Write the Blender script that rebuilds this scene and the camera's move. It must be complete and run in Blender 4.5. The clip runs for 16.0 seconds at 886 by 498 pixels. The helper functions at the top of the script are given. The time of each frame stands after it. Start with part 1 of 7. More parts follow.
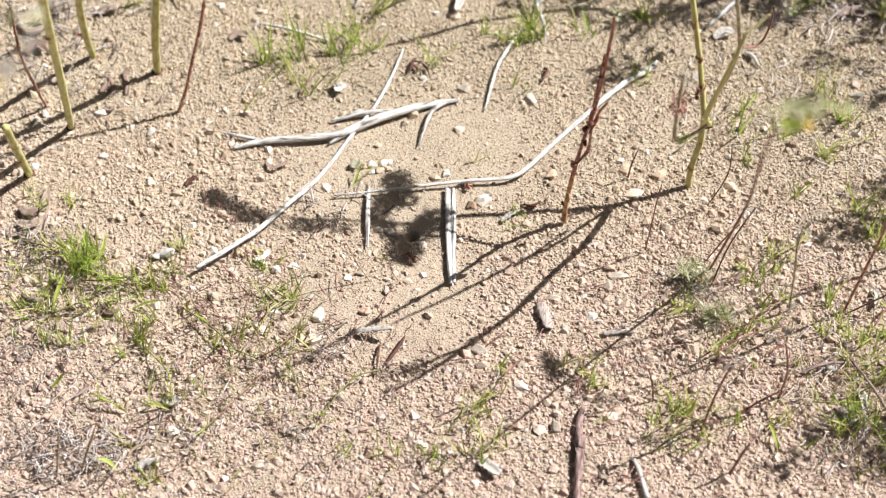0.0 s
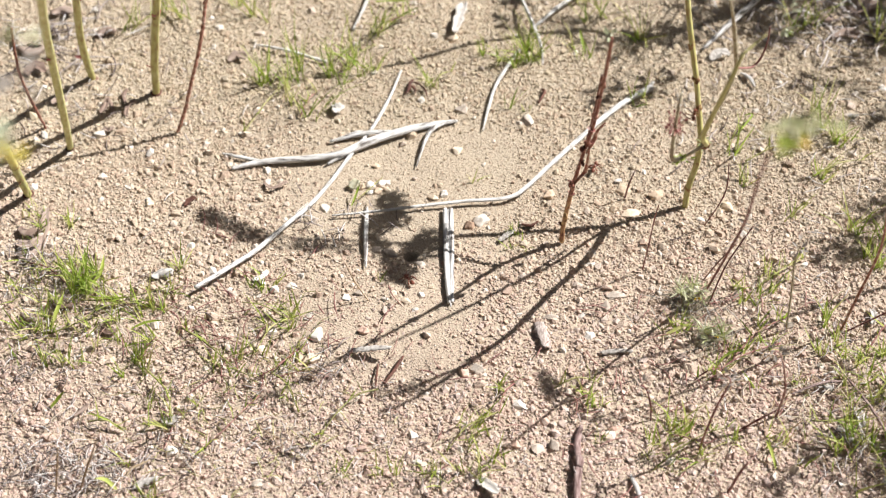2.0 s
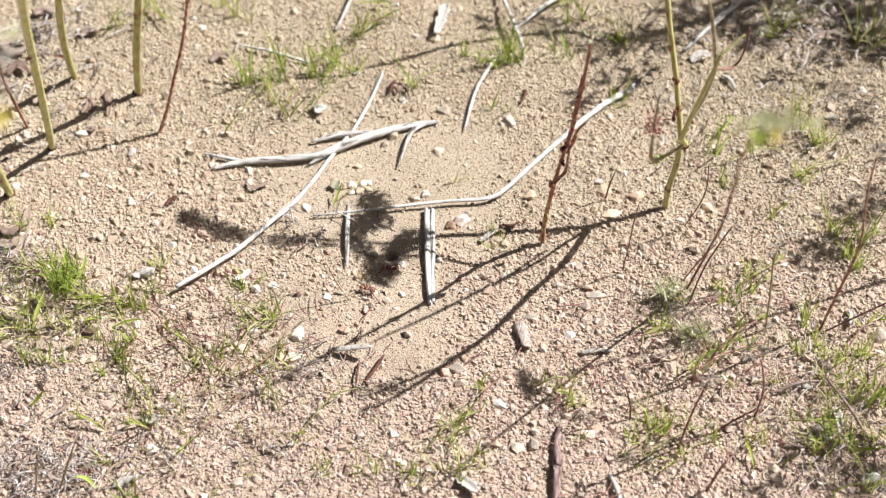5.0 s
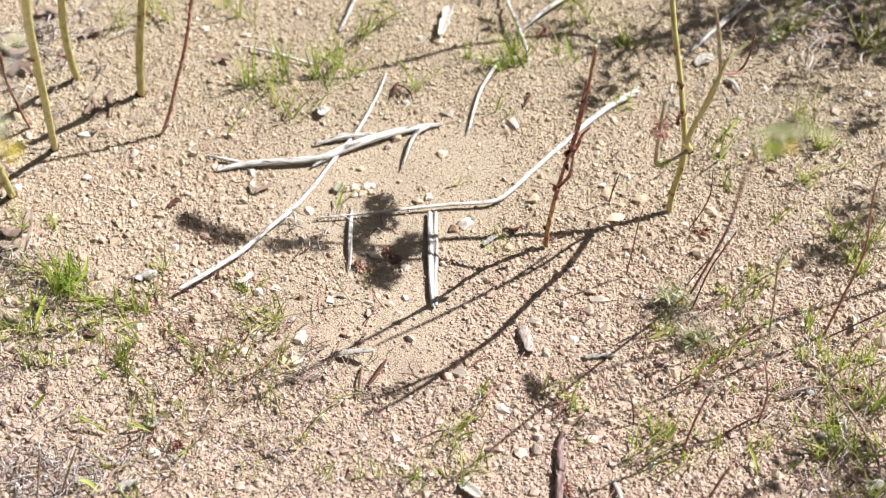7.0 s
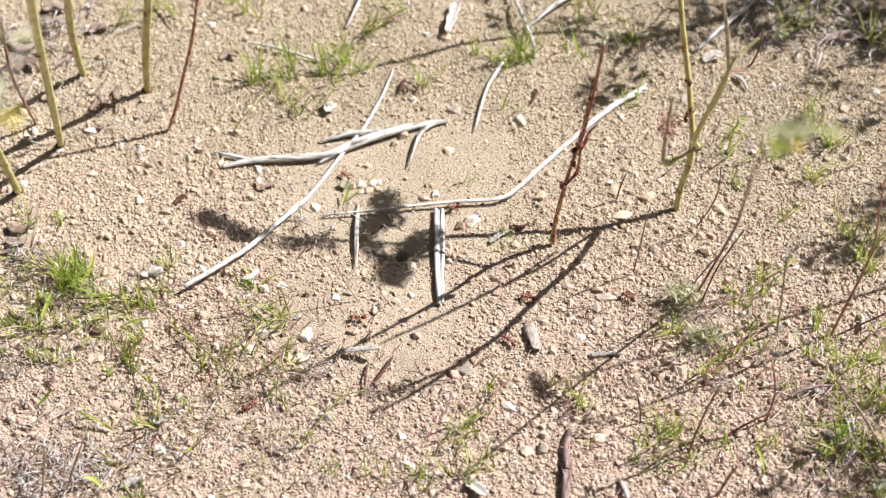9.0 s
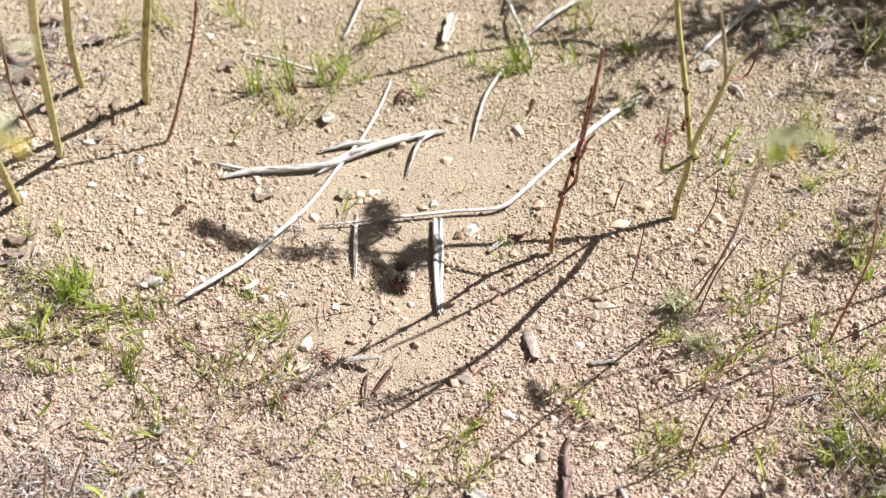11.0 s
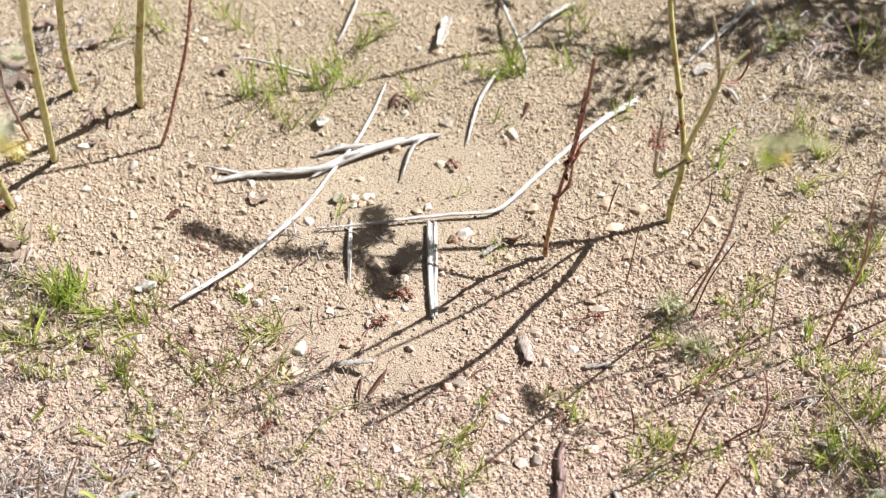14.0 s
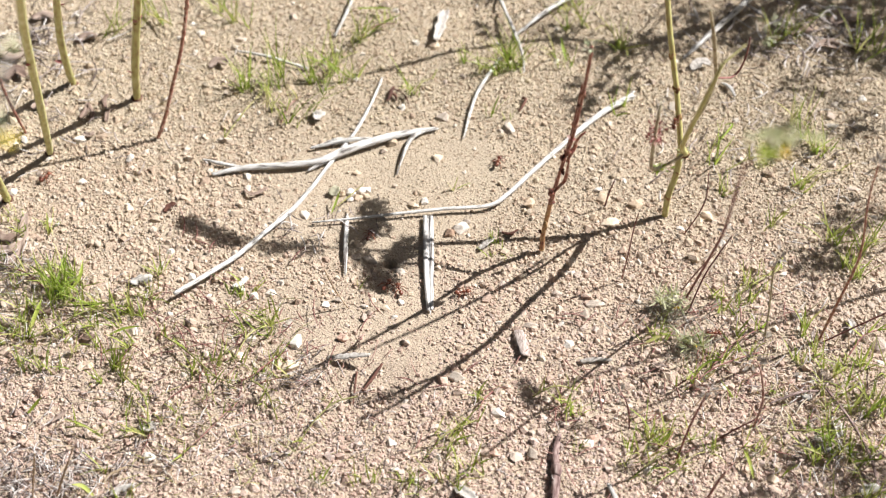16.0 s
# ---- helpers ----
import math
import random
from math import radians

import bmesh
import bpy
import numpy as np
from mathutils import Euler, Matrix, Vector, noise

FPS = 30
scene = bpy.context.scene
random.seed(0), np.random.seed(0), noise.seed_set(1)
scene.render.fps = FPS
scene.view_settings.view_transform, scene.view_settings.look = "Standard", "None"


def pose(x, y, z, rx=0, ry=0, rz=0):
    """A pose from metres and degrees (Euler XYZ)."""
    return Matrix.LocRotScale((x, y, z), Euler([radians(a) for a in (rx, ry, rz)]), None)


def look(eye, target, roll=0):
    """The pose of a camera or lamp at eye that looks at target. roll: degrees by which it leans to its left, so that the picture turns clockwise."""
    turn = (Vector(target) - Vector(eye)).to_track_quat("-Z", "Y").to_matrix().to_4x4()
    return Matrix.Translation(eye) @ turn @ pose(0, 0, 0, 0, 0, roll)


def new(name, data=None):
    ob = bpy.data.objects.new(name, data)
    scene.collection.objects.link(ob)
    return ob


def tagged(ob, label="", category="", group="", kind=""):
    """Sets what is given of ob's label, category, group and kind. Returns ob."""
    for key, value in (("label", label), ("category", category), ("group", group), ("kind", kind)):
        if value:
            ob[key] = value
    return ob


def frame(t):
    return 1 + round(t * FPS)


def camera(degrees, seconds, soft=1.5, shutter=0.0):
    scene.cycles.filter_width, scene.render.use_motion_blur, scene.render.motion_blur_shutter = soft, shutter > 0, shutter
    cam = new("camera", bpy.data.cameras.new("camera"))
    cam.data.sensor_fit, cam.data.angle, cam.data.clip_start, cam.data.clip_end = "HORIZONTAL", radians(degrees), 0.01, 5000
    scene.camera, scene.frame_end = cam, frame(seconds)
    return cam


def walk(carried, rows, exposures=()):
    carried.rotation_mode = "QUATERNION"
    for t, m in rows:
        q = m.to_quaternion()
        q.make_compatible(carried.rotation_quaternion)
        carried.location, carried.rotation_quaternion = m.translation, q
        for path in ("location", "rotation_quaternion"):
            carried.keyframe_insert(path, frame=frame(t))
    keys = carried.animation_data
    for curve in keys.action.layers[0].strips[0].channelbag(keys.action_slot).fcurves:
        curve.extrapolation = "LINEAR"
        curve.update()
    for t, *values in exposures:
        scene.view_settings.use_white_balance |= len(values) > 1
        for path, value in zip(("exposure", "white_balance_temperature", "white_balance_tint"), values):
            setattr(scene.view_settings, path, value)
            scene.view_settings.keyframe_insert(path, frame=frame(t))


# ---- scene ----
cam = camera(32, 16.0, soft=1.3)
cam.data.dof.use_dof = True
cam.data.dof.focus_distance = 0.755
cam.data.dof.aperture_fstop = 9.0
walk(cam, [
    (0, look((0.00024, -0.52780, 0.58787), (-0.00928, -0.00239, -0.01533), -1.080)),
    (0.5, look((-0.00010, -0.53158, 0.58697), (-0.00899, -0.00455, -0.01484), -1.086)),
    (1, look((-0.00162, -0.52950, 0.59115), (-0.00786, -0.00330, -0.01141), -0.908)),
    (1.5, look((-0.00091, -0.53206, 0.58869), (-0.00885, -0.00143, -0.00995), -0.985)),
    (2, look((-0.00115, -0.53110, 0.58859), (-0.00818, 0.00356, -0.00645), -0.902)),
    (2.5, look((-0.00051, -0.53167, 0.58806), (-0.00582, 0.00046, -0.00928), -0.852)),
    (3, look((-0.00077, -0.53165, 0.58955), (-0.00429, -0.00054, -0.00871), -0.747)),
    (3.5, look((0.00142, -0.53203, 0.59067), (-0.00078, 0.00082, -0.00604), -0.596)),
    (4, look((0.00268, -0.53497, 0.58982), (0.00147, 0.00111, -0.00399), -0.490)),
    (6.5, look((-0.00042, -0.53202, 0.58763), (0.00002, 0.00493, -0.00539), 0.073)),
    (7, look((-0.00000, -0.53055, 0.58924), (0.00000, 0.00475, -0.00528), 0.000)),
    (7.5, look((0.00217, -0.52874, 0.58914), (-0.00189, 0.00796, -0.00410), -0.336)),
    (8, look((0.00022, -0.52636, 0.58868), (-0.00400, 0.01125, -0.00374), -0.311)),
    (8.5, look((0.00096, -0.53072, 0.58389), (-0.00079, 0.00673, -0.00869), -0.202)),
    (9, look((0.00049, -0.52836, 0.58793), (-0.00339, 0.00529, -0.00806), -0.185)),
    (11.5, look((-0.00250, -0.53147, 0.58911), (-0.00239, 0.00731, -0.00226), -0.133)),
    (12, look((-0.00047, -0.52864, 0.58809), (-0.00089, 0.00661, -0.00647), -0.059)),
    (12.5, look((0.00114, -0.52722, 0.58904), (-0.00208, 0.00696, -0.00647), -0.196)),
    (13, look((0.00126, -0.52942, 0.59001), (0.00137, 0.00631, -0.00413), -0.120)),
    (13.5, look((0.00186, -0.52738, 0.59391), (0.00036, 0.00937, 0.00070), -0.285)),
    (14, look((-0.00014, -0.53041, 0.58961), (0.00025, 0.00857, -0.00157), -0.170)),
    (14.5, look((0.00148, -0.53018, 0.58808), (0.00191, 0.00721, -0.00455), -0.084)),
    (15, look((-0.00025, -0.52887, 0.58850), (0.00222, 0.00705, -0.00546), 0.221)),
    (15.5, look((0.00038, -0.52932, 0.58865), (0.00237, 0.00676, -0.00516), 0.215)),
    (16, look((0.00047, -0.53068, 0.58890), (0.00223, 0.00652, -0.00391), 0.143)),
], exposures=[(0.0, 0.95), (16.0, 0.95)])

# ---- daylight ----
SUN = Vector((0.89, 0.31, 1.0)).normalized()
world = bpy.data.worlds.new("sky")
world.use_nodes = True
scene.world = world
wn = world.node_tree.nodes
sky = wn.new("ShaderNodeTexSky")
sky.sky_type = 'NISHITA'
sky.sun_disc = False
sky.dust_density = 5.0
sky.ozone_density = 0.3
sky.sun_elevation = math.asin(SUN.z)
sky.sun_rotation = math.atan2(SUN.x, SUN.y)
haze = wn.new("ShaderNodeHueSaturation")
haze.inputs["Saturation"].default_value = 0.8
world.node_tree.links.new(sky.outputs[0], haze.inputs["Color"])
world.node_tree.links.new(haze.outputs[0], wn["Background"].inputs[0])
wn["Background"].inputs[1].default_value = 0.017
lamp = bpy.data.lights.new("sun", 'SUN')
lamp.energy = 4.9
lamp.angle = radians(0.5)
lamp.color = (1.0, 0.985, 0.965)
sun_ob = new("sun", lamp)
sun_ob.matrix_basis = look(SUN * 5, (0, 0, 0))


# ---- materials ----
def rgb(c):
    return (c[0], c[1], c[2], 1.0)


def material(name, stops, scale=400, rough=0.8, bump=0.3, bump_scale=1500, bump_size=0.0004, vary="object",
             spread=0.5, streak=(1, 1, 1), translucent=0.0, specular=0.3, detail=6, along=False, tint=None):
    """A node material: a colour ramp read by noise mixed with a random value of the piece."""
    m = bpy.data.materials.new(name)
    m.use_nodes = True
    n, l = m.node_tree.nodes, m.node_tree.links
    b = n["Principled BSDF"]
    co = n.new("ShaderNodeTexCoord")
    mp = n.new("ShaderNodeMapping")
    mp.inputs["Scale"].default_value = streak
    l.new(co.outputs["UV" if along else "Object"], mp.inputs["Vector"])
    nz = n.new("ShaderNodeTexNoise")
    nz.inputs["Scale"].default_value = scale
    nz.inputs["Detail"].default_value = detail
    l.new(mp.outputs[0], nz.inputs["Vector"])
    if vary == "island":
        rnd = n.new("ShaderNodeNewGeometry").outputs["Random Per Island"]
    else:
        rnd = n.new("ShaderNodeObjectInfo").outputs["Random"]
    mix = n.new("ShaderNodeMix")
    mix.inputs["Factor"].default_value = spread
    l.new(nz.outputs["Fac"], mix.inputs["A"])
    l.new(rnd, mix.inputs["B"])
    ramp = n.new("ShaderNodeValToRGB")
    e = ramp.color_ramp.elements
    while len(e) < len(stops):
        e.new(0.5)
    for k, (at, c) in zip(e, stops):
        k.position, k.color = at, rgb(c)
    l.new(mix.outputs["Result"], ramp.inputs["Fac"])
    l.new(ramp.outputs["Color"], b.inputs["Base Color"])
    if tint:
        wide = n.new("ShaderNodeTexNoise")
        wide.inputs["Scale"].default_value = tint[0]
        wide.inputs["Detail"].default_value = 3
        l.new(co.outputs["Object"], wide.inputs["Vector"])
        tr2 = n.new("ShaderNodeValToRGB")
        for k, (at, c) in zip(tr2.color_ramp.elements, tint[1]):
            k.position, k.color = at, rgb(c)
        # pinker gravel towards -y, tan sand towards +y, with an uneven border
        sep = n.new("ShaderNodeSeparateXYZ")
        l.new(co.outputs["Object"], sep.inputs[0])
        slope = n.new("ShaderNodeMapRange")
        slope.inputs["From Min"].default_value = 0.13
        slope.inputs["From Max"].default_value = -0.13
        l.new(sep.outputs["Y"], slope.inputs["Value"])
        both = n.new("ShaderNodeMix")
        both.inputs["Factor"].default_value = 0.6
        l.new(wide.outputs["Fac"], both.inputs["A"])
        l.new(slope.outputs["Result"], both.inputs["B"])
        l.new(both.outputs["Result"], tr2.inputs["Fac"])
        mul = n.new("ShaderNodeMix")
        mul.data_type, mul.blend_type = 'RGBA', 'MULTIPLY'
        mul.inputs["Factor"].default_value = 1.0
        l.new(ramp.outputs["Color"], mul.inputs["A"])
        l.new(tr2.outputs["Color"], mul.inputs["B"])
        l.new(mul.outputs["Result"], b.inputs["Base Color"])
    b.inputs["Roughness"].default_value = rough
    b.inputs["Specular IOR Level"].default_value = specular
    if bump:
        bz = n.new("ShaderNodeTexNoise")
        bz.inputs["Scale"].default_value = bump_scale
        bz.inputs["Detail"].default_value = 4
        l.new(mp.outputs[0], bz.inputs["Vector"])
        bp = n.new("ShaderNodeBump")
        bp.inputs["Strength"].default_value = bump
        bp.inputs["Distance"].default_value = bump_size
        l.new(bz.outputs["Fac"], bp.inputs["Height"])
        l.new(bp.outputs[0], b.inputs["Normal"])
    if translucent:
        tr = n.new("ShaderNodeBsdfTranslucent")
        l.new(ramp.outputs["Color"], tr.inputs["Color"])
        ms = n.new("ShaderNodeMixShader")
        ms.inputs[0].default_value = translucent
        l.new(b.outputs[0], ms.inputs[1])
        l.new(tr.outputs[0], ms.inputs[2])
        l.new(ms.outputs[0], n["Material Output"].inputs["Surface"])
    return m


def soil_material():
    m = bpy.data.materials.new("sandy_soil")
    m.use_nodes = True
    n, l = m.node_tree.nodes, m.node_tree.links
    b = n["Principled BSDF"]
    co = n.new("ShaderNodeTexCoord")

    def noise_of(scale, detail=5):
        z = n.new("ShaderNodeTexNoise")
        z.inputs["Scale"].default_value = scale
        z.inputs["Detail"].default_value = detail
        l.new(co.outputs["Object"], z.inputs["Vector"])
        return z.outputs["Fac"]

    def ramp_of(fac, stops):
        r = n.new("ShaderNodeValToRGB")
        e = r.color_ramp.elements
        while len(e) < len(stops):
            e.new(0.5)
        for k, (at, c) in zip(e, stops):
            k.position, k.color = at, rgb(c)
        l.new(fac, r.inputs["Fac"])
        return r.outputs["Color"]

    big = ramp_of(noise_of(14, 3), [(0.3, (0.388, 0.318, 0.243)), (0.55, (0.427, 0.356, 0.27)), (0.75, (0.412, 0.34, 0.264))])
    grain = ramp_of(noise_of(1100, 8), [(0.25, (0.58, 0.56, 0.53)), (0.5, (0.95, 0.95, 0.95)), (0.75, (1.08, 1.06, 1.04))])
    mx = n.new("ShaderNodeMix")
    mx.data_type, mx.blend_type = 'RGBA', 'MULTIPLY'
    mx.inputs["Factor"].default_value = 0.8
    l.new(big, mx.inputs["A"])
    l.new(grain, mx.inputs["B"])
    # brown-pink fines between the coarse gravel towards -y
    sep = n.new("ShaderNodeSeparateXYZ")
    l.new(co.outputs["Object"], sep.inputs[0])
    slope = n.new("ShaderNodeMapRange")
    slope.inputs["From Min"].default_value = 0.05
    slope.inputs["From Max"].default_value = -0.09
    l.new(sep.outputs["Y"], slope.inputs["Value"])
    both = n.new("ShaderNodeMix")
    both.inputs["Factor"].default_value = 0.35
    l.new(slope.outputs["Result"], both.inputs["A"])
    l.new(noise_of(22, 4), both.inputs["B"])
    fines = ramp_of(both.outputs["Result"], [(0.25, (1.0, 1.0, 1.0)), (0.75, (0.99, 0.975, 0.985))])
    mul = n.new("ShaderNodeMix")
    mul.data_type, mul.blend_type = 'RGBA', 'MULTIPLY'
    mul.inputs["Factor"].default_value = 1.0
    l.new(mx.outputs["Result"], mul.inputs["A"])
    l.new(fines, mul.inputs["B"])
    l.new(mul.outputs["Result"], b.inputs["Base Color"])
    b.inputs["Roughness"].default_value = 0.95
    b.inputs["Specular IOR Level"].default_value = 0.15
    bp = n.new("ShaderNodeBump")
    bp.inputs["Strength"].default_value = 0.7
    bp.inputs["Distance"].default_value = 0.0006
    l.new(noise_of(900, 6), bp.inputs["Height"])
    crumbs = n.new("ShaderNodeTexVoronoi")
    crumbs.inputs["Scale"].default_value = 900
    l.new(co.outputs["Object"], crumbs.inputs["Vector"])
    bc = n.new("ShaderNodeBump")
    bc.invert = True
    bc.inputs["Strength"].default_value = 0.6
    bc.inputs["Distance"].default_value = 0.0006
    l.new(crumbs.outputs["Distance"], bc.inputs["Height"])
    l.new(bp.outputs[0], bc.inputs["Normal"])
    l.new(bc.outputs[0], b.inputs["Normal"])
    return m


SOIL = soil_material()
GRIT = material("gravel_crumbs", [(0.16, (0.32, 0.225, 0.168)), (0.26, (0.41, 0.295, 0.22)), (0.36, (0.455, 0.332, 0.25)), (0.46, (0.465, 0.362, 0.266)), (0.58, (0.485, 0.378, 0.28)),
                                  (0.68, (0.455, 0.369, 0.297)), (0.76, (0.49, 0.38, 0.30)), (0.85, (0.50, 0.402, 0.322)), (0.93, (0.54, 0.465, 0.392))],
                scale=700, rough=0.95, bump=0.9, bump_scale=1500, bump_size=0.0005, vary="island", spread=0.5, specular=0.12,
                tint=(9, [(0.25, (0.945, 1.005, 0.98)), (0.75, (1.02, 1.01, 1.12))]))
PEBBLE = material("pebble_stone", [(0.2, (0.33, 0.24, 0.175)), (0.4, (0.46, 0.35, 0.26)), (0.6, (0.54, 0.42, 0.32)), (0.8, (0.66, 0.56, 0.46))],
                  scale=500, rough=0.85, bump=0.5, bump_scale=1500, spread=0.65)
PALEGRIT = material("pale_stone_chips", [(0.2, (0.40, 0.32, 0.26)), (0.42, (0.52, 0.43, 0.36)), (0.6, (0.55, 0.49, 0.425)), (0.8, (0.65, 0.60, 0.545))],
                    600, 0.85, 0.6, 1500, vary="island", spread=0.6, specular=0.2)
STONES = {
    "white": material("white_quartz", [(0.28, (0.46, 0.38, 0.31)), (0.45, (0.70, 0.64, 0.57)), (0.7, (0.80, 0.755, 0.70))], 350, 0.6, 0.4, spread=0.25),
    "beige": material("beige_stone", [(0.3, (0.42, 0.31, 0.22)), (0.5, (0.58, 0.46, 0.34)), (0.7, (0.66, 0.56, 0.45))], 400, 0.8, 0.5, spread=0.3),
    "pink": material("pinkish_stone", [(0.3, (0.40, 0.25, 0.19)), (0.5, (0.58, 0.41, 0.33)), (0.7, (0.70, 0.56, 0.48))], 400, 0.8, 0.5, spread=0.3),
    "grey": material("grey_stone", [(0.3, (0.27, 0.22, 0.18)), (0.5, (0.43, 0.36, 0.30)), (0.7, (0.55, 0.48, 0.41))], 500, 0.8, 0.5, spread=0.3),
    "dark": material("dark_stone", [(0.3, (0.05, 0.045, 0.045)), (0.5, (0.12, 0.10, 0.10)), (0.7, (0.20, 0.17, 0.16))], 500, 0.7, 0.5, spread=0.3),
    "brown": material("brown_stone", [(0.3, (0.16, 0.10, 0.07)), (0.5, (0.30, 0.20, 0.14)), (0.7, (0.40, 0.28, 0.2))], 500, 0.85, 0.5, spread=0.3),
}
DEADWOOD = material("weathered_twig", [(0.37, (0.085, 0.07, 0.065)), (0.42, (0.28, 0.26, 0.24)), (0.47, (0.47, 0.45, 0.425)), (0.58, (0.60, 0.585, 0.565))],
                    1.0, 0.9, 1.0, 1.6, 0.0009, spread=0.12, detail=5, along=True, streak=(6, 110, 1))
BARK = material("brown_bark", [(0.32, (0.085, 0.05, 0.045)), (0.44, (0.19, 0.125, 0.115)), (0.55, (0.32, 0.24, 0.22)), (0.68, (0.50, 0.44, 0.41))],
                1.0, 0.9, 0.9, 1.0, 0.0006, spread=0.15, detail=6, along=True, streak=(9, 140, 1))
PALEWOOD = material("bleached_split_wood", [(0.36, (0.15, 0.13, 0.12)), (0.42, (0.40, 0.375, 0.355)), (0.50, (0.55, 0.53, 0.51)), (0.60, (0.66, 0.645, 0.625))],
                    1.0, 0.85, 0.8, 1.0, 0.0005, spread=0.1, detail=5, along=True, streak=(7, 50, 1))
HUSK = material("pale_dry_husk", [(0.3, (0.30, 0.265, 0.235)), (0.45, (0.52, 0.48, 0.44)), (0.65, (0.68, 0.65, 0.61))], 700, 0.85, 0.5, 1500, spread=0.3, translucent=0.15)
CHIP = material("weathered_wood_chip", [(0.32, (0.20, 0.155, 0.14)), (0.48, (0.42, 0.345, 0.31)), (0.65, (0.54, 0.47, 0.43))], 500, 0.9, 0.9, 1200, streak=(3, 1, 1), spread=0.15)
DEADLEAF = material("brown_dead_leaf", [(0.3, (0.15, 0.095, 0.075)), (0.5, (0.30, 0.215, 0.17)), (0.7, (0.45, 0.355, 0.30))],
                    1.0, 0.85, 0.6, 1.0, 0.0004, spread=0.3, detail=6, along=True, streak=(9, 120, 1), translucent=0.15)
REDTWIG = material("red_brown_twig", [(0.3, (0.045, 0.02, 0.016)), (0.5, (0.10, 0.042, 0.03)), (0.7, (0.20, 0.10, 0.07))], 500, 0.8, 0.6, spread=0.2)
REDSTEM = material("dark_red_stem", [(0.3, (0.10, 0.038, 0.028)), (0.45, (0.25, 0.095, 0.068)), (0.58, (0.35, 0.18, 0.13)), (0.72, (0.50, 0.37, 0.30))],
                   420, 0.6, 0.6, 1500, spread=0.15)
TANSTEM = material("tan_stem_base", [(0.34, (0.20, 0.07, 0.045)), (0.5, (0.40, 0.22, 0.11)), (0.66, (0.52, 0.39, 0.22))], 220, 0.6, 0.5, spread=0.15)
GREENSTEM = material("pale_green_stem", [(0.26, (0.20, 0.11, 0.05)), (0.35, (0.36, 0.29, 0.12)), (0.48, (0.44, 0.42, 0.165)), (0.62, (0.53, 0.51, 0.25)), (0.76, (0.64, 0.60, 0.44))],
                     1.0, 0.55, 0.5, 2.0, 0.0004, spread=0.12, specular=0.35, along=True, streak=(6, 130, 1), detail=7)
DRYSTEM = material("dry_grey_stem", [(0.3, (0.22, 0.17, 0.11)), (0.5, (0.38, 0.33, 0.22)), (0.7, (0.48, 0.45, 0.34))], 300, 0.7, 0.5, spread=0.15)
PURPLE = material("purple_brown_stalk", [(0.3, (0.10, 0.04, 0.04)), (0.5, (0.22, 0.09, 0.08)), (0.7, (0.36, 0.23, 0.19))], 400, 0.7, 0.4, spread=0.3)
GRASS = material("fresh_grass", [(0.15, (0.16, 0.22, 0.04)), (0.38, (0.30, 0.41, 0.065)), (0.58, (0.44, 0.51, 0.11)), (0.82, (0.60, 0.55, 0.27))],
                 200, 0.5, 0.2, spread=0.6, translucent=0.5)
GRASSY = material("olive_seedling_stem", [(0.2, (0.14, 0.13, 0.05)), (0.5, (0.27, 0.27, 0.09)), (0.8, (0.40, 0.36, 0.17))], 200, 0.6, 0.2, spread=0.6)
STRAW = material("dry_straw", [(0.2, (0.25, 0.17, 0.10)), (0.45, (0.42, 0.31, 0.2)), (0.65, (0.55, 0.45, 0.33)), (0.85, (0.66, 0.6, 0.5))],
                 300, 0.8, 0.3, vary="island", spread=0.7, translucent=0.15)
LITTER = material("grey_dry_litter", [(0.15, (0.07, 0.05, 0.045)), (0.36, (0.22, 0.175, 0.16)), (0.58, (0.42, 0.365, 0.345)), (0.82, (0.64, 0.60, 0.575))],
                  300, 0.9, 0.3, vary="island", spread=0.75, translucent=0.1)
LEAF = material("grey_green_leaf", [(0.2, (0.30, 0.34, 0.20)), (0.5, (0.43, 0.46, 0.32)), (0.8, (0.55, 0.56, 0.45))], 200, 0.7, 0.3, vary="island", spread=0.6, translucent=0.12)
PALELEAF = material("pale_woolly_leaf", [(0.2, (0.42, 0.45, 0.22)), (0.5, (0.56, 0.58, 0.36)), (0.8, (0.70, 0.70, 0.54))], 200, 0.8, 0.3, vary="island", spread=0.6, translucent=0.45)
PINK = material("pinkish_red_bud", [(0.2, (0.22, 0.06, 0.06)), (0.5, (0.42, 0.17, 0.16)), (0.8, (0.55, 0.36, 0.32))], 300, 0.7, 0.3, vary="island", spread=0.6, translucent=0.25)
KNOT = material("brown_stem_knot", [(0.3, (0.11, 0.05, 0.025)), (0.5, (0.22, 0.12, 0.055)), (0.7, (0.38, 0.25, 0.12))], 500, 0.8, 0.6, spread=0.3)
BUSHLEAF = material("dark_bush_leaf", [(0.2, (0.03, 0.05, 0.015)), (0.5, (0.07, 0.10, 0.03)), (0.8, (0.12, 0.15, 0.05))], 200, 0.6, 0.3, vary="island", spread=0.6, translucent=0.12)
PETAL = material("yellow_petal", [(0.2, (0.65, 0.42, 0.02)), (0.5, (0.78, 0.58, 0.05)), (0.8, (0.85, 0.72, 0.2))], 200, 0.6, 0.2, spread=0.4, translucent=0.3)
FLUFF = material("grey_seed_fluff", [(0.2, (0.20, 0.17, 0.15)), (0.5, (0.34, 0.31, 0.28)), (0.8, (0.50, 0.47, 0.43))], 200, 0.9, 0.2, vary="island", spread=0.6, translucent=0.4)
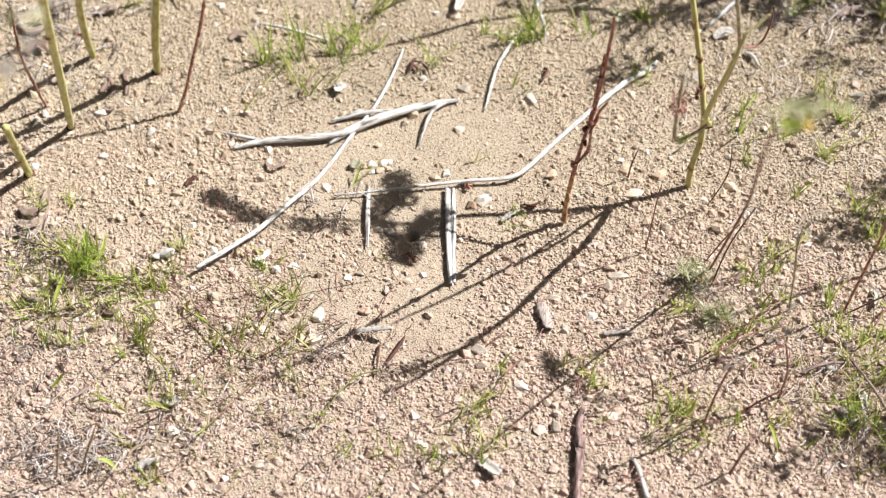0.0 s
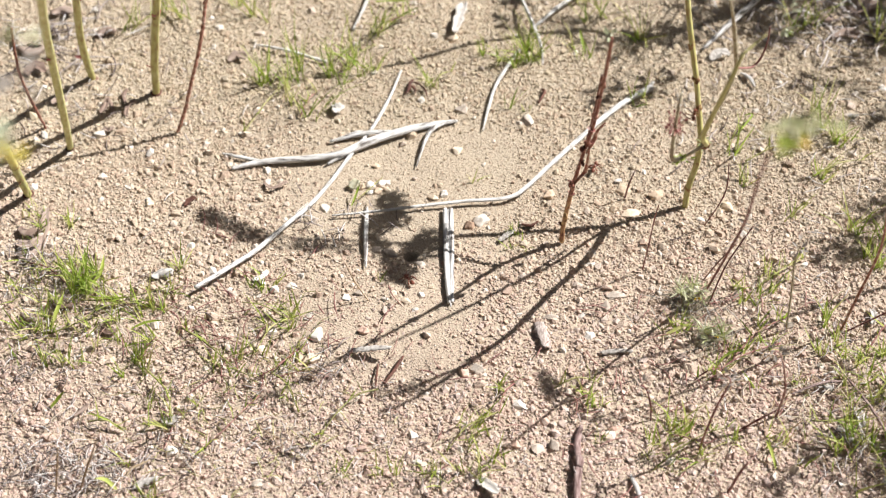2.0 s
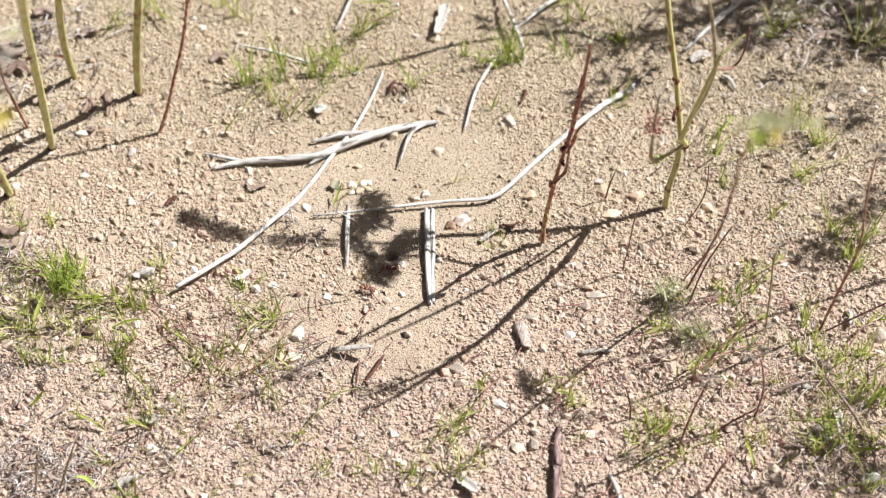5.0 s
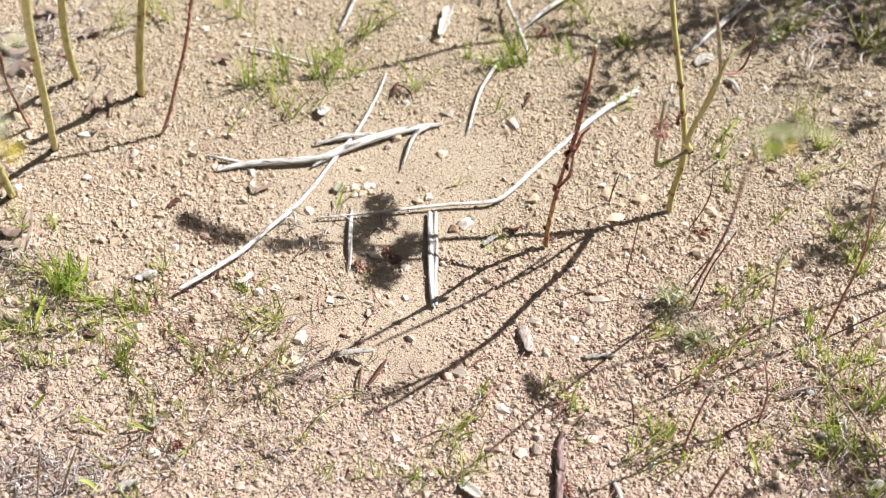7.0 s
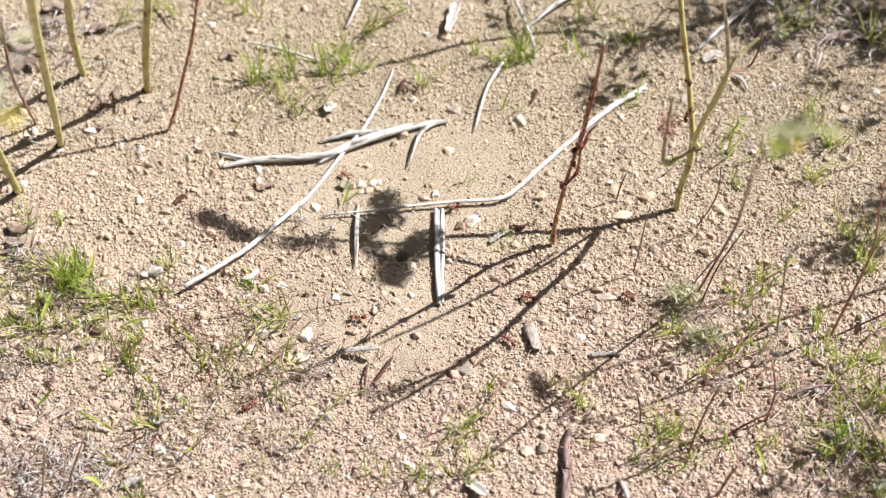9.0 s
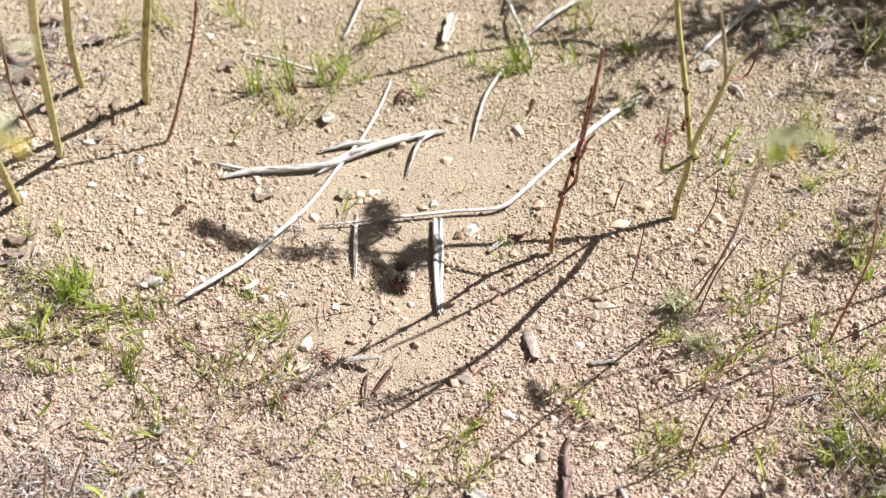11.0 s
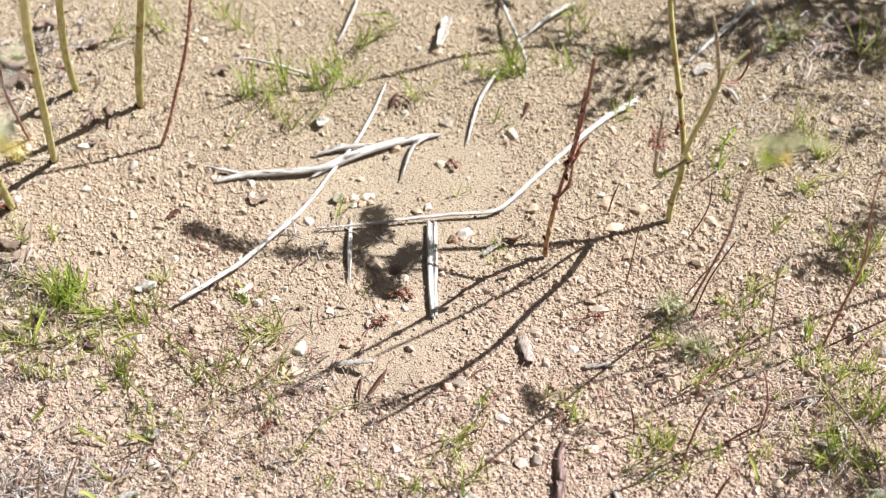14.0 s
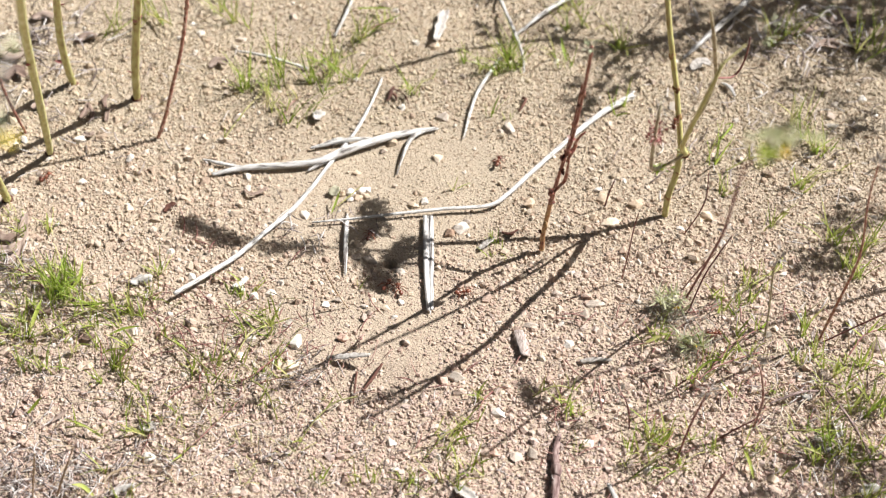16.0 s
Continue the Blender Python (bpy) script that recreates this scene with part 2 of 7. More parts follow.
BRISTLE = material("pale_bristles", [(0.2, (0.48, 0.46, 0.33)), (0.5, (0.64, 0.62, 0.48)), (0.8, (0.76, 0.74, 0.64))], 200, 0.9, 0, vary="island", spread=0.6, translucent=0.55)
ANT_RED = material("ant_red_cuticle", [(0.3, (0.10, 0.028, 0.016)), (0.5, (0.175, 0.054, 0.03)), (0.7, (0.27, 0.095, 0.05))], 900, 0.3, 0.2, 3000, 0.0001, spread=0.25, specular=0.6)
ANT_DARK = material("ant_dark_cuticle", [(0.3, (0.06, 0.018, 0.012)), (0.5, (0.12, 0.035, 0.02)), (0.7, (0.19, 0.06, 0.035))], 900, 0.28, 0.2, 3000, 0.0001, spread=0.25, specular=0.6)


# ---- mesh helpers ----
def finish(name, me, mat, smooth=True):
    me.materials.append(mat)
    if smooth:
        me.shade_smooth()
    else:
        me.shade_flat()
    return me


def part(name, bm, mat, parent, label="", at=None, smooth=True):
    """Links a bmesh as one mesh object under a thing; at: the part's own origin in its thing's space."""
    me = bpy.data.meshes.new(name)
    if at is not None:
        bmesh.ops.translate(bm, verts=bm.verts, vec=-Vector(at))
    bm.to_mesh(me)
    bm.free()
    ob = new(name, finish(name, me, mat, smooth))
    ob.parent = parent
    if at is not None:
        ob.location = at
    if label:
        ob["label"] = label
    return ob


def empty(name, at=(0, 0, 0)):
    ob = new(name)
    ob.empty_display_size = 0.01
    ob.location = at
    return ob


def curve_points(pts, n=4):
    """Catmull-Rom through pts, n steps a span."""
    p = [Vector(q) for q in pts]
    if len(p) == 2:
        return [p[0].lerp(p[1], i / n) for i in range(n + 1)]
    out = []
    for i in range(len(p) - 1):
        a, b, c, d = p[max(i - 1, 0)], p[i], p[i + 1], p[min(i + 2, len(p) - 1)]
        for k in range(n):
            t = k / n
            out.append(0.5 * ((2 * b) + (c - a) * t + (2 * a - 5 * b + 4 * c - d) * t * t + (3 * b - a - 3 * c + d) * t ** 3))
    out.append(p[-1])
    return out


def tube(bm, pts, radii, seg=8, n=4, rough=0.0, flat=1.0, rng=random):
    """A swept round bar; radii are spread along it. rough: unevenness; flat: height against width."""
    c = curve_points(pts, n)
    rings = []
    side = None
    ridge = [rng.uniform(-rough, rough) for k in range(seg)]
    for i, q in enumerate(c):
        t = (c[min(i + 1, len(c) - 1)] - c[max(i - 1, 0)]).normalized()
        if side is None:
            side = t.cross(Vector((0, 0, 1)))
            side = side.normalized() if side.length > 0.05 else Vector((1, 0, 0))
        side = (side - t * side.dot(t)).normalized()
        up = side.cross(t)
        f = i / (len(c) - 1) * (len(radii) - 1)
        j = min(int(f), len(radii) - 2)
        r = radii[j] + (radii[j + 1] - radii[j]) * (f - j)
        ring = []
        for k in range(seg):
            a = 2 * math.pi * k / seg
            w = r * (1 + ridge[k] + 0.4 * rng.uniform(-rough, rough))
            ring.append(bm.verts.new(q + side * math.cos(a) * w + up * math.sin(a) * w * flat))
        rings.append(ring)
    uv = bm.loops.layers.uv.verify()
    run, off = 0.0, rng.random() * 7
    for i, (a, b) in enumerate(zip(rings, rings[1:])):
        step = (c[i + 1] - c[i]).length
        for k in range(seg):
            f = bm.faces.new((a[k], a[(k + 1) % seg], b[(k + 1) % seg], b[k]))
            for loop, (s, t) in zip(f.loops, ((k, run), (k + 1, run), (k + 1, run + step), (k, run + step))):
                loop[uv].uv = (s / seg + off, t + off)
        run += step
    bm.faces.new(rings[0][::-1])
    bm.faces.new(rings[-1])
    return bm


def hull(seed, count):
    """A broken stone of unit size: the hull of a few points, with wide flat faces."""
    rng = random.Random(seed * 31 + 5)
    bm = bmesh.new()
    for k in range(count):
        # points spread evenly by the golden angle, then shifted
        z = 1 - 2 * (k + 0.5) / count
        a = k * 2.39996 + rng.uniform(-0.5, 0.5)
        r = math.sqrt(1 - z * z)
        bm.verts.new(Vector((r * math.cos(a), r * math.sin(a), z)) * rng.uniform(0.7, 1.25))
    got = bmesh.ops.convex_hull(bm, input=bm.verts)
    bmesh.ops.delete(bm, geom=[v for v in got["geom_interior"] if isinstance(v, bmesh.types.BMVert)], context='VERTS')
    bmesh.ops.recalc_face_normals(bm, faces=bm.faces)
    bm.verts.index_update()
    return bm


def blob(bm, at, size, rough=0.2, sub=2, seed=0, turn=None):
    """An uneven rounded lump."""
    got = bmesh.ops.create_icosphere(bm, subdivisions=sub, radius=1.0)["verts"]
    m = turn or Matrix.Identity(3)
    off = Vector((seed * 7.3, seed * 3.1, seed * 1.7))
    for v in got:
        k = 1 + rough * (noise.noise(v.co * 1.1 + off) * 1.3 + 0.5 * noise.noise(v.co * 2.6 + off))
        v.co = Vector(at) + m @ Vector((v.co.x * size[0] * k, v.co.y * size[1] * k, v.co.z * size[2] * k))


def leaf(bm, at, way, length, width, curl=0.2, rng=random):
    """A small folded leaf with five ribs across, thick by its fold."""
    way = Vector(way).normalized()
    side = way.cross(Vector((rng.uniform(-1, 1), rng.uniform(-1, 1), rng.uniform(-0.2, 1)))).normalized()
    up = side.cross(way)
    prev = None
    for i in range(5):
        t = i / 4
        w = width * math.sin(math.pi * (0.12 + 0.85 * t)) * 0.5
        q = Vector(at) + way * length * t + up * curl * length * t * t
        row = [bm.verts.new(q - side * w + up * w * 0.5), bm.verts.new(q), bm.verts.new(q + side * w + up * w * 0.5)]
        if prev:
            bm.faces.new((prev[0], prev[1], row[1], row[0]))
            bm.faces.new((prev[1], prev[2], row[2], row[1]))
        prev = row


# ---- ground relief ----
def lattice(seed):
    return np.random.RandomState(seed).rand(256, 256)


def value_noise(x, y, cell, seed):
    g = lattice(seed)
    u, v = np.asarray(x) / cell + 50, np.asarray(y) / cell + 50
    i, j = np.floor(u).astype(int), np.floor(v).astype(int)
    a, b = u - i, v - j
    a, b = a * a * (3 - 2 * a), b * b * (3 - 2 * b)
    i, j = i % 256, j % 256
    i1, j1 = (i + 1) % 256, (j + 1) % 256
    return (g[i, j] * (1 - a) + g[i1, j] * a) * (1 - b) + (g[i, j1] * (1 - a) + g[i1, j1] * a) * b - 0.5


HOLE = (-0.0251, -0.0054)


def sandiness(x, y):
    """1 where the ants keep the soil fine and bare, 0 in the gravel."""
    cx, cy = -0.0253, 0.045
    d = ((np.asarray(x) - cx) / 0.078) ** 2 + ((np.asarray(y) - cy) / 0.062) ** 2
    cx, cy = -0.0358, -0.0519
    e = ((np.asarray(x) - cx) / 0.055) ** 2 + ((np.asarray(y) - cy) / 0.042) ** 2
    w = np.maximum(np.exp(-d * d), 0.85 * np.exp(-e * e)) + value_noise(x, y, 0.02, 5) * 0.5
    return np.clip(w * 1.2, 0, 1)


def ground_low(x, y):
    x, y = np.asarray(x, float), np.asarray(y, float)
    z = 0.003 * value_noise(x, y, 0.075, 1) + 0.0016 * value_noise(x, y, 0.03, 2)
    d = np.hypot(x - HOLE[0], (y - HOLE[1]) * 1.15)
    return z - 0.014 * np.exp(-(d / 0.0027) ** 4) - 0.0018 * np.exp(-(d / 0.012) ** 2)


def ground_z(x, y):
    s = sandiness(x, y)
    return ground_low(x, y) + (0.0009 * value_noise(x, y, 0.0085, 3) + 0.0008 * value_noise(x, y, 0.0035, 4)) * (1 - 0.7 * s)


def low(x, y):
    return float(ground_low(x, y))


def high(x, y):
    return float(ground_z(x, y))


# ---- ground: one sheet to the horizon ----
def make_ground():
    def axis(lo, hi, step):
        core = list(np.arange(lo, hi, step))
        out, k, d = [], hi, step
        while k < 400:
            d *= 1.35
            k += d
            out.append(k)
        left, k, d = [], lo, step
        while k > -400:
            d *= 1.35
            k -= d
            left.append(k)
        return np.array(left[::-1] + core + out)
    xs, ys = axis(-0.32, 0.34, 0.0013), axis(-0.21, 0.36, 0.0013)
    X, Y = np.meshgrid(xs, ys)
    far = np.clip((np.hypot(X, Y) - 0.5) / 2, 0, 1)
    Z = ground_z(X, Y) + far * 0.6 * value_noise(X, Y, 7.0, 8)
    v = np.stack([X.ravel(), Y.ravel(), Z.ravel()], 1)
    nx, ny = len(xs), len(ys)
    q = np.arange(nx * ny).reshape(ny, nx)
    f = np.stack([q[:-1, :-1].ravel(), q[:-1, 1:].ravel(), q[1:, 1:].ravel(), q[1:, :-1].ravel()], 1)
    me = mesh_of("ground", v, f)
    ob = new("ground", finish("ground", me, SOIL))
    return tagged(ob, "sandy tan soil strewn with fine gravel, with an ant nest entrance", "ground", kind="structure")


def mesh_of(name, v, f):
    """A mesh from arrays of points and of faces of one size."""
    me = bpy.data.meshes.new(name)
    k = f.shape[1]
    me.vertices.add(len(v))
    me.vertices.foreach_set("co", np.ascontiguousarray(v, np.float32).ravel())
    me.loops.add(f.size)
    me.loops.foreach_set("vertex_index", np.ascontiguousarray(f, np.int32).ravel())
    me.polygons.add(len(f))
    me.polygons.foreach_set("loop_start", np.arange(0, f.size, k, dtype=np.int32))
    me.update(calc_edges=True)
    return me


ground = make_ground()


# ---- gravel ----
def lump(sub, seed):
    """Points and triangles of one broken grain: sub tells how many corners it has."""
    bm = hull(seed, (6, 9, 14)[sub])
    bmesh.ops.triangulate(bm, faces=bm.faces)
    v = np.array([q.co[:] for q in bm.verts])
    f = np.array([[q.index for q in p.verts] for p in bm.faces])
    bm.free()
    return v, f


def grains(name, x, y, r, sub, seed, label, mat=GRIT, sink=0.1, flat=(0.65, 1.0)):
    """Many small stones in one mesh, each a broken piece turned its own way."""
    rs = np.random.RandomState(seed)
    kinds = [lump(sub, seed + k) for k in range(10)]
    z = ground_z(x, y)
    V, F, base = [], [], 0
    which = rs.randint(0, len(kinds), len(x))
    for k, (v, f) in enumerate(kinds):
        i = np.where(which == k)[0]
        m = len(i)
        if not m:
            continue
        q = rs.normal(size=(m, 4))
        q /= np.linalg.norm(q, axis=1)[:, None]
        a, b, c, d = q.T
        R = np.stack([1 - 2 * (c * c + d * d), 2 * (b * c - a * d), 2 * (b * d + a * c),
                      2 * (b * c + a * d), 1 - 2 * (b * b + d * d), 2 * (c * d - a * b),
                      2 * (b * d - a * c), 2 * (c * d + a * b), 1 - 2 * (b * b + c * c)], 1).reshape(m, 3, 3)
        sc = r[i][:, None] * np.stack([rs.uniform(0.95, 1.4, m), rs.uniform(0.8, 1.15, m), rs.uniform(*flat, m)], 1)
        w = np.einsum("mij,mvj->mvi", R, v[None] * sc[:, None])
        w += np.stack([x[i], y[i], z[i] + r[i] * (sink + rs.uniform(-0.2, 0.2, m))], 1)[:, None]
        V.append(w.reshape(-1, 3))
        F.append((f[None] + (np.arange(m) * len(v))[:, None, None]).reshape(-1, 3) + base)
        base += m * len(v)
    me = mesh_of(name, np.concatenate(V), np.concatenate(F))
    ob = new(name, finish(name, me, mat, False))
    return tagged(ob, label, "gravel", kind="stuff")


def clear_of_hole(x, y):
    return np.hypot(x - HOLE[0], y - HOLE[1]) > 0.0032


AREA = (-0.31, 0.33, -0.19, 0.34)
CELL = 0.00025
TAKEN = np.zeros((int((AREA[1] - AREA[0]) / CELL) + 60, int((AREA[3] - AREA[2]) / CELL) + 60), bool)


def in_sight(x, y):
    """The stretch of ground that the camera passes over."""
    half = 0.215 + 0.24 * (y + 0.15)
    return np.abs(x - 0.005) < half


def patches(x, y):
    return np.clip(0.8 + 0.9 * value_noise(x, y, 0.05, 21), 0.3, 1)


def stony(x, y):
    """1 in the coarse gravel of the foreground and of the slope beside the grass, 0 on the finer soil."""
    return np.clip(0.45 - 7 * np.asarray(y) + 1.2 * value_noise(x, y, 0.045, 33) - 4.5 * np.asarray(x).clip(None, 0), 0, 1)


def pack(spacing, radius, spread, keep, seed, room=0.75):
    """Grains strewn so that none lies inside another: places and sizes that are still free."""
    rs = np.random.RandomState(seed)
    nx, ny = int((AREA[1] - AREA[0]) / spacing), int((AREA[3] - AREA[2]) / spacing)
    i, j = (q.ravel() for q in np.meshgrid(np.arange(nx), np.arange(ny)))
    x = AREA[0] + (i + 0.5 + 0.5 * (j % 2) + rs.uniform(-0.45, 0.45, len(i))) * spacing
    y = AREA[2] + (j + 0.5 + rs.uniform(-0.45, 0.45, len(i))) * spacing
    ok = (rs.rand(len(x)) < keep(x, y)) & clear_of_hole(x, y) & in_sight(x, y) & (x < AREA[1]) & (y < AREA[3])
    x, y = x[ok], y[ok]
    r = radius * np.clip(np.exp(rs.normal(0, spread, len(x))), 0.55, 2.3)
    a, b = ((x - AREA[0]) / CELL).astype(int) + 20, ((y - AREA[2]) / CELL).astype(int) + 20
    ok = ~TAKEN[a, b]
    x, y, r, a, b = x[ok], y[ok], r[ok], a[ok], b[ok]
    reach = int(r.max() * room / CELL) + 1
    for dx in range(-reach, reach + 1):
        for dy in range(-reach, reach + 1):
            near = math.hypot(dx, dy) * CELL <= r * room
            TAKEN[a[near] + dx, b[near] + dy] = True
    return x, y, r


grains("stone_chips", *pack(0.0090, 0.0015, 0.38, lambda x, y: (1 - 0.75 * sandiness(x, y)) * (0.26 + 0.12 * stony(x, y)), 19), 2, 19,
       "pale grey-white stone chips strewn over the soil", mat=PALEGRIT, sink=-0.1)
grains("gravel", *pack(0.0070, 0.0019, 0.3, lambda x, y: (1 - sandiness(x, y)) * (0.08 + 0.5 * stony(x, y)), 11), 2, 11,
       "coarse pinkish tan gravel lying loose on the soil", sink=-0.12)
grains("gravel", *pack(0.0030, 0.0012, 0.28, lambda x, y: (1 - 0.95 * sandiness(x, y)) * (0.24 + 0.46 * stony(x, y)), 91), 2, 91,
       "pinkish broken gravel grains heaped on the soil", sink=-0.04)
grains("gravel", *pack(0.00142, 0.00076, 0.24, lambda x, y: (1 - 0.97 * sandiness(x, y)) * (0.6 + 0.4 * patches(x, y)), 51), 1, 51,
       "angular tan gravel grains packed over the soil", sink=0.12)
grains("grit", *pack(0.00112, 0.0005, 0.25, lambda x, y: (1 - 0.8 * sandiness(x, y)) * (0.45 - 0.3 * stony(x, y)), 31), 0, 31,
       "fine tan grit between the gravel grains", sink=-0.1)
grains("sand", *pack(0.0009, 0.00036, 0.35, lambda x, y: np.where(sandiness(x, y) > 0.2, 0.8, 0.0), 71), 0, 71,
       "coarse tan sand grains round the ant nest", sink=0.0)


# ---- single stones ----
def stone(x, y, w, d, h, kind, seed, label, turn=0):
    bm = hull(seed + 500, 13)
    bmesh.ops.bevel(bm, geom=bm.edges[:], offset=0.07, segments=1, affect='EDGES')
    bmesh.ops.triangulate(bm, faces=bm.faces)
    m = Matrix.Rotation(radians(turn), 3, 'Z')
    for v in bm.verts:
        v.co *= 0.95 + 0.28 * noise.noise(v.co * 1.3 + Vector((seed, 0, 0)))
        v.co = m @ Vector((v.co.x * w * 0.5, v.co.y * d * 0.5, v.co.z * h * 0.5))
    me = bpy.data.meshes.new("stone")
    bm.to_mesh(me)
    bm.free()
    ob = new("stone", finish("stone", me, STONES[kind], False))
    ob.location = (x, y, high(x, y) + h * 0.11)
    return tagged(ob, label, "stone", "loose stones on the soil")


stone(0.0112, 0.0158, 0.0095, 0.0090, 0.0075, "white", 1, "white angular quartz pebble on bare sandy soil", 20)
stone(0.0056, 0.0134, 0.0060, 0.0065, 0.0055, "brown", 140, "dark brown pebble leaning against a white quartz pebble")
stone(-0.0137, 0.0333, 0.0075, 0.0055, 0.0045, "beige", 3, "pale beige rounded pebble beside a dead twig")
stone(-0.0075, 0.0366, 0.0045, 0.0065, 0.0050, "white", 4, "small upright white pebble beside a dead twig", 10)
stone(-0.0410, 0.0440, 0.0072, 0.0060, 0.0055, "white", 5, "chalky white pebble beside a green sprout")
stone(-0.0468, 0.0432, 0.0066, 0.0060, 0.0050, "white", 6, "chalky cream pebble beside a green sprout", 30)
stone(-0.0515, 0.0420, 0.0046, 0.0042, 0.0040, "beige", 7, "small cream pebble beside a green sprout")
stone(-0.0425, 0.0388, 0.0058, 0.0052, 0.0042, "beige", 107, "chalky cream pebble in a pale clump", 50)
stone(-0.0382, 0.0398, 0.0050, 0.0050, 0.0040, "beige", 108, "chalky cream pebble in a pale clump")
stone(-0.0470, 0.0375, 0.0044, 0.0040, 0.0034, "white", 109, "small chalky pebble in a pale clump")
stone(-0.0375, 0.0450, 0.0040, 0.0044, 0.0040, "white", 110, "small chalky pebble in a pale clump")
stone(-0.042, 0.0067, 0.0050, 0.0045, 0.0035, "beige", 8, "small tan pebble in the shade of a flower head")
stone(-0.035, -0.0043, 0.0120, 0.0055, 0.0050, "grey", 9, "flat grey pebble in the shade of a flower head", -25)
stone(-0.0195, -0.0124, 0.0060, 0.0075, 0.0050, "grey", 10, "grey pebble at the rim of the ant nest")
stone(0.0028, 0.1008, 0.0095, 0.0080, 0.0060, "grey", 11, "grey rounded pebble on the soil")
stone(-0.0203, 0.1082, 0.0045, 0.0048, 0.0038, "white", 12, "small round white pebble on the soil")
stone(-0.0009, 0.0685, 0.0085, 0.0070, 0.0045, "beige", 13, "tan flat pebble half sunk in soil")
stone(0.0136, 0.1342, 0.0050, 0.0045, 0.0035, "grey", 14, "small blue-grey pebble on the soil")
stone(0.0387, 0.0912, 0.0070, 0.0110, 0.0055, "grey", 15, "brownish grey stone beside small weeds", 15)
stone(0.0481, 0.0358, 0.0075, 0.0075, 0.0058, "beige", 16, "round tan pebble on bare sandy soil")
stone(0.0904, 0.0227, 0.0125, 0.0075, 0.0050, "beige", 17, "broad flat tan stone beside a plant stem", 8)
stone(0.1042, 0.0345, 0.0085, 0.0075, 0.0055, "beige", 18, "grey-tan pebble beside a plant stem")
stone(0.0877, 0.0387, 0.0110, 0.0070, 0.0045, "beige", 19, "flat pale tan pebble on the gravel", 12)
stone(0.0812, 0.0259, 0.0050, 0.0070, 0.0050, "beige", 20, "small tan pebble on the gravel")
stone(0.1411, 0.0263, 0.0070, 0.0085, 0.0055, "beige", 21, "rounded tan pebble on the gravel")
stone(0.1357, 0.0231, 0.0060, 0.0065, 0.0050, "beige", 22, "rounded tan pebble beside another one")
stone(0.1462, 0.0071, 0.0050, 0.0048, 0.0040, "white", 23, "small white pebble beside purple stalks")
stone(0.0783, -0.0337, 0.0105, 0.0060, 0.0045, "grey", 24, "flat brownish grey stone on the gravel", 5)
stone(0.0725, -0.0418, 0.0060, 0.0090, 0.0050, "grey", 25, "dark grey stone chip on the gravel", -20)
stone(0.0448, -0.0486, 0.0100, 0.0045, 0.0035, "grey", 26, "thin flat grey stone on the gravel", 6)
stone(-0.0688, -0.0597, 0.0070, 0.0085, 0.0062, "white", 27, "white and pink quartz stone on the soil", -20)
stone(-0.0712, -0.0739, 0.0105, 0.0080, 0.0060, "beige", 28, "square-edged beige stone on the soil", 12)
stone(-0.0461, -0.0575, 0.0068, 0.0072, 0.0060, "pink", 29, "rounded pinkish pebble on bare soil")
stone(-0.056, -0.0352, 0.0046, 0.0055, 0.0036, "white", 30, "small bright white pebble on the soil")
stone(-0.0494, -0.0326, 0.0055, 0.0050, 0.0040, "grey", 31, "small grey pebble on the soil")
stone(-0.0839, -0.0274, 0.0065, 0.0070, 0.0045, "white", 32, "white pebble beside a green seedling")
stone(-0.0991, -0.0248, 0.0050, 0.0050, 0.0040, "white", 33, "small white pebble among seedlings")
stone(0.0086, -0.0814, 0.0080, 0.0065, 0.0060, "grey", 34, "brownish grey pebble on the gravel")
stone(0.0019, -0.0838, 0.0060, 0.0060, 0.0050, "pink", 35, "pinkish tan pebble on the gravel")
stone(-0.1327, -0.1259, 0.0068, 0.0062, 0.0050, "white", 36, "pale pink-white pebble on the gravel")
stone(-0.0917, -0.1443, 0.0070, 0.0055, 0.0045, "grey", 37, "brownish grey pebble on the gravel")
stone(-0.0961, -0.0694, 0.0055, 0.0085, 0.0055, "pink", 38, "pinkish upright pebble on the gravel")
stone(-0.1366, -0.0547, 0.0058, 0.0055, 0.0048, "pink", 39, "round pinkish pebble beside grass")
stone(-0.1247, -0.0165, 0.0068, 0.0055, 0.0045, "white", 40, "cream pebble under a dead twig")
stone(-0.1634, 0.0308, 0.0060, 0.0065, 0.0050, "beige", 41, "tan pebble on the gravel slope")
stone(-0.191, 0.0521, 0.0052, 0.0048, 0.0042, "white", 42, "small cream pebble on the gravel slope")
stone(-0.0219, -0.119, 0.0055, 0.0052, 0.0045, "white", 43, "small cream pebble on pink gravel")
stone(0.0249, -0.1237, 0.0062, 0.0060, 0.0050, "pink", 44, "pink-tan pebble on the gravel")
stone(0.0431, -0.1253, 0.0075, 0.0075, 0.0060, "grey", 45, "brown-grey stone beside a dead stalk")
stone(0.0716, -0.1165, 0.0068, 0.0062, 0.0050, "pink", 46, "pinkish pebble on the gravel")
stone(0.1513, -0.1391, 0.0070, 0.0062, 0.0050, "beige", 47, "tan pebble among dry grass")
stone(0.1424, -0.1193, 0.0065, 0.0058, 0.0048, "pink", 48, "pinkish pebble among dry grass")
stone(-0.003, 0.1609, 0.0100, 0.0085, 0.0060, "beige", 49, "pale dusty stone under a white bark flake")
stone(0.2383, 0.1152, 0.0055, 0.0060, 0.0040, "white", 50, "small white pebble on shaded soil")
stone(0.1788, -0.0418, 0.0055, 0.0055, 0.0040, "white", 51, "small white pebble on the gravel")
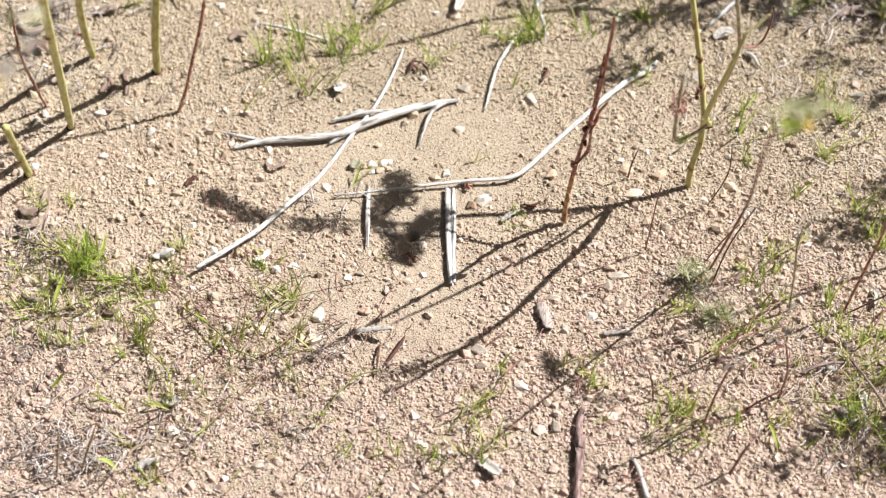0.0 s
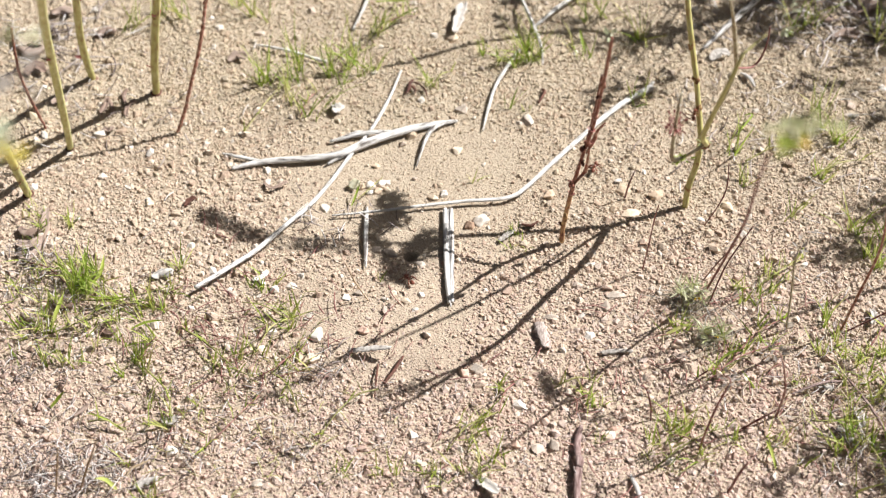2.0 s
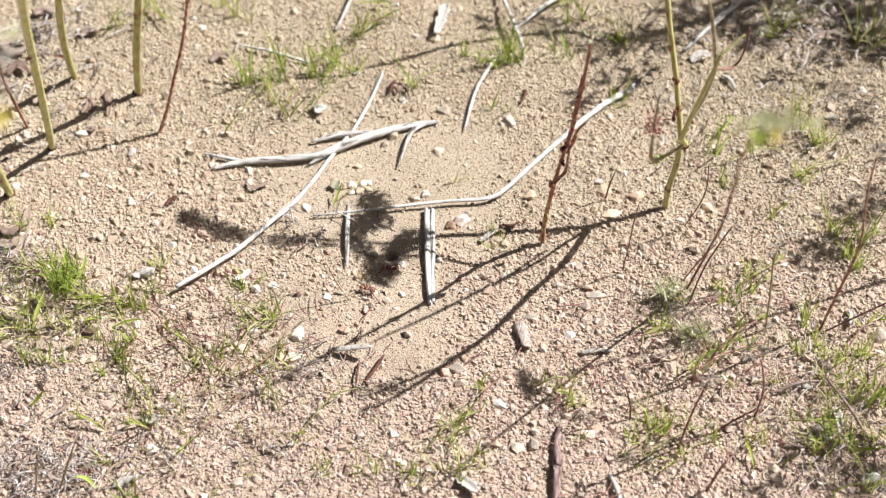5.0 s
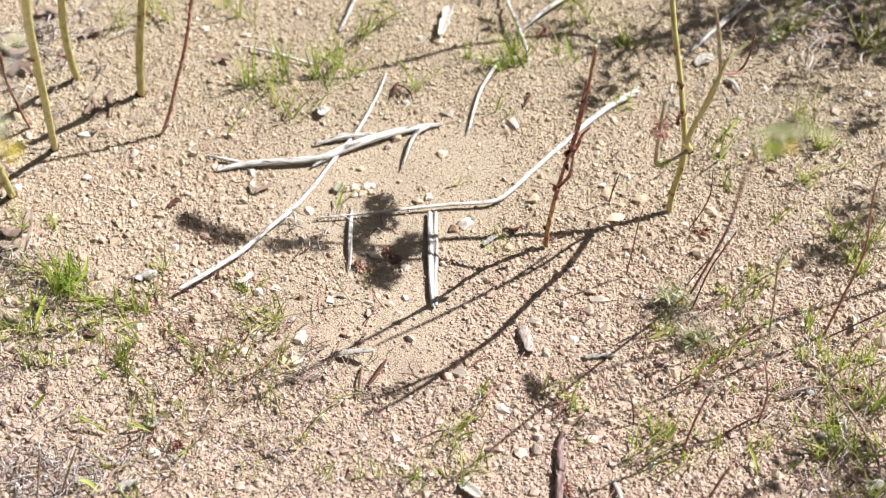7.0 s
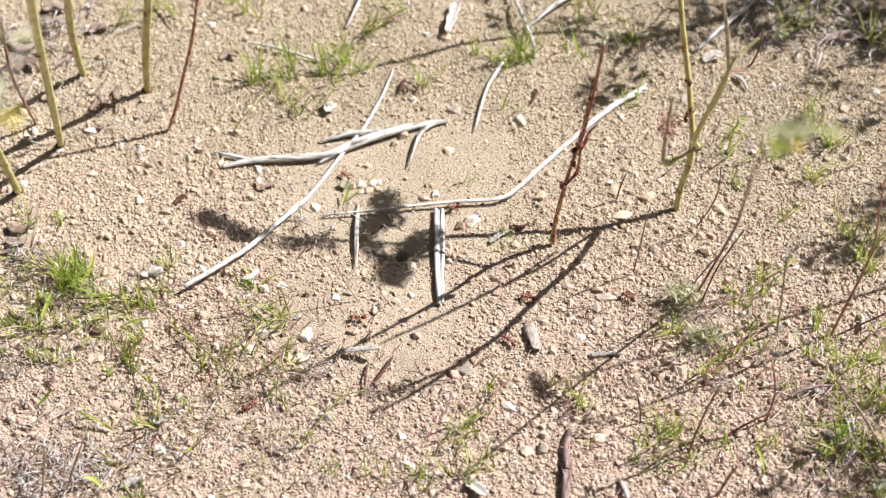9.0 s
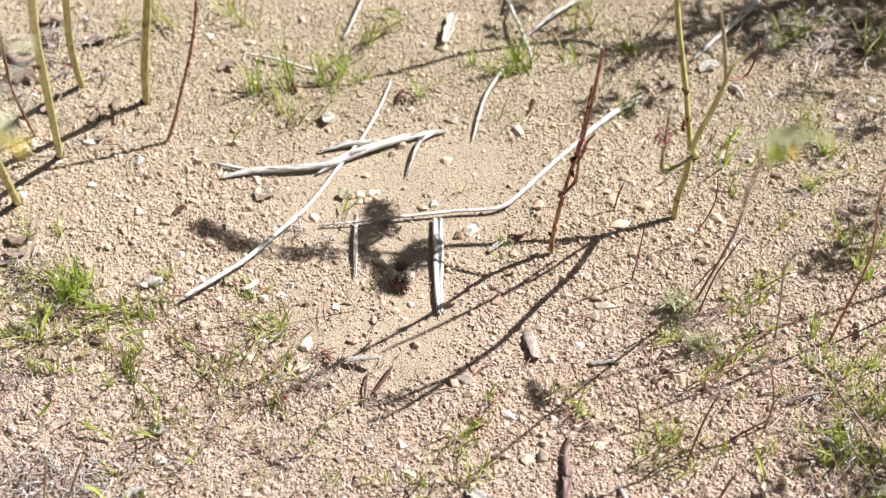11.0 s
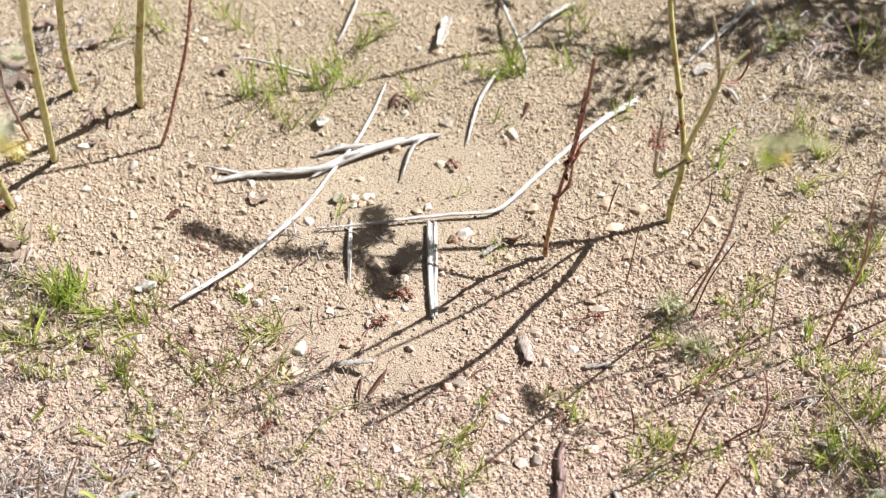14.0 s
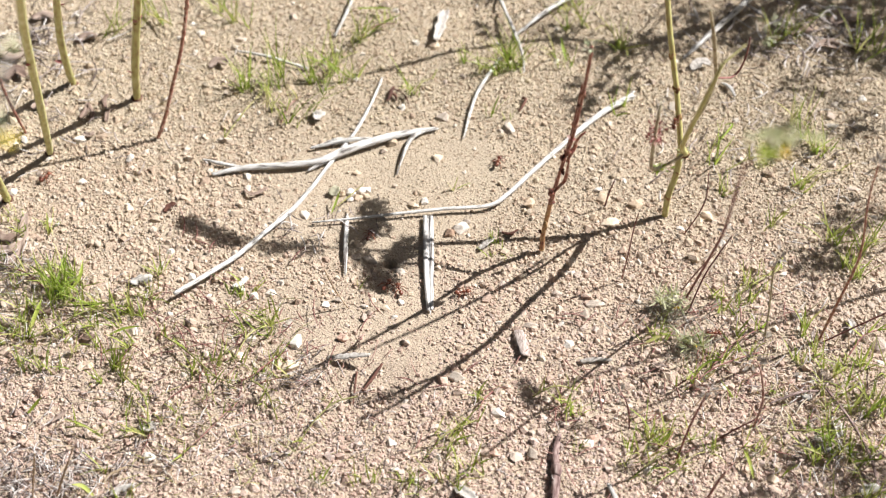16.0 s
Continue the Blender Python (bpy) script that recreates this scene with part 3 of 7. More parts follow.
stone(-0.0438, 0.0577, 0.0052, 0.0050, 0.0040, "beige", 52, "small tan pebble on smooth sand")
stone(-0.0773, -0.0729, 0.0052, 0.0062, 0.0042, "beige", 53, "small tan pebble beside a beige stone")


stone(-0.0371, -0.0367, 0.0043, 0.0039, 0.0027, "white", 54, "small pale crumb of soil below the nest", 15)
stone(-0.0264, -0.0385, 0.0051, 0.0043, 0.0027, "beige", 55, "pale crumb of soil below the nest")
stone(-0.0186, -0.0337, 0.0047, 0.0043, 0.0030, "white", 56, "pale crumb of soil at the nest rim")
stone(-0.0221, -0.0432, 0.0039, 0.0035, 0.0025, "white", 57, "pale crumb of soil below the nest")
stone(-0.0139, -0.0282, 0.0037, 0.0035, 0.0025, "beige", 58, "pale crumb of soil at the nest rim")
stone(-0.0327, -0.033, 0.0039, 0.0033, 0.0023, "beige", 59, "pale crumb of soil below the nest")

stone(0.0142, 0.0219, 0.0060, 0.0045, 0.0040, "grey", 60, "small grey pebble behind a white quartz pebble")
stone(-0.0417, -0.0027, 0.0070, 0.0055, 0.0045, "grey", 61, "grey soil clod in the shade of a flower head")


def pebbles_near_nest():
    """Single pebbles that can be picked up, on the ground round the nest."""
    rng = random.Random(404)
    kinds = []
    for k in range(10):
        v, f = lump(2, 60 + k)
        me = mesh_of("pebble", v * (1, 0.85, 0.7), f)
        kinds.append(finish("pebble", me, PEBBLE, False))
    n = 0
    while n < 290:
        x, y = rng.uniform(-0.17, 0.2), rng.uniform(-0.12, 0.12)
        if sandiness(x, y) > 0.75 or not clear_of_hole(x, y):
            continue
        r = rng.choice((0.0011, 0.0013, 0.0014, 0.0016, 0.002)) * rng.uniform(0.9, 1.15)
        ob = new("pebble", rng.choice(kinds))
        ob.parent = ground
        ob.location = (x, y, high(x, y) + r * 0.35)
        ob.rotation_euler = (rng.uniform(-0.4, 0.4), rng.uniform(-0.4, 0.4), rng.uniform(0, 6.28))
        ob.scale = (r, r, r)
        n += 1


pebbles_near_nest()



# ---- dead twigs ----
def lie(pts, radii, lift=0.0, ends=(0, 0)):
    """Lays points of a path upon the soil: the bar's lower side touches it, with lift in the middle."""
    out = []
    for i, (x, y) in enumerate(pts):
        f = i / (len(pts) - 1)
        j = min(int(f * (len(radii) - 1)), len(radii) - 1)
        z = 0.0012 + radii[j] * 0.7 + lift * math.sin(math.pi * f) + ends[0] * (1 - f) ** 2 + ends[1] * f ** 2
        out.append((x, y, z + low(x, y)))
    return out


def twig(name, runs, mat, label, rough=0.15, seg=14, category="twig", group="dead twigs on the soil"):
    """A twig from its main run and side runs: (part name, path, radii, flatness)."""
    root = empty(name, runs[0][1][0])
    rng = random.Random(len(runs[0][1]) + int(abs(runs[0][1][0][0]) * 9999))
    for part_name, pts, radii, flat in runs:
        bm = bmesh.new()
        tube(bm, [Vector(p) - root.location for p in pts], radii, seg, 8, rough, flat, rng)
        part(part_name, bm, mat, root)
    return tagged(root, label, category, group)


A_R = [0.00108, 0.00171, 0.0019, 0.00198, 0.00235, 0.00226, 0.0019, 0.00081]
twig("twig", [("main_run", lie([(-0.1219, 0.0561), (-0.1046, 0.06), (-0.0804, 0.0613), (-0.0638, 0.0639), (-0.0503, 0.0717), (-0.0321, 0.0801), (-0.0168, 0.0859), (-0.0003, 0.0913)], A_R, 0.0014), A_R, 0.8),
              ("side_twig", lie([(-0.128, 0.0682), (-0.1187, 0.0643), (-0.1092, 0.0612), (-0.1015, 0.0606)], [0.0006, 0.001, 0.001], 0.001), [0.0005, 0.001, 0.0011, 0.0009], 0.9),
              ("side_twig", lie([(-0.0705, 0.0583), (-0.0593, 0.0655), (-0.0489, 0.0720)], [0.0006, 0.001, 0.0012], 0.001), [0.0006, 0.0012, 0.0014, 0.001], 0.9),
              ("side_twig", lie([(-0.0084, 0.0879), (-0.0145, 0.0819), (-0.0187, 0.0709), (-0.0224, 0.0557)], [0.0012, 0.0012, 0.0005], 0.001, (0.001, 0)), [0.0015, 0.0013, 0.0009, 0.0003], 0.9)],
     DEADWOOD, "bleached grey-white forked dead twig lying on the sand", 0.15)
twig("twig", [("main_run", lie([(-0.0702, 0.0757), (-0.0568, 0.0797), (-0.046, 0.0812), (-0.0345, 0.0825)], [0.001, 0.0014, 0.001], 0.001), [0.0005, 0.0013, 0.0014, 0.0012, 0.0005], 0.8),
              ("splinter", lie([(-0.0655, 0.0788), (-0.0554, 0.0824), (-0.0480, 0.0828)], [0.0006, 0.0008], 0.0012), [0.0003, 0.0008, 0.0004], 0.7)],
     DEADWOOD, "short split grey dead twig lying beside a longer one")
D_R = [0.00059, 0.00081, 0.00096, 0.00096, 0.00104, 0.00111, 0.00118, 0.00126, 0.00133, 0.00133, 0.00118]
twig("twig", [("main_run", lie([(-0.0322, 0.132), (-0.0368, 0.1139), (-0.0449, 0.0909), (-0.0501, 0.0801), (-0.0591, 0.0621), (-0.0673, 0.0451), (-0.0781, 0.0261), (-0.0889, 0.0124), (-0.102, -0.0049), (-0.1151, -0.0183), (-0.1311, -0.0329)], D_R, -0.0003, (0, 0.004)), D_R, 0.8)],
     DEADWOOD, "long thin bleached dead twig lying across the gravel", 0.2)
B_R = [0.00041, 0.00067, 0.00083, 0.00091, 0.00108, 0.00108, 0.00116, 0.00124, 0.0014, 0.00158, 0.00182]
twig("twig", [("main_run", lie([(-0.0659, 0.0195), (-0.0424, 0.0219), (-0.016, 0.0256), (0.0047, 0.0284), (0.0264, 0.0313), (0.0371, 0.04), (0.0496, 0.0548), (0.0664, 0.0743), (0.083, 0.0935), (0.0966, 0.1073), (0.1091, 0.1171)], B_R, 0.0014, (0.001, 0)), B_R, 0.8),
              ("splinter", lie([(0.1074, 0.1167), (0.1096, 0.1195), (0.1111, 0.1223)], [0.001, 0.0006], 0.0016), [0.0008, 0.0009, 0.0003], 0.5)],
     DEADWOOD, "long bent grey dead twig resting over smaller sticks", 0.15)
twig("split_stalk", [("half", lie([(-0.0071, 0.0242), (-0.0067, 0.0025), (-0.0060, -0.0206), (-0.0050, -0.0400)], [0.0012, 0.0013, 0.0013], 0.0004), [0.0010, 0.0012, 0.0013, 0.0013, 0.0008], 0.8),
                     ("half", lie([(-0.0040, 0.0242), (-0.0037, 0.0025), (-0.0036, -0.0206), (-0.0034, -0.0395)], [0.0012, 0.0013, 0.0013], 0.0), [0.0010, 0.0013, 0.0013, 0.0012, 0.0008], 0.75),
                     ("rib", lie([(-0.0054, 0.0240), (-0.0050, 0.0025), (-0.0047, -0.0206), (-0.0041, -0.0425)], [0.0007, 0.0007], 0.0004), [0.0005, 0.0008, 0.0008, 0.0003], 0.7)],
     PALEWOOD, "straight pale dead stalk split lengthwise on the sand", 0.1)
twig("splinter", [("sliver", lie([(-0.0479, 0.0262), (-0.0476, 0.0045), (-0.0471, -0.0168)], [0.0008, 0.0011, 0.0006], 0.001), [0.0007, 0.0012, 0.0012, 0.0003], 0.5)],
     PALEWOOD, "thin pale wood splinter lying on the sand", 0.1)
E_R = [0.00096, 0.00155, 0.0017, 0.002, 0.00163, 0.0017]
twig("stalk", [("main_run", lie([(0.0558, -0.1152), (0.0534, -0.1253), (0.0531, -0.137), (0.0519, -0.1497), (0.0501, -0.1672)], E_R), E_R, 0.85),
               ("bark_collar", lie([(0.0535, -0.1333), (0.053, -0.1391)], [0.003, 0.003]), [0.0018, 0.0025, 0.0018], 0.9)],
     BARK, "thick grey-brown dead stalk with a knotted joint", 0.16)
twig("twig", [("main_run", lie([(0.0800, 0.2060), (0.073, 0.1978), (0.0588, 0.1831), (0.044, 0.1686)], [0.0012, 0.0014, 0.001], 0.004), [0.0012, 0.0016, 0.0014, 0.0008], 0.85),
              ("side_twig", lie([(0.0355, 0.2075), (0.0375, 0.1962), (0.0413, 0.1779), (0.0448, 0.1626), (0.0482, 0.1476), (0.0488, 0.1368)], [0.0009, 0.001, 0.0004], 0.006), [0.0009, 0.001, 0.001, 0.0003], 0.9)],
     DEADWOOD, "grey forked dead twig among grass sprouts")
twig("twig", [("main_run", lie([(0.0356, 0.1501), (0.0277, 0.1329), (0.021, 0.1163), (0.017, 0.1), (0.0136, 0.0828)], [0.0006, 0.0008, 0.0006], 0.001), [0.0006, 0.0009, 0.0009, 0.0008, 0.0003], 0.85)],
     DEADWOOD, "curved grey dead twig lying on the soil")
twig("twig", [("main_run", lie([(-0.0506, 0.2121), (-0.0536, 0.1918), (-0.061, 0.169)], [0.0009, 0.0010], 0.002), [0.0009, 0.0010, 0.0006], 0.85)],
     DEADWOOD, "short pale dead twig on far soil")
twig("twig", [("main_run", lie([(-0.1177, 0.1565), (-0.0991, 0.1491), (-0.0751, 0.1407)], [0.0008, 0.001], 0.002), [0.0004, 0.001, 0.0008], 0.85)],
     DEADWOOD, "thin grey dead twig among grass")
twig("twig", [("main_run", lie([(0.1944, 0.2132), (0.1768, 0.1881), (0.1612, 0.17), (0.141, 0.1489)], [0.0016, 0.0018, 0.0014], 0.004), [0.0014, 0.0018, 0.0017, 0.0008], 0.85),
              ("side_twig", lie([(0.1812, 0.2013), (0.1887, 0.1897), (0.1939, 0.1855)], [0.0008, 0.0006], 0.002), [0.0008, 0.0007, 0.0003], 0.9)],
     DEADWOOD, "grey dead twig in the shade of a bush")
twig("twig", [("main_run", lie([(0.1608, 0.1294), (0.1647, 0.1246), (0.1671, 0.118)], [0.001, 0.001], 0.001), [0.0006, 0.0013, 0.0005], 0.7)],
     PALEWOOD, "short pale bark shred on the soil")
twig("twig", [("main_run", lie([(-0.0272, -0.0739), (-0.0313, -0.0821), (-0.0359, -0.0895)], [0.0012, 0.0013, 0.001], 0.0004), [0.0006, 0.0009, 0.0009, 0.0005], 0.8)],
     REDTWIG, "short dark red-brown broken twig on the soil")
twig("twig", [("main_run", lie([(0.0471, 0.1152), (0.0486, 0.1124), (0.0448, 0.104)], [0.0008, 0.0008], 0.001), [0.0007, 0.0009, 0.0005], 0.9)],
     REDTWIG, "tiny dark broken twig on the soil")
twig("straw", [("main_run", lie([(-0.039, -0.078), (-0.0395, -0.0865), (-0.0402, -0.0977)], [0.0005, 0.0005], 0.0015), [0.0005, 0.0006, 0.0002], 0.8)],
     REDTWIG, "thin brown straw beside a bark flake")
twig("twig", [("main_run", lie([(0.0765, -0.1425), (0.0790, -0.1512), (0.0815, -0.1640)], [0.0011, 0.0012], 0.001), [0.0009, 0.0012, 0.0012], 0.8)],
     PALEWOOD, "short broken pale dead stalk on the gravel")
twig("twig", [("main_run", lie([(0.2085, 0.2117), (0.2234, 0.2085), (0.2437, 0.2079), (0.2686, 0.2047)], [0.0013, 0.0014, 0.0012], 0.003), [0.0010, 0.0014, 0.0013, 0.0009], 0.85)],
     DEADWOOD, "grey dead twig under a bush")
twig("twig", [("main_run", lie([(-0.025, 0.1243), (-0.0268, 0.1205), (-0.0276, 0.1158), (-0.0292, 0.1125)], [0.0006, 0.0007], 0.0006), [0.0006, 0.0012, 0.0011, 0.0004], 0.6),
              ("side_twig", lie([(-0.0262, 0.1224), (-0.022, 0.1196), (-0.0184, 0.1149), (-0.0168, 0.1092)], [0.0004, 0.0004], 0.001), [0.0006, 0.0004, 0.0005, 0.0002], 0.9),
              ("side_twig", lie([(-0.0268, 0.1186), (-0.0245, 0.1167), (-0.0238, 0.113)], [0.0005, 0.0005], 0.0008), [0.0006, 0.0009, 0.0003], 0.7)],
     REDTWIG, "curled dark brown dry sprig on the soil")


def flake(pts, width, thick, mat, label, tilt=0.0):
    """A thin curled shred of bark, husk or leaf along a path, its edges ragged and lifted."""
    root_at = Vector((pts[0][0], pts[0][1], low(*pts[0])))
    rng = random.Random(int(abs(pts[0][0]) * 1e5))
    bm = bmesh.new()
    uv = bm.loops.layers.uv.verify()
    p = [Vector((x, y, low(x, y) + 0.0016 + tilt * i / (len(pts) - 1))) - root_at for i, (x, y) in enumerate(pts)]
    c = curve_points(p, 6)
    curl, twist, off = rng.uniform(0.5, 1.3) * rng.choice((-1, 1)), rng.uniform(-0.9, 0.9), rng.random() * 5
    rows = []
    for i, q in enumerate(c):
        f = i / (len(c) - 1)
        t = (c[min(i + 1, len(c) - 1)] - c[max(i - 1, 0)]).normalized()
        side = t.cross(Vector((0, 0, 1))).normalized()
        up = side.cross(t)
        a = twist * (f - 0.5)
        side, up = side * math.cos(a) + up * math.sin(a), up * math.cos(a) - side * math.sin(a)
        w = width * 0.5 * (0.25 + 0.75 * math.sin(math.pi * (0.06 + 0.88 * f)) ** 0.7) * rng.uniform(0.8, 1.15)
        row = []
        for k in (-1, -0.5, 0, 0.5, 1):
            e = w * (k + (rng.uniform(-0.22, 0.22) if abs(k) == 1 else 0))
            lift = curl * w * k * k * 0.6 + width * 0.12 * noise.noise(Vector((f * 5 + off, k * 1.5, off)))
            row.append(bm.verts.new(q + side * e + up * (lift + (width * 0.25 if curl < 0 else 0))))
        rows.append(row)
    for i, (a, b) in enumerate(zip(rows, rows[1:])):
        for k in range(4):
            f = bm.faces.new((a[k], a[k + 1], b[k + 1], b[k]))
            for loop, (s, t) in zip(f.loops, ((k, i), (k + 1, i), (k + 1, i + 1), (k, i + 1))):
                loop[uv].uv = (s * 0.12 + off, t * width * 0.3 + off)
    bm.normal_update()
    bmesh.ops.solidify(bm, geom=bm.faces[:], thickness=0.00022 + 0.0004 * thick)
    me = bpy.data.meshes.new("bark_flake")
    bm.to_mesh(me)
    bm.free()
    ob = new("bark_flake", finish("bark_flake", me, mat))
    ob.location = root_at
    return tagged(ob, label, "bark flake", "bark flakes on the soil")


flake([(-0.0534, -0.0708), (-0.0469, -0.0712), (-0.0392, -0.0718), (-0.0326, -0.0732)], 0.0034, 0.3, HUSK, "pale split seed husk propped on the soil", 0.006)
flake([(0.004, 0.1928), (0.002, 0.1803), (-0.002, 0.1609)], 0.0062, 0.35, HUSK, "white bark flake standing against a stone", 0.003)
flake([(0.0681, -0.0718), (0.0739, -0.0705), (0.0834, -0.0708)], 0.0034, 0.4, HUSK, "pale bark shred on the gravel")
flake([(0.0382, -0.0533), (0.0402, -0.0597), (0.0418, -0.0694)], 0.0072, 0.6, CHIP, "greyish brown flat wood chip on the gravel")
flake([(0.0206, 0.002), (0.0245, 0.0051), (0.0286, 0.009)], 0.0026, 0.5, HUSK, "small white curled flake beside a green sprout", 0.002)
flake([(0.0326, 0.0142), (0.0375, 0.0126), (0.0414, 0.0146)], 0.0022, 0.4, REDTWIG, "small dark curled leaf scrap on sand", 0.002)
flake([(-0.2166, 0.0275), (-0.2153, 0.0124), (-0.2150, -0.0032)], 0.0050, 0.4, DEADLEAF, "grey weathered bark scrap beside grass")
flake([(-0.07, 0.104), (-0.0667, 0.1012), (-0.0684, 0.0976)], 0.0060, 0.6, HUSK, "white crumpled husk on the soil", 0.002)
flake([(-0.1035, 0.045), (-0.0986, 0.0399), (-0.0908, 0.0441)], 0.0017, 0.35, DEADLEAF, "dry curled purple-brown leaf on the gravel", 0.002)
flake([(-0.1034, -0.0245), (-0.0996, -0.0226), (-0.0965, -0.0181)], 0.0030, 0.5, HUSK, "pale dry petal on the soil")
flake([(-0.1436, 0.0276), (-0.1416, 0.0308), (-0.1382, 0.0325)], 0.0030, 0.6, REDTWIG, "red-brown dry leaf scrap on the gravel", 0.002)
flake([(-0.1311, 0.141), (-0.1267, 0.146), (-0.1208, 0.142)], 0.0053, 0.6, DEADLEAF, "dry curled brown leaf on the soil", 0.003)
flake([(0.0079, -0.1443), (0.0117, -0.1479), (0.0167, -0.1526)], 0.0050, 0.4, HUSK, "pale curled dry leaf on pink gravel", 0.002)
flake([(-0.0564, 0.0399), (-0.055, 0.0424), (-0.0536, 0.0445)], 0.0048, 0.7, BRISTLE, "small white dry blossom beside a sprout", 0.002)
flake([(-0.253, 0.1539), (-0.2453, 0.1479), (-0.2374, 0.1509)], 0.0073, 0.5, DEADLEAF, "dark curled dead leaf among weed stalks", 0.002)
flake([(-0.2459, 0.1304), (-0.2406, 0.1362), (-0.2347, 0.1304)], 0.0063, 0.5, DEADLEAF, "dark curled dead leaf under weed stalks", 0.002)
flake([(-0.227, 0.1068), (-0.2232, 0.1105), (-0.2188, 0.1068)], 0.0043, 0.5, DEADLEAF, "small dark dead leaf on soil", 0.002)
flake([(-0.2095, 0.1649), (-0.2051, 0.169), (-0.1989, 0.1649)], 0.0063, 0.5, DEADLEAF, "grey curled dead leaf beside stalks", 0.002)
flake([(-0.1935, 0.0985), (-0.1931, 0.104), (-0.196, 0.1091)], 0.0032, 0.5, DEADLEAF, "dry hooked leaf scrap in a stalk's shadow", 0.002)
flake([(-0.186, 0.1077), (-0.1881, 0.1133), (-0.1861, 0.1171)], 0.0032, 0.5, DEADLEAF, "dry curled leaf scrap in a stalk's shadow", 0.002)
flake([(-0.2257, -0.0043), (-0.22, -0.0081), (-0.2156, -0.0043)], 0.0043, 0.5, DEADLEAF, "grey weathered dead leaf beside grass", 0.002)
flake([(-0.1753, -0.0554), (-0.1706, -0.059), (-0.1667, -0.0575)], 0.0031, 0.5, DEADLEAF, "grey dead leaf under grass", 0.002)
flake([(-0.1548, -0.0226), (-0.15, -0.0196), (-0.1436, -0.0211)], 0.006, 0.5, HUSK, "pale dead leaf beside grass", 0.002)
flake([(-0.1393, -0.1088), (-0.1346, -0.1111), (-0.1312, -0.1088)], 0.004, 0.5, HUSK, "pale dry leaf scrap on gravel", 0.002)
flake([(-0.1803, -0.1078), (-0.1757, -0.1036), (-0.1739, -0.1017)], 0.0025, 0.5, DEADLEAF, "dark dead leaf scrap on gravel", 0.002)
flake([(0.2043, 0.17), (0.2115, 0.1741), (0.2192, 0.17)], 0.0073, 0.5, DEADLEAF, "grey dead leaf in bush shade", 0.002)
flake([(0.2325, 0.1803), (0.2401, 0.1855), (0.2496, 0.1824)], 0.0095, 0.5, DEADLEAF, "grey dead leaf in bush shade", 0.002)
flake([(0.2188, 0.1574), (0.2258, 0.1599), (0.2317, 0.1559)], 0.0063, 0.5, DEADLEAF, "grey dead leaf in bush shade", 0.002)
flake([(0.1447, 0.141), (0.151, 0.145), (0.1552, 0.142)], 0.006, 0.5, HUSK, "pale dead leaf beside a twig", 0.002)
flake([(0.1743, -0.1158), (0.1764, -0.1222), (0.1792, -0.1253)], 0.005, 0.5, HUSK, "pale dead leaf under grass", 0.002)
flake([(0.2026, -0.0447), (0.2028, -0.0501), (0.2012, -0.0554)], 0.003, 0.5, HUSK, "pale dry straw bit on gravel", 0.002)
flake([(0.1023, -0.0729), (0.1053, -0.0756), (0.1076, -0.0743)], 0.0025, 0.5, DEADLEAF, "brown dead leaf on gravel", 0.002)
twig("twig", [("main_run", lie([(0.1804, -0.0814), (0.1836, -0.0915), (0.1901, -0.1078), (0.1955, -0.1253), (0.1973, -0.1407), (0.1971, -0.1497)], [0.0007, 0.0008, 0.0008], 0.004), [0.0003, 0.0006, 0.0006, 0.0006, 0.0004], 0.9)],
     BARK, "thin crooked grey-brown dead twig among grass and litter")
twig("twig", [("main_run", lie([(0.155, -0.0971), (0.1644, -0.0945), (0.1728, -0.0918), (0.1839, -0.0898)], [0.0005, 0.0006], 0.003), [0.0003, 0.0007, 0.0006, 0.0003], 0.9)],
     BARK, "thin brown dead twig lying over gravel")
flake([(0.1715, -0.0898), (0.173, -0.0938), (0.1756, -0.0948)], 0.0040, 0.5, HUSK, "pale mauve dry scrap on a thin twig", 0.002)
flake([(0.1835, -0.1046), (0.1848, -0.1094), (0.185, -0.1174)], 0.0034, 0.5, HUSK, "white dry leaf scrap among grass", 0.002)
flake([(0.1896, -0.1467), (0.1938, -0.1443), (0.1979, -0.1455)], 0.0050, 0.5, HUSK, "pale dry leaf scrap at the gravel's edge", 0.002)
flake([(-0.1472, -0.1461), (-0.1425, -0.1437), (-0.1362, -0.1431)], 0.0045, 0.5, HUSK, "pale papery dry leaf on gravel", 0.003)
flake([(-0.1518, -0.1407), (-0.1486, -0.1361), (-0.1413, -0.1333)], 0.0016, 0.6, STRAW, "bent pale straw on plant litter", 0.003)
flake([(-0.2278, 0.0124), (-0.2233, 0.0084), (-0.2177, 0.0096)], 0.006, 0.5, DEADLEAF, 'grey curled dead leaf beside grass', 0.002)
flake([(-0.2274, 0.0025), (-0.2206, 0.0001), (-0.216, 0.0033)], 0.0055, 0.5, DEADLEAF, 'grey weathered dead leaf beside grass', 0.002)
# the next three dark flakes stand in for shaded soil under the grass
flake([(-0.203, -0.0373), (-0.1965, -0.042), (-0.1911, -0.0409)], 0.004, 0.5, DEADLEAF, 'dark flake standing in for shade under grass', 0.002)
flake([(-0.2156, -0.0445), (-0.2104, -0.0499), (-0.2039, -0.0506)], 0.0045, 0.5, DEADLEAF, 'dark flake standing in for shade under grass', 0.002)
flake([(-0.196, -0.0206), (-0.1905, -0.0243), (-0.1862, -0.0232)], 0.004, 0.5, DEADLEAF, 'dark flake standing in for shade under a grass tuft', 0.002)
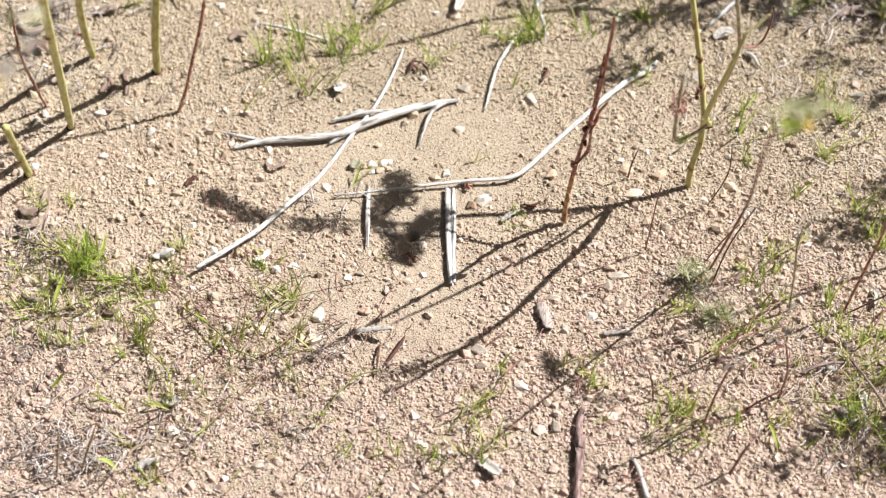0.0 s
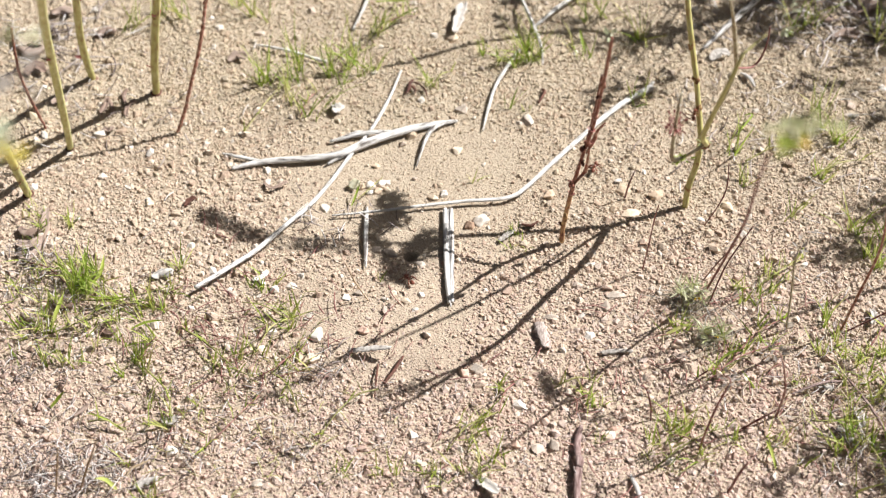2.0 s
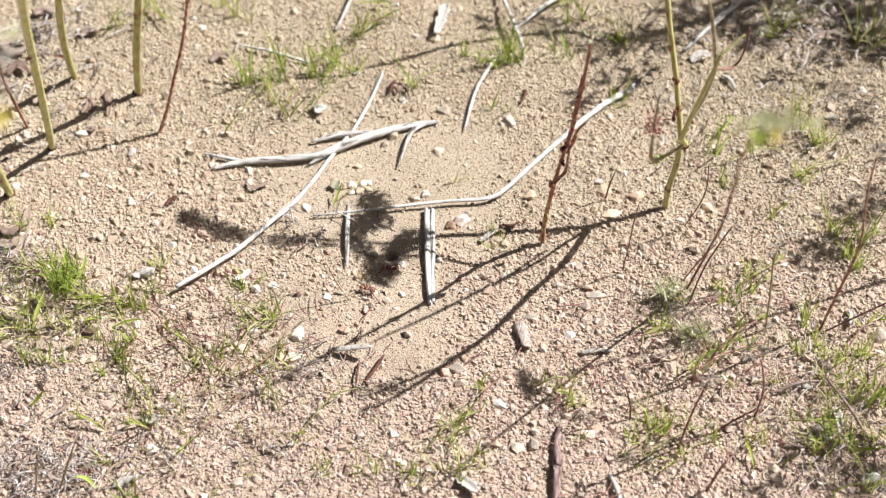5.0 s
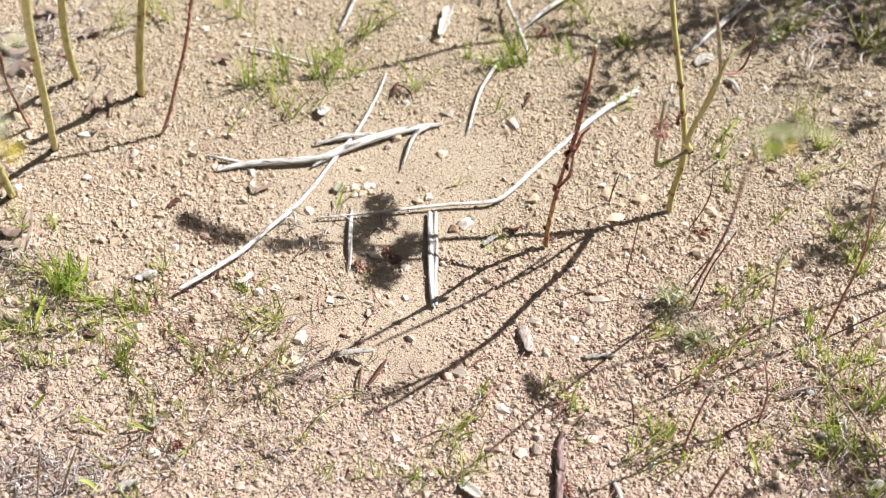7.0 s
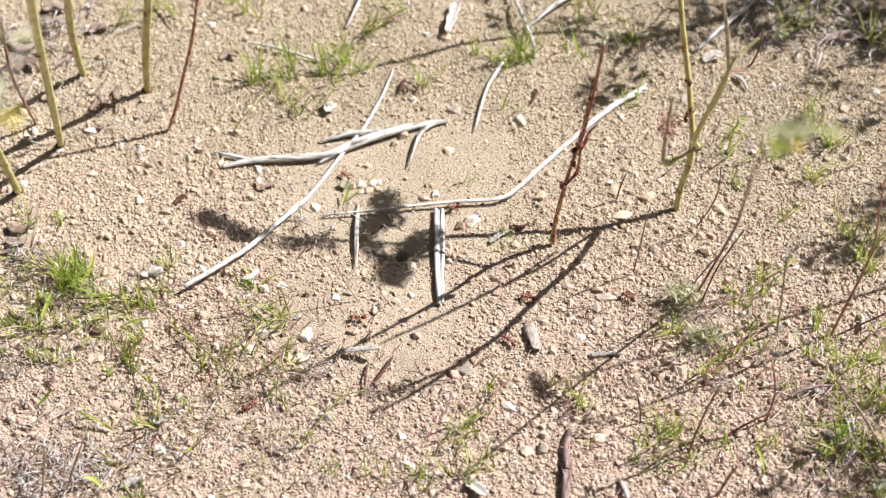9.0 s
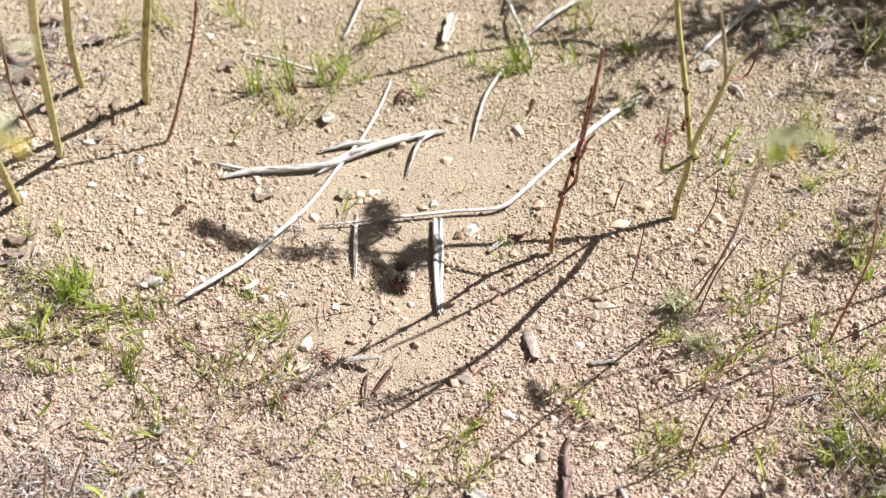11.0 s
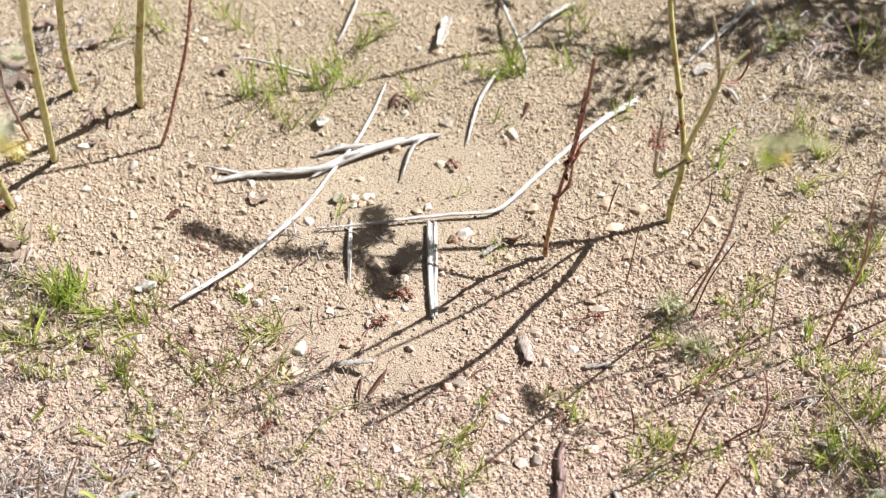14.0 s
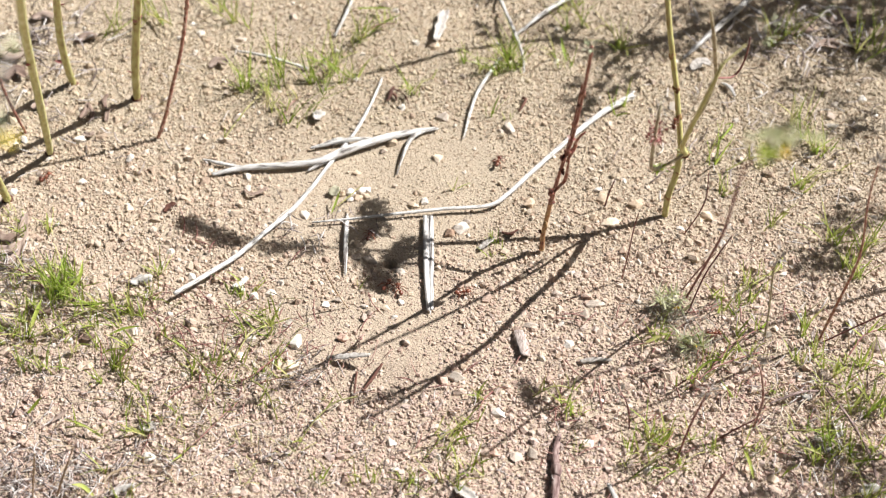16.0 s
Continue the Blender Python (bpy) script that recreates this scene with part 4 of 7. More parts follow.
flake([(-0.2567, 0.155), (-0.2475, 0.1585), (-0.2372, 0.1525)], 0.008, 0.5, DEADLEAF, 'dark curled dead leaf among weed stalks', 0.002)
flake([(-0.2405, 0.1841), (-0.2345, 0.1883), (-0.227, 0.1831)], 0.0065, 0.5, DEADLEAF, 'dark curled dead leaf among weed stalks', 0.002)
flake([(-0.199, 0.1), (-0.1966, 0.1046), (-0.1959, 0.1102)], 0.003, 0.5, DEADLEAF, "dry curled leaf scrap in a stalk's shadow", 0.002)
flake([(-0.1957, 0.0886), (-0.1918, 0.0855), (-0.189, 0.0873)], 0.003, 0.5, DEADLEAF, 'dark dry leaf scrap on the soil', 0.002)
flake([(-0.1843, 0.0977), (-0.1843, 0.1046), (-0.1802, 0.1092)], 0.0022, 0.5, DEADLEAF, "dry hooked leaf scrap in a stalk's shadow", 0.002)


# ---- standing stems ----
def plant(name, base, label, category="plant", group=""):
    root = empty(name, base)
    return tagged(root, label, category, group)


def stem(root, part_name, pts, radii, mat, label="", rough=0.08, seg=10, n=10):
    bm = bmesh.new()
    tube(bm, [Vector(p) - root.location for p in pts], radii, seg, n, rough, 1.0, random.Random(int(abs(pts[0][0]) * 1e5)))
    return part(part_name, bm, mat, root, label)


def crown(root, part_name, at, count, size, leaf_size, mat, seed, label="", droop=(0, 0, 0)):
    """A clump of small leaves round a point, its origin there so that it can sway."""
    rng = random.Random(seed)
    bm = bmesh.new()
    at = Vector(at) - root.location
    for i in range(count):
        d = Vector((rng.gauss(0, 1), rng.gauss(0, 1), rng.gauss(0, 0.8)))
        q = Vector((d.x * size[0], d.y * size[1], d.z * size[2])) * 0.42 + Vector(droop) * rng.random()
        leaf(bm, at + q, d + Vector((0, 0, 0.3)), leaf_size * rng.uniform(0.6, 1.3), leaf_size * rng.uniform(0.3, 0.55), rng.uniform(-0.3, 0.3), rng)
    return tagged(part(part_name, bm, mat, root, label, at), kind="stuff")


SWAYING = []


# pale green stems of one weed clump
def green_stem(pts, radii, label, top=None, seed=1):
    root = plant("flower_stalk", pts[0], label, "plant", "flower stalks")
    radii = [r * 1.25 for r in radii]
    stalk = stem(root, "stalk", pts, radii, GREENSTEM)
    bm = bmesh.new()
    blob(bm, (0, 0, 0.0006), (radii[0] * 1.5, radii[0] * 1.5, 0.0016), 0.3, 2, seed)
    part("root_collar", bm, REDTWIG, root, "dark brown stalk base")
    at = Vector(pts[len(pts) // 2]) - root.location
    bm = bmesh.new()
    blob(bm, at, (radii[0] * 1.12, radii[0] * 1.12, 0.0016), 0.3, 2, seed + 3)
    part("node", bm, KNOT, stalk, "brown leaf scar ring")
    for k in range(1, len(pts) - 1, 2):
        a, c = Vector(pts[k]) - root.location, random.Random(seed * 10 + k)
        bm = bmesh.new()
        for i in range(c.randint(1, 3)):
            leaf(bm, a + Vector((c.uniform(-1, 1), c.uniform(-1, 0.3), c.uniform(-1, 1))) * radii[0], (c.uniform(-1, 1), c.uniform(-1, 0.5), c.uniform(-0.2, 0.8)), 0.005, 0.002, 0.3, c)
        part("bract", bm, PINK, stalk, "shrivelled reddish bract")
    if top:
        SWAYING.append((crown(root, "crown", pts[-1], top[0], (top[1],) * 3, top[2], LEAF, seed), 2.5, seed, 0.002))
    return root


green_stem([(-0.2116, 0.0733, 0), (-0.2065, 0.0605, 0.0267), (-0.1954, 0.0313, 0.081), (-0.1848, 0.0025, 0.1276), (-0.1727, -0.0301, 0.1744), (-0.1549, -0.0753, 0.2333), (-0.1415, -0.1121, 0.2738)], [0.0014, 0.0016, 0.0016, 0.0015, 0.0014], "pale green upright weed stalk leaning towards open ground", None, 11)
green_stem([(-0.2078, 0.1294, 0), (-0.2067, 0.1216, 0.0225), (-0.2026, 0.1089, 0.0514), (-0.194, 0.0887, 0.0906), (-0.1836, 0.0639, 0.1311)], [0.0016, 0.0017, 0.0016, 0.0014], "pale green weed stalk with brown leaf scars", None, 12)
green_stem([(-0.1702, 0.1175, 0), (-0.167, 0.1127, 0.024), (-0.163, 0.1083, 0.046), (-0.1588, 0.1041, 0.0669), (-0.1526, 0.098, 0.0978), (-0.1481, 0.093, 0.1226)], [0.0017, 0.0018, 0.0017, 0.0016, 0.0015], "straight pale green weed stalk with a dark node", (50, 0.02, 0.008), 13)
green_stem([(-0.228, 0.0379, 0), (-0.2254, 0.0269, 0.0226), (-0.2219, 0.015, 0.0443), (-0.2159, -0.0035, 0.0757)], [0.0016, 0.0017, 0.0015], "short pale green weed stalk by the grass", None, 14)


def red_stem(pts, radii, label, base=True, seed=1, rough=0.42, mat=REDSTEM):
    root = plant("red_stalk", pts[0], label, "plant", "red stalks")
    bm = bmesh.new()
    rng, c = random.Random(seed), curve_points([Vector(p) - root.location for p in pts], 12)
    tube(bm, [Vector(p) - root.location for p in pts], [r * 1.1 for r in radii], 10, 10, rough * 0.6, 1.0, rng)
    for q in c[1:-1]:
        a, r = rng.uniform(0, 6.28), radii[0]
        blob(bm, q + Vector((math.cos(a), math.sin(a), 0)) * r * 0.8, (r * 0.7, r * 0.7, r * rng.uniform(0.6, 1.4)), 0.4, 1, rng.random() * 50)
    part("stalk", bm, mat, root)
    return root


red_stem([(-0.1543, 0.0858, 0), (-0.1488, 0.0871, 0.0141), (-0.1429, 0.0888, 0.0331), (-0.1366, 0.0906, 0.0533), (-0.1324, 0.092, 0.0694), (-0.129, 0.0936, 0.0867), (-0.1259, 0.0954, 0.1069)], [0.0009, 0.00095, 0.0009, 0.0009, 0.0008, 0.0007], "dark red rough dried weed stalk standing in soil")
red_stem([(-0.228, 0.0894, 0), (-0.2286, 0.0819, 0.0251), (-0.2281, 0.0744, 0.0499), (-0.2254, 0.0682, 0.0708), (-0.2209, 0.0607, 0.0955)], [0.0007, 0.0008, 0.0007, 0.0005], "thin dark red weed stalk leaning over")

# the red stalk beside the nest, with its tan foot and dry wrapped leaf
s1 = plant("red_stalk", [(0.0529, 0.0027, 0)][0], "dark red weed stalk with a tan foot beside the nest", "plant", "red stalks")
S1 = [(0.0529, 0.0027, 0), (0.0531, 0.0021, 0.0131), (0.0553, -0.0011, 0.0384), (0.0572, -0.0175, 0.0783), (0.0604, -0.0245, 0.1045), (0.062, -0.0309, 0.1306), (0.063, -0.0393, 0.1607), (0.063, -0.0436, 0.1752)]
stem(s1, "foot", S1[:3], [0.0014, 0.0013, 0.0011], TANSTEM, "tan woody stalk foot")
s1_stalk = stem(s1, "stalk", S1[2:], [0.0011, 0.0007, 0.00072, 0.0007, 0.0007, 0.0007, 0.0006], REDSTEM, "", 0.34)
stem(s1, "shrivelled_leaf", [(0.0542, -0.0141, 0.0574), (0.0572, -0.0135, 0.0621), (0.0602, -0.0126, 0.0663), (0.0606, -0.016, 0.0783), (0.0606, -0.0192, 0.0889)], [0.0005, 0.0007, 0.0009, 0.0006, 0.0004], REDSTEM, "dry dark red shrivelled leaf on the stalk", 0.4)
stem(s1, "shrivelled_leaf", [(0.0594, -0.0185, 0.0838), (0.0611, -0.019, 0.0894), (0.0623, -0.0195, 0.0939), (0.0634, -0.0208, 0.1005), (0.0668, -0.0196, 0.1043)], [0.0003, 0.0007, 0.0008, 0.0005, 0.0003], REDSTEM, "dry dark red shrivelled leaf on the stalk", 0.45)
NODES = [(0.0532, -0.0055, 0.0268), (0.0537, -0.0152, 0.0601), (0.0572, -0.0219, 0.09), (0.0591, -0.0216, 0.0933), (0.0609, -0.0273, 0.1165), (0.0625, -0.0332, 0.1393)]
for k, q in enumerate(NODES):
    bm = bmesh.new()
    blob(bm, Vector(q) - s1.location, (0.0014, 0.0014, 0.0032 if k == 0 else 0.0019), 0.6, 2, k + 9)
    part("node", bm, KNOT if k == 0 else REDSTEM, s1_stalk, "dark brown stalk node")
rng_s = random.Random(8)
for k, q in enumerate(S1[1:6] + NODES[1:4]):
    bm = bmesh.new()
    for i in range(4):
        leaf(bm, Vector(q) - s1.location, (rng_s.uniform(-1, 1), rng_s.uniform(-1, 0.5), rng_s.uniform(-0.2, 1.2)), rng_s.uniform(0.0016, 0.0034), 0.002, 0.3, rng_s)
    part("bract", bm, PINK if k % 2 else REDTWIG, s1_stalk, "small dry reddish bracts")
SWAYING.append((crown(s1, "flower_head", S1[-1], 10, (0.002, 0.002, 0.003), 0.003, LEAF, 31, "small leafy flower head"), 3, 1.0, 0.001))
stem(s1, "side_twig", [(0.0557, -0.0005, 0.042)] + [(0.064, 0.012, 0.07)] + [(0.069, 0.024, 0.095)], [0.0010, 0.0009, 0.0007], REDSTEM)

# the forked plant whose heads shade the nest
s2 = plant("forked_plant", [(0.1186, 0.0267, 0)][0], "tall forked pale green plant whose flower heads shade the nest", "plant")
FOOT = [(0.1186, 0.0267, 0), (0.1189, 0.0274, 0.0138), (0.1215, 0.0283, 0.0303), (0.1219, 0.0291, 0.0479)]
FORK_A = [(0.1186, 0.0267, 0), (0.1189, 0.0274, 0.0138), (0.1215, 0.0283, 0.0303), (0.1219, 0.0291, 0.0479), (0.1191, 0.0325, 0.0648), (0.1165, 0.0357, 0.0807), (0.1129, 0.0394, 0.0993), (0.1096, 0.043, 0.1173), (0.1067, 0.0471, 0.1376)][3:]
FORK_B = [FOOT[-1], (0.1205, 0.0092, 0.0625), (0.1164, -0.0066, 0.0782), (0.1136, -0.0207, 0.0915), (0.1120, -0.0283, 0.0992), (0.1075, -0.0400, 0.1148), (0.1085, -0.0480, 0.1350), (0.1125, -0.0530, 0.1605), (0.1160, -0.0510, 0.1720)]
INNER = [FOOT[-1], (0.123, 0.0215, 0.0668), (0.1272, 0.0156, 0.088), (0.1291, 0.0102, 0.1106)]
FORK_C = [INNER[-1], (0.1217, -0.0037, 0.146), (0.1160, -0.0125, 0.1690)]
FORK_D = [INNER[-1]] + [(0.139, 0.0245, 0.098), (0.1433, 0.0285, 0.098)]+[(0.1451, 0.0278, 0.105)]+[(0.1461, 0.0286, 0.112)]+[(0.1465, 0.0305, 0.118)]
foot = stem(s2, "foot", FOOT, [0.0016, 0.0016, 0.0016, 0.0017], GREENSTEM)
branch_a = stem(s2, "branch", FORK_A, [0.0016, 0.0014, 0.0014, 0.0013], GREENSTEM)
branch_b = stem(s2, "branch", FORK_B, [0.0015, 0.0014, 0.0013, 0.0012, 0.0010, 0.0008], GREENSTEM)
stem(s2, "branch", INNER, [0.0009, 0.0009, 0.001], DRYSTEM, "dry tan side branch")
stem(s2, "branch", FORK_C, [0.0010, 0.0009, 0.0005], DRYSTEM, "dry grey side branch")
stem(s2, "branch", FORK_D, [0.0005, 0.0005, 0.0004, 0.0003], PURPLE, "dark red side branch", 0.35)
stem(s2, "upper_branch", [FORK_B[-1]] + [(0.1255, -0.0458, 0.178)], [0.0006, 0.0003], GREENSTEM)
for k, q in enumerate([(0.1346, -0.0376, 0.175)]+[(0.1337, -0.0457, 0.19)]):
    SWAYING.append((crown(s2, "bud", q, 9, (0.003, 0.003, 0.003), 0.003, LEAF, 82 + k, "small green bud cluster"), 2, k, 0.001))
for q, on in ((FORK_A[1], branch_a), (FORK_A[2], branch_a), (FORK_A[3], branch_a), (FORK_B[1], branch_b), (FORK_B[3], branch_b), (FOOT[1], foot), (FOOT[2], foot)):
    bm = bmesh.new()
    blob(bm, Vector(q) - s2.location, (0.00172, 0.00172, 0.0026), 0.5, 2, int(q[2] * 1000))
    part("node", bm, KNOT, on, "brown stem node")
HEAD_A = [(0.1224, 0.0547, 0.165)][0]
stem(s2, "upper_branch", [FORK_A[-1], HEAD_A], [0.0014, 0.001], GREENSTEM)
HEADS = [(x, y, 0.17) for x, y in [(0.1167, 0.0875), (0.1145, 0.0818), (0.1196, 0.0809), (0.1171, 0.0752), (0.109, 0.07), (0.1149, 0.0688), (0.1213, 0.0696), (0.1069, 0.062), (0.1083, 0.0553), (0.1131, 0.051), (0.1191, 0.0437), (0.1242, 0.0452), (0.1216, 0.0376), (0.1256, 0.036), (0.1223, 0.0304), (0.1183, 0.033), (0.1293, 0.0522), (0.1333, 0.0569), (0.137, 0.06), (0.1317, 0.0475), (0.1385, 0.0541)]]
for k, q in enumerate(HEADS):
    SWAYING.append((crown(s2, "flower_head", q, 130, (0.0044, 0.0044, 0.004), 0.0029, LEAF, 40 + k, "leafy grey-green flower head"), 3, 0.4 + 0.1 * k, 0.0012))
SIDE = [(0.0965, 0.1011, 0.255), (0.0963, 0.0963, 0.251), (0.0958, 0.0932, 0.246), (0.0986, 0.0868, 0.241), (0.0988, 0.0824, 0.237), (0.1006, 0.0803, 0.233), (0.1004, 0.0765, 0.228), (0.1037, 0.0736, 0.224), (0.1101, 0.0713, 0.219), (0.1104, 0.0674, 0.215), (0.1102, 0.0677, 0.21), (0.1171, 0.0657, 0.206), (0.1183, 0.063, 0.201)]
for k, q in enumerate(SIDE):
    SWAYING.append((crown(s2, "flower_spray", q, (130, 100, 90, 110, 80, 95, 45, 16, 60, 34, 70, 50, 22)[k], (0.0040, 0.0038, 0.0036), 0.0029, LEAF, 60 + k, "leafy spray"), 4, 2.0 + k * 0.1, 0.003))
stem(s2, "upper_branch", [HEAD_A] + [(0.1365, 0.0717, 0.22)]+[(0.1249, 0.0811, 0.24)]+[(0.1101, 0.0984, 0.26)], [0.0009, 0.0008, 0.0007, 0.0004], GREENSTEM)
# the low blurred shoot before the fork and its yellow bud
SHOOT = [FORK_B[4], (0.1016, -0.0411, 0.1047), (0.0941, -0.0471, 0.1082), (0.0927, -0.0502, 0.127), (0.0927, -0.0515, 0.1415), (0.0937, -0.0491, 0.149)]
stem(s2, "shoot", SHOOT, [0.0007, 0.0008, 0.0009, 0.0007, 0.0005], DRYSTEM, "short tan side shoot", 0.2)
SWAYING.append((crown(s2, "bud", (0.0927, -0.0506, 0.1325), 120, (0.0036, 0.0036, 0.0075), 0.0018, PINK, 91, "pinkish red drying bud"), 1.5, 0.4, 0.0005))
SWAYING.append((crown(s2, "bud", (0.0934, -0.0495, 0.1455), 45, (0.004, 0.0034, 0.005), 0.0018, FLUFF, 93, "pale grey papery bud tip"), 1.5, 0.4, 0.0005))
SWAYING.append((crown(s2, "bud", (0.0980, -0.0440, 0.1055), 30, (0.0032, 0.0014, 0.0014), 0.002, GRASS, 92, "yellow-green young leaves"), 1.5, 0.4, 0.0003))
SWAYING.append((crown(s2, "bud", (0.1164, -0.0066, 0.0782), 30, (0.0026, 0.002, 0.0036), 0.002, PALELEAF, 94, "pale papery scales"), 1.5, 0.6, 0.0004))

# a flower head standing close before the lens and its stalk
fl = plant("yellow_flower_plant", [(0.1238, -0.03, 0)][0], "grey-green leafy plant with a yellow flower on a long thin stalk", "plant")
STALK = [(0.1238, -0.03, 0)]+[(0.1211, -0.0678, 0.07)]+[(0.1159, -0.1044, 0.13)]+[(0.105, -0.1504, 0.2)]+[(0.0938, -0.197, 0.26)]+[(0.0922, -0.2221, 0.29)]
stem(fl, "stalk", STALK, [0.0006, 0.0006, 0.0005, 0.0004], PURPLE, "long thin purple-brown stalk")
for k, (x, y, n) in enumerate([(0.0888, -0.2190, 6), (0.0922, -0.2178, 7), (0.0955, -0.2168, 8), (0.0987, -0.2164, 7), (0.1016, -0.2178, 5), (0.1040, -0.2184, 3)]):
    SWAYING.append((crown(fl, "crown", (x, y, 0.29), n, (0.0024, 0.0012, 0.0012), 0.0042, PALELEAF, 100 + k, "pale grey-green leaves"), 2, 0.1 * k, 0.0008))
for k, (x, y) in enumerate([(0.0890, -0.2238), (0.0916, -0.2250), (0.0930, -0.2226)]):
    SWAYING.append((crown(fl, "crown", (x, y, 0.289), 6, (0.0022, 0.0014, 0.0012), 0.0040, GRASS, 107 + k, "fresh green leaves"), 2, 0.1 * k, 0.0008))
SWAYING.append((crown(fl, "blossom", (0.0958, -0.2234, 0.288), 6, (0.0014, 0.0012, 0.001), 0.0026, PETAL, 110, "yellow petals"), 2, 0.1, 0.0008))


# leafy flower stalk close to the lens at the grass side
fr = plant("yellow_flower_plant", (-0.2855, -0.2447, 0), "leafy plant with yellow flowers swinging close to the lens", "plant")
# its head, which the wind swings into view again and again: time, x, y of the blossom at its tip
HEAD_L = [(0, -0.1031, -0.2813), (0.3, -0.101, -0.2902), (0.6, -0.0835, -0.2961), (0.8, -0.0996, -0.2915), (1.0, -0.0917, -0.2934), (1.4, -0.0968, -0.2932), (2.4, -0.0939, -0.2997), (2.8, -0.0943, -0.2808), (3.0, -0.0976, -0.2881), (3.2, -0.0967, -0.2758), (3.4, -0.0938, -0.2881), (3.8, -0.0928, -0.2844), (4.2, -0.0941, -0.288), (6.3, -0.0957, -0.2897), (7, -0.0926, -0.2953), (8, -0.0964, -0.2888), (9.0, -0.0947, -0.2865), (9.2, -0.0881, -0.298), (10.2, -0.0949, -0.2906), (11.3, -0.0931, -0.2923), (11.8, -0.0907, -0.2899), (12, -0.092, -0.2953), (13, -0.0941, -0.2915), (14, -0.0921, -0.2913), (15, -0.0918, -0.2911), (16, -0.093, -0.2909)]
TIP_Z = 0.36
tip = Vector((-0.0928, -0.2953, TIP_Z))
fr_stalk = part("stalk", tube(bmesh.new(), [Vector((0, 0, 0)), (tip - fr.location) * 0.6 + Vector((-0.015, 0.01, 0)), tip - fr.location + Vector((-0.012, 0.006, -0.002))], [0.0013, 0.001, 0.0007], 10, 10), GREENSTEM, fr)
WIND_HEAD = [crown(fr, "crown", tip + Vector((-0.0035, 0.0012, -0.001)), 9, (0.0042, 0.0022, 0.002), 0.0052, LEAF, 120, "pale green leaves"),
             crown(fr, "crown", tip + Vector((-0.0085, 0.0030, 0.0)), 11, (0.0045, 0.0028, 0.002), 0.0055, LEAF, 121, "pale green leaves"),
             crown(fr, "crown", tip + Vector((-0.0060, 0.0022, -0.002)), 8, (0.0040, 0.0020, 0.0016), 0.0050, GRASS, 123, "fresh green leaves"),
             crown(fr, "blossom", tip, 10, (0.0018, 0.0016, 0.0012), 0.0030, PETAL, 122, "yellow petals"),
             crown(fr, "blossom", tip + Vector((-0.0120, 0.0062, 0.001)), 9, (0.0018, 0.0016, 0.0012), 0.0028, PETAL, 124, "yellow petals")]
SWAYING.append((crown(fr, "crown", (-0.1015, -0.2630, 0.35), 7, (0.0040, 0.0026, 0.002), 0.0055, FLUFF, 125, "pale grey woolly leaves"), 3, 0.9, 0.0008))
SWAYING.append((crown(fr, "crown", (-0.1085, -0.2345, 0.34), 6, (0.0040, 0.0020, 0.002), 0.0045, PALELEAF, 126, "fresh green leaves"), 3, 1.4, 0.0008))


def move_wind_head():
    """The head swings, and its stalk leans after it; the rows are in the plant's space."""
    rest = [ob.location.copy() for ob in WIND_HEAD]
    lean = tip - fr.location
    for ob, at in zip(WIND_HEAD, rest):
        walk(ob, [(t, Matrix.Translation(at + Vector((x, y, TIP_Z)) - tip) @ pose(0, 0, 0, 5 * math.sin(3 * t), 4 * math.sin(2 * t), 0)) for t, x, y in HEAD_L])
    walk(fr_stalk, [(t, lean.rotation_difference(Vector((x, y, TIP_Z)) - fr.location).to_matrix().to_4x4()) for t, x, y in HEAD_L])


# an unseen stalk, added so that its leafy head throws a round shadow
sh = plant("shadow_stalk", (0.42, 0.06, 0.0), "unseen green stalk with a leafy head, added to cast a round shadow", "plant")
ROUND = [(0.2273, -0.02, 0.21), (0.2287, -0.0254, 0.21), (0.2306, -0.03, 0.21)]
for k, q in enumerate(ROUND):
    SWAYING.append((crown(sh, "crown", q, 80, (0.0027, 0.0027, 0.0027), 0.0025, LEAF, 140 + k), 2, 0.2, 0.0008))
stem(sh, "stalk", [sh.location, Vector(sh.location).lerp(Vector(ROUND[1]), 0.5) + Vector((0.02, 0, 0)), ROUND[1]], [0.0012, 0.001, 0.0007], GREENSTEM)

# thin purple stalks
def thin(pts, radii, label, fluffy=0, mat=PURPLE, seed=1):
    root = plant("thin_stalk", pts[0], label, "dry stalk", "thin dry stalks")
    stem(root, "stalk", pts, [r * 0.78 for r in radii], mat, "", 0.2, 6)
    if fluffy:
        crown(root, "seed_head", pts[-1], fluffy, (0.004, 0.004, 0.004), 0.0035, FLUFF, seed, "grey papery seed head")
    return root


thin([(0.1233, -0.0403, 0), (0.1269, -0.0434, 0.0303), (0.1313, -0.0452, 0.0486), (0.1358, -0.0467, 0.064)], [0.0006, 0.0006, 0.0004], "thin purple-brown stalk beside a longer one", 10, PURPLE, 5)
thin([(0.1224, -0.0245, 0), (0.1286, -0.0262, 0.017), (0.1349, -0.0276, 0.031)], [0.0005, 0.0006, 0.0003], "thin purple-brown stalk leaning low")
thin([(0.0926, -0.0173, 0), (0.0938, -0.0195, 0.0221), (0.0945, -0.0216, 0.0427), (0.0955, -0.0227, 0.0538)], [0.0005, 0.0005, 0.0003], "thin reddish stalk on the gravel")
thin([(0.1272, 0.013, 0), (0.1331, 0.013, 0.0162), (0.1353, 0.013, 0.0286), (0.1343, 0.013, 0.0448)], [0.0004, 0.0005, 0.0003], "thin purple stalk on the gravel")
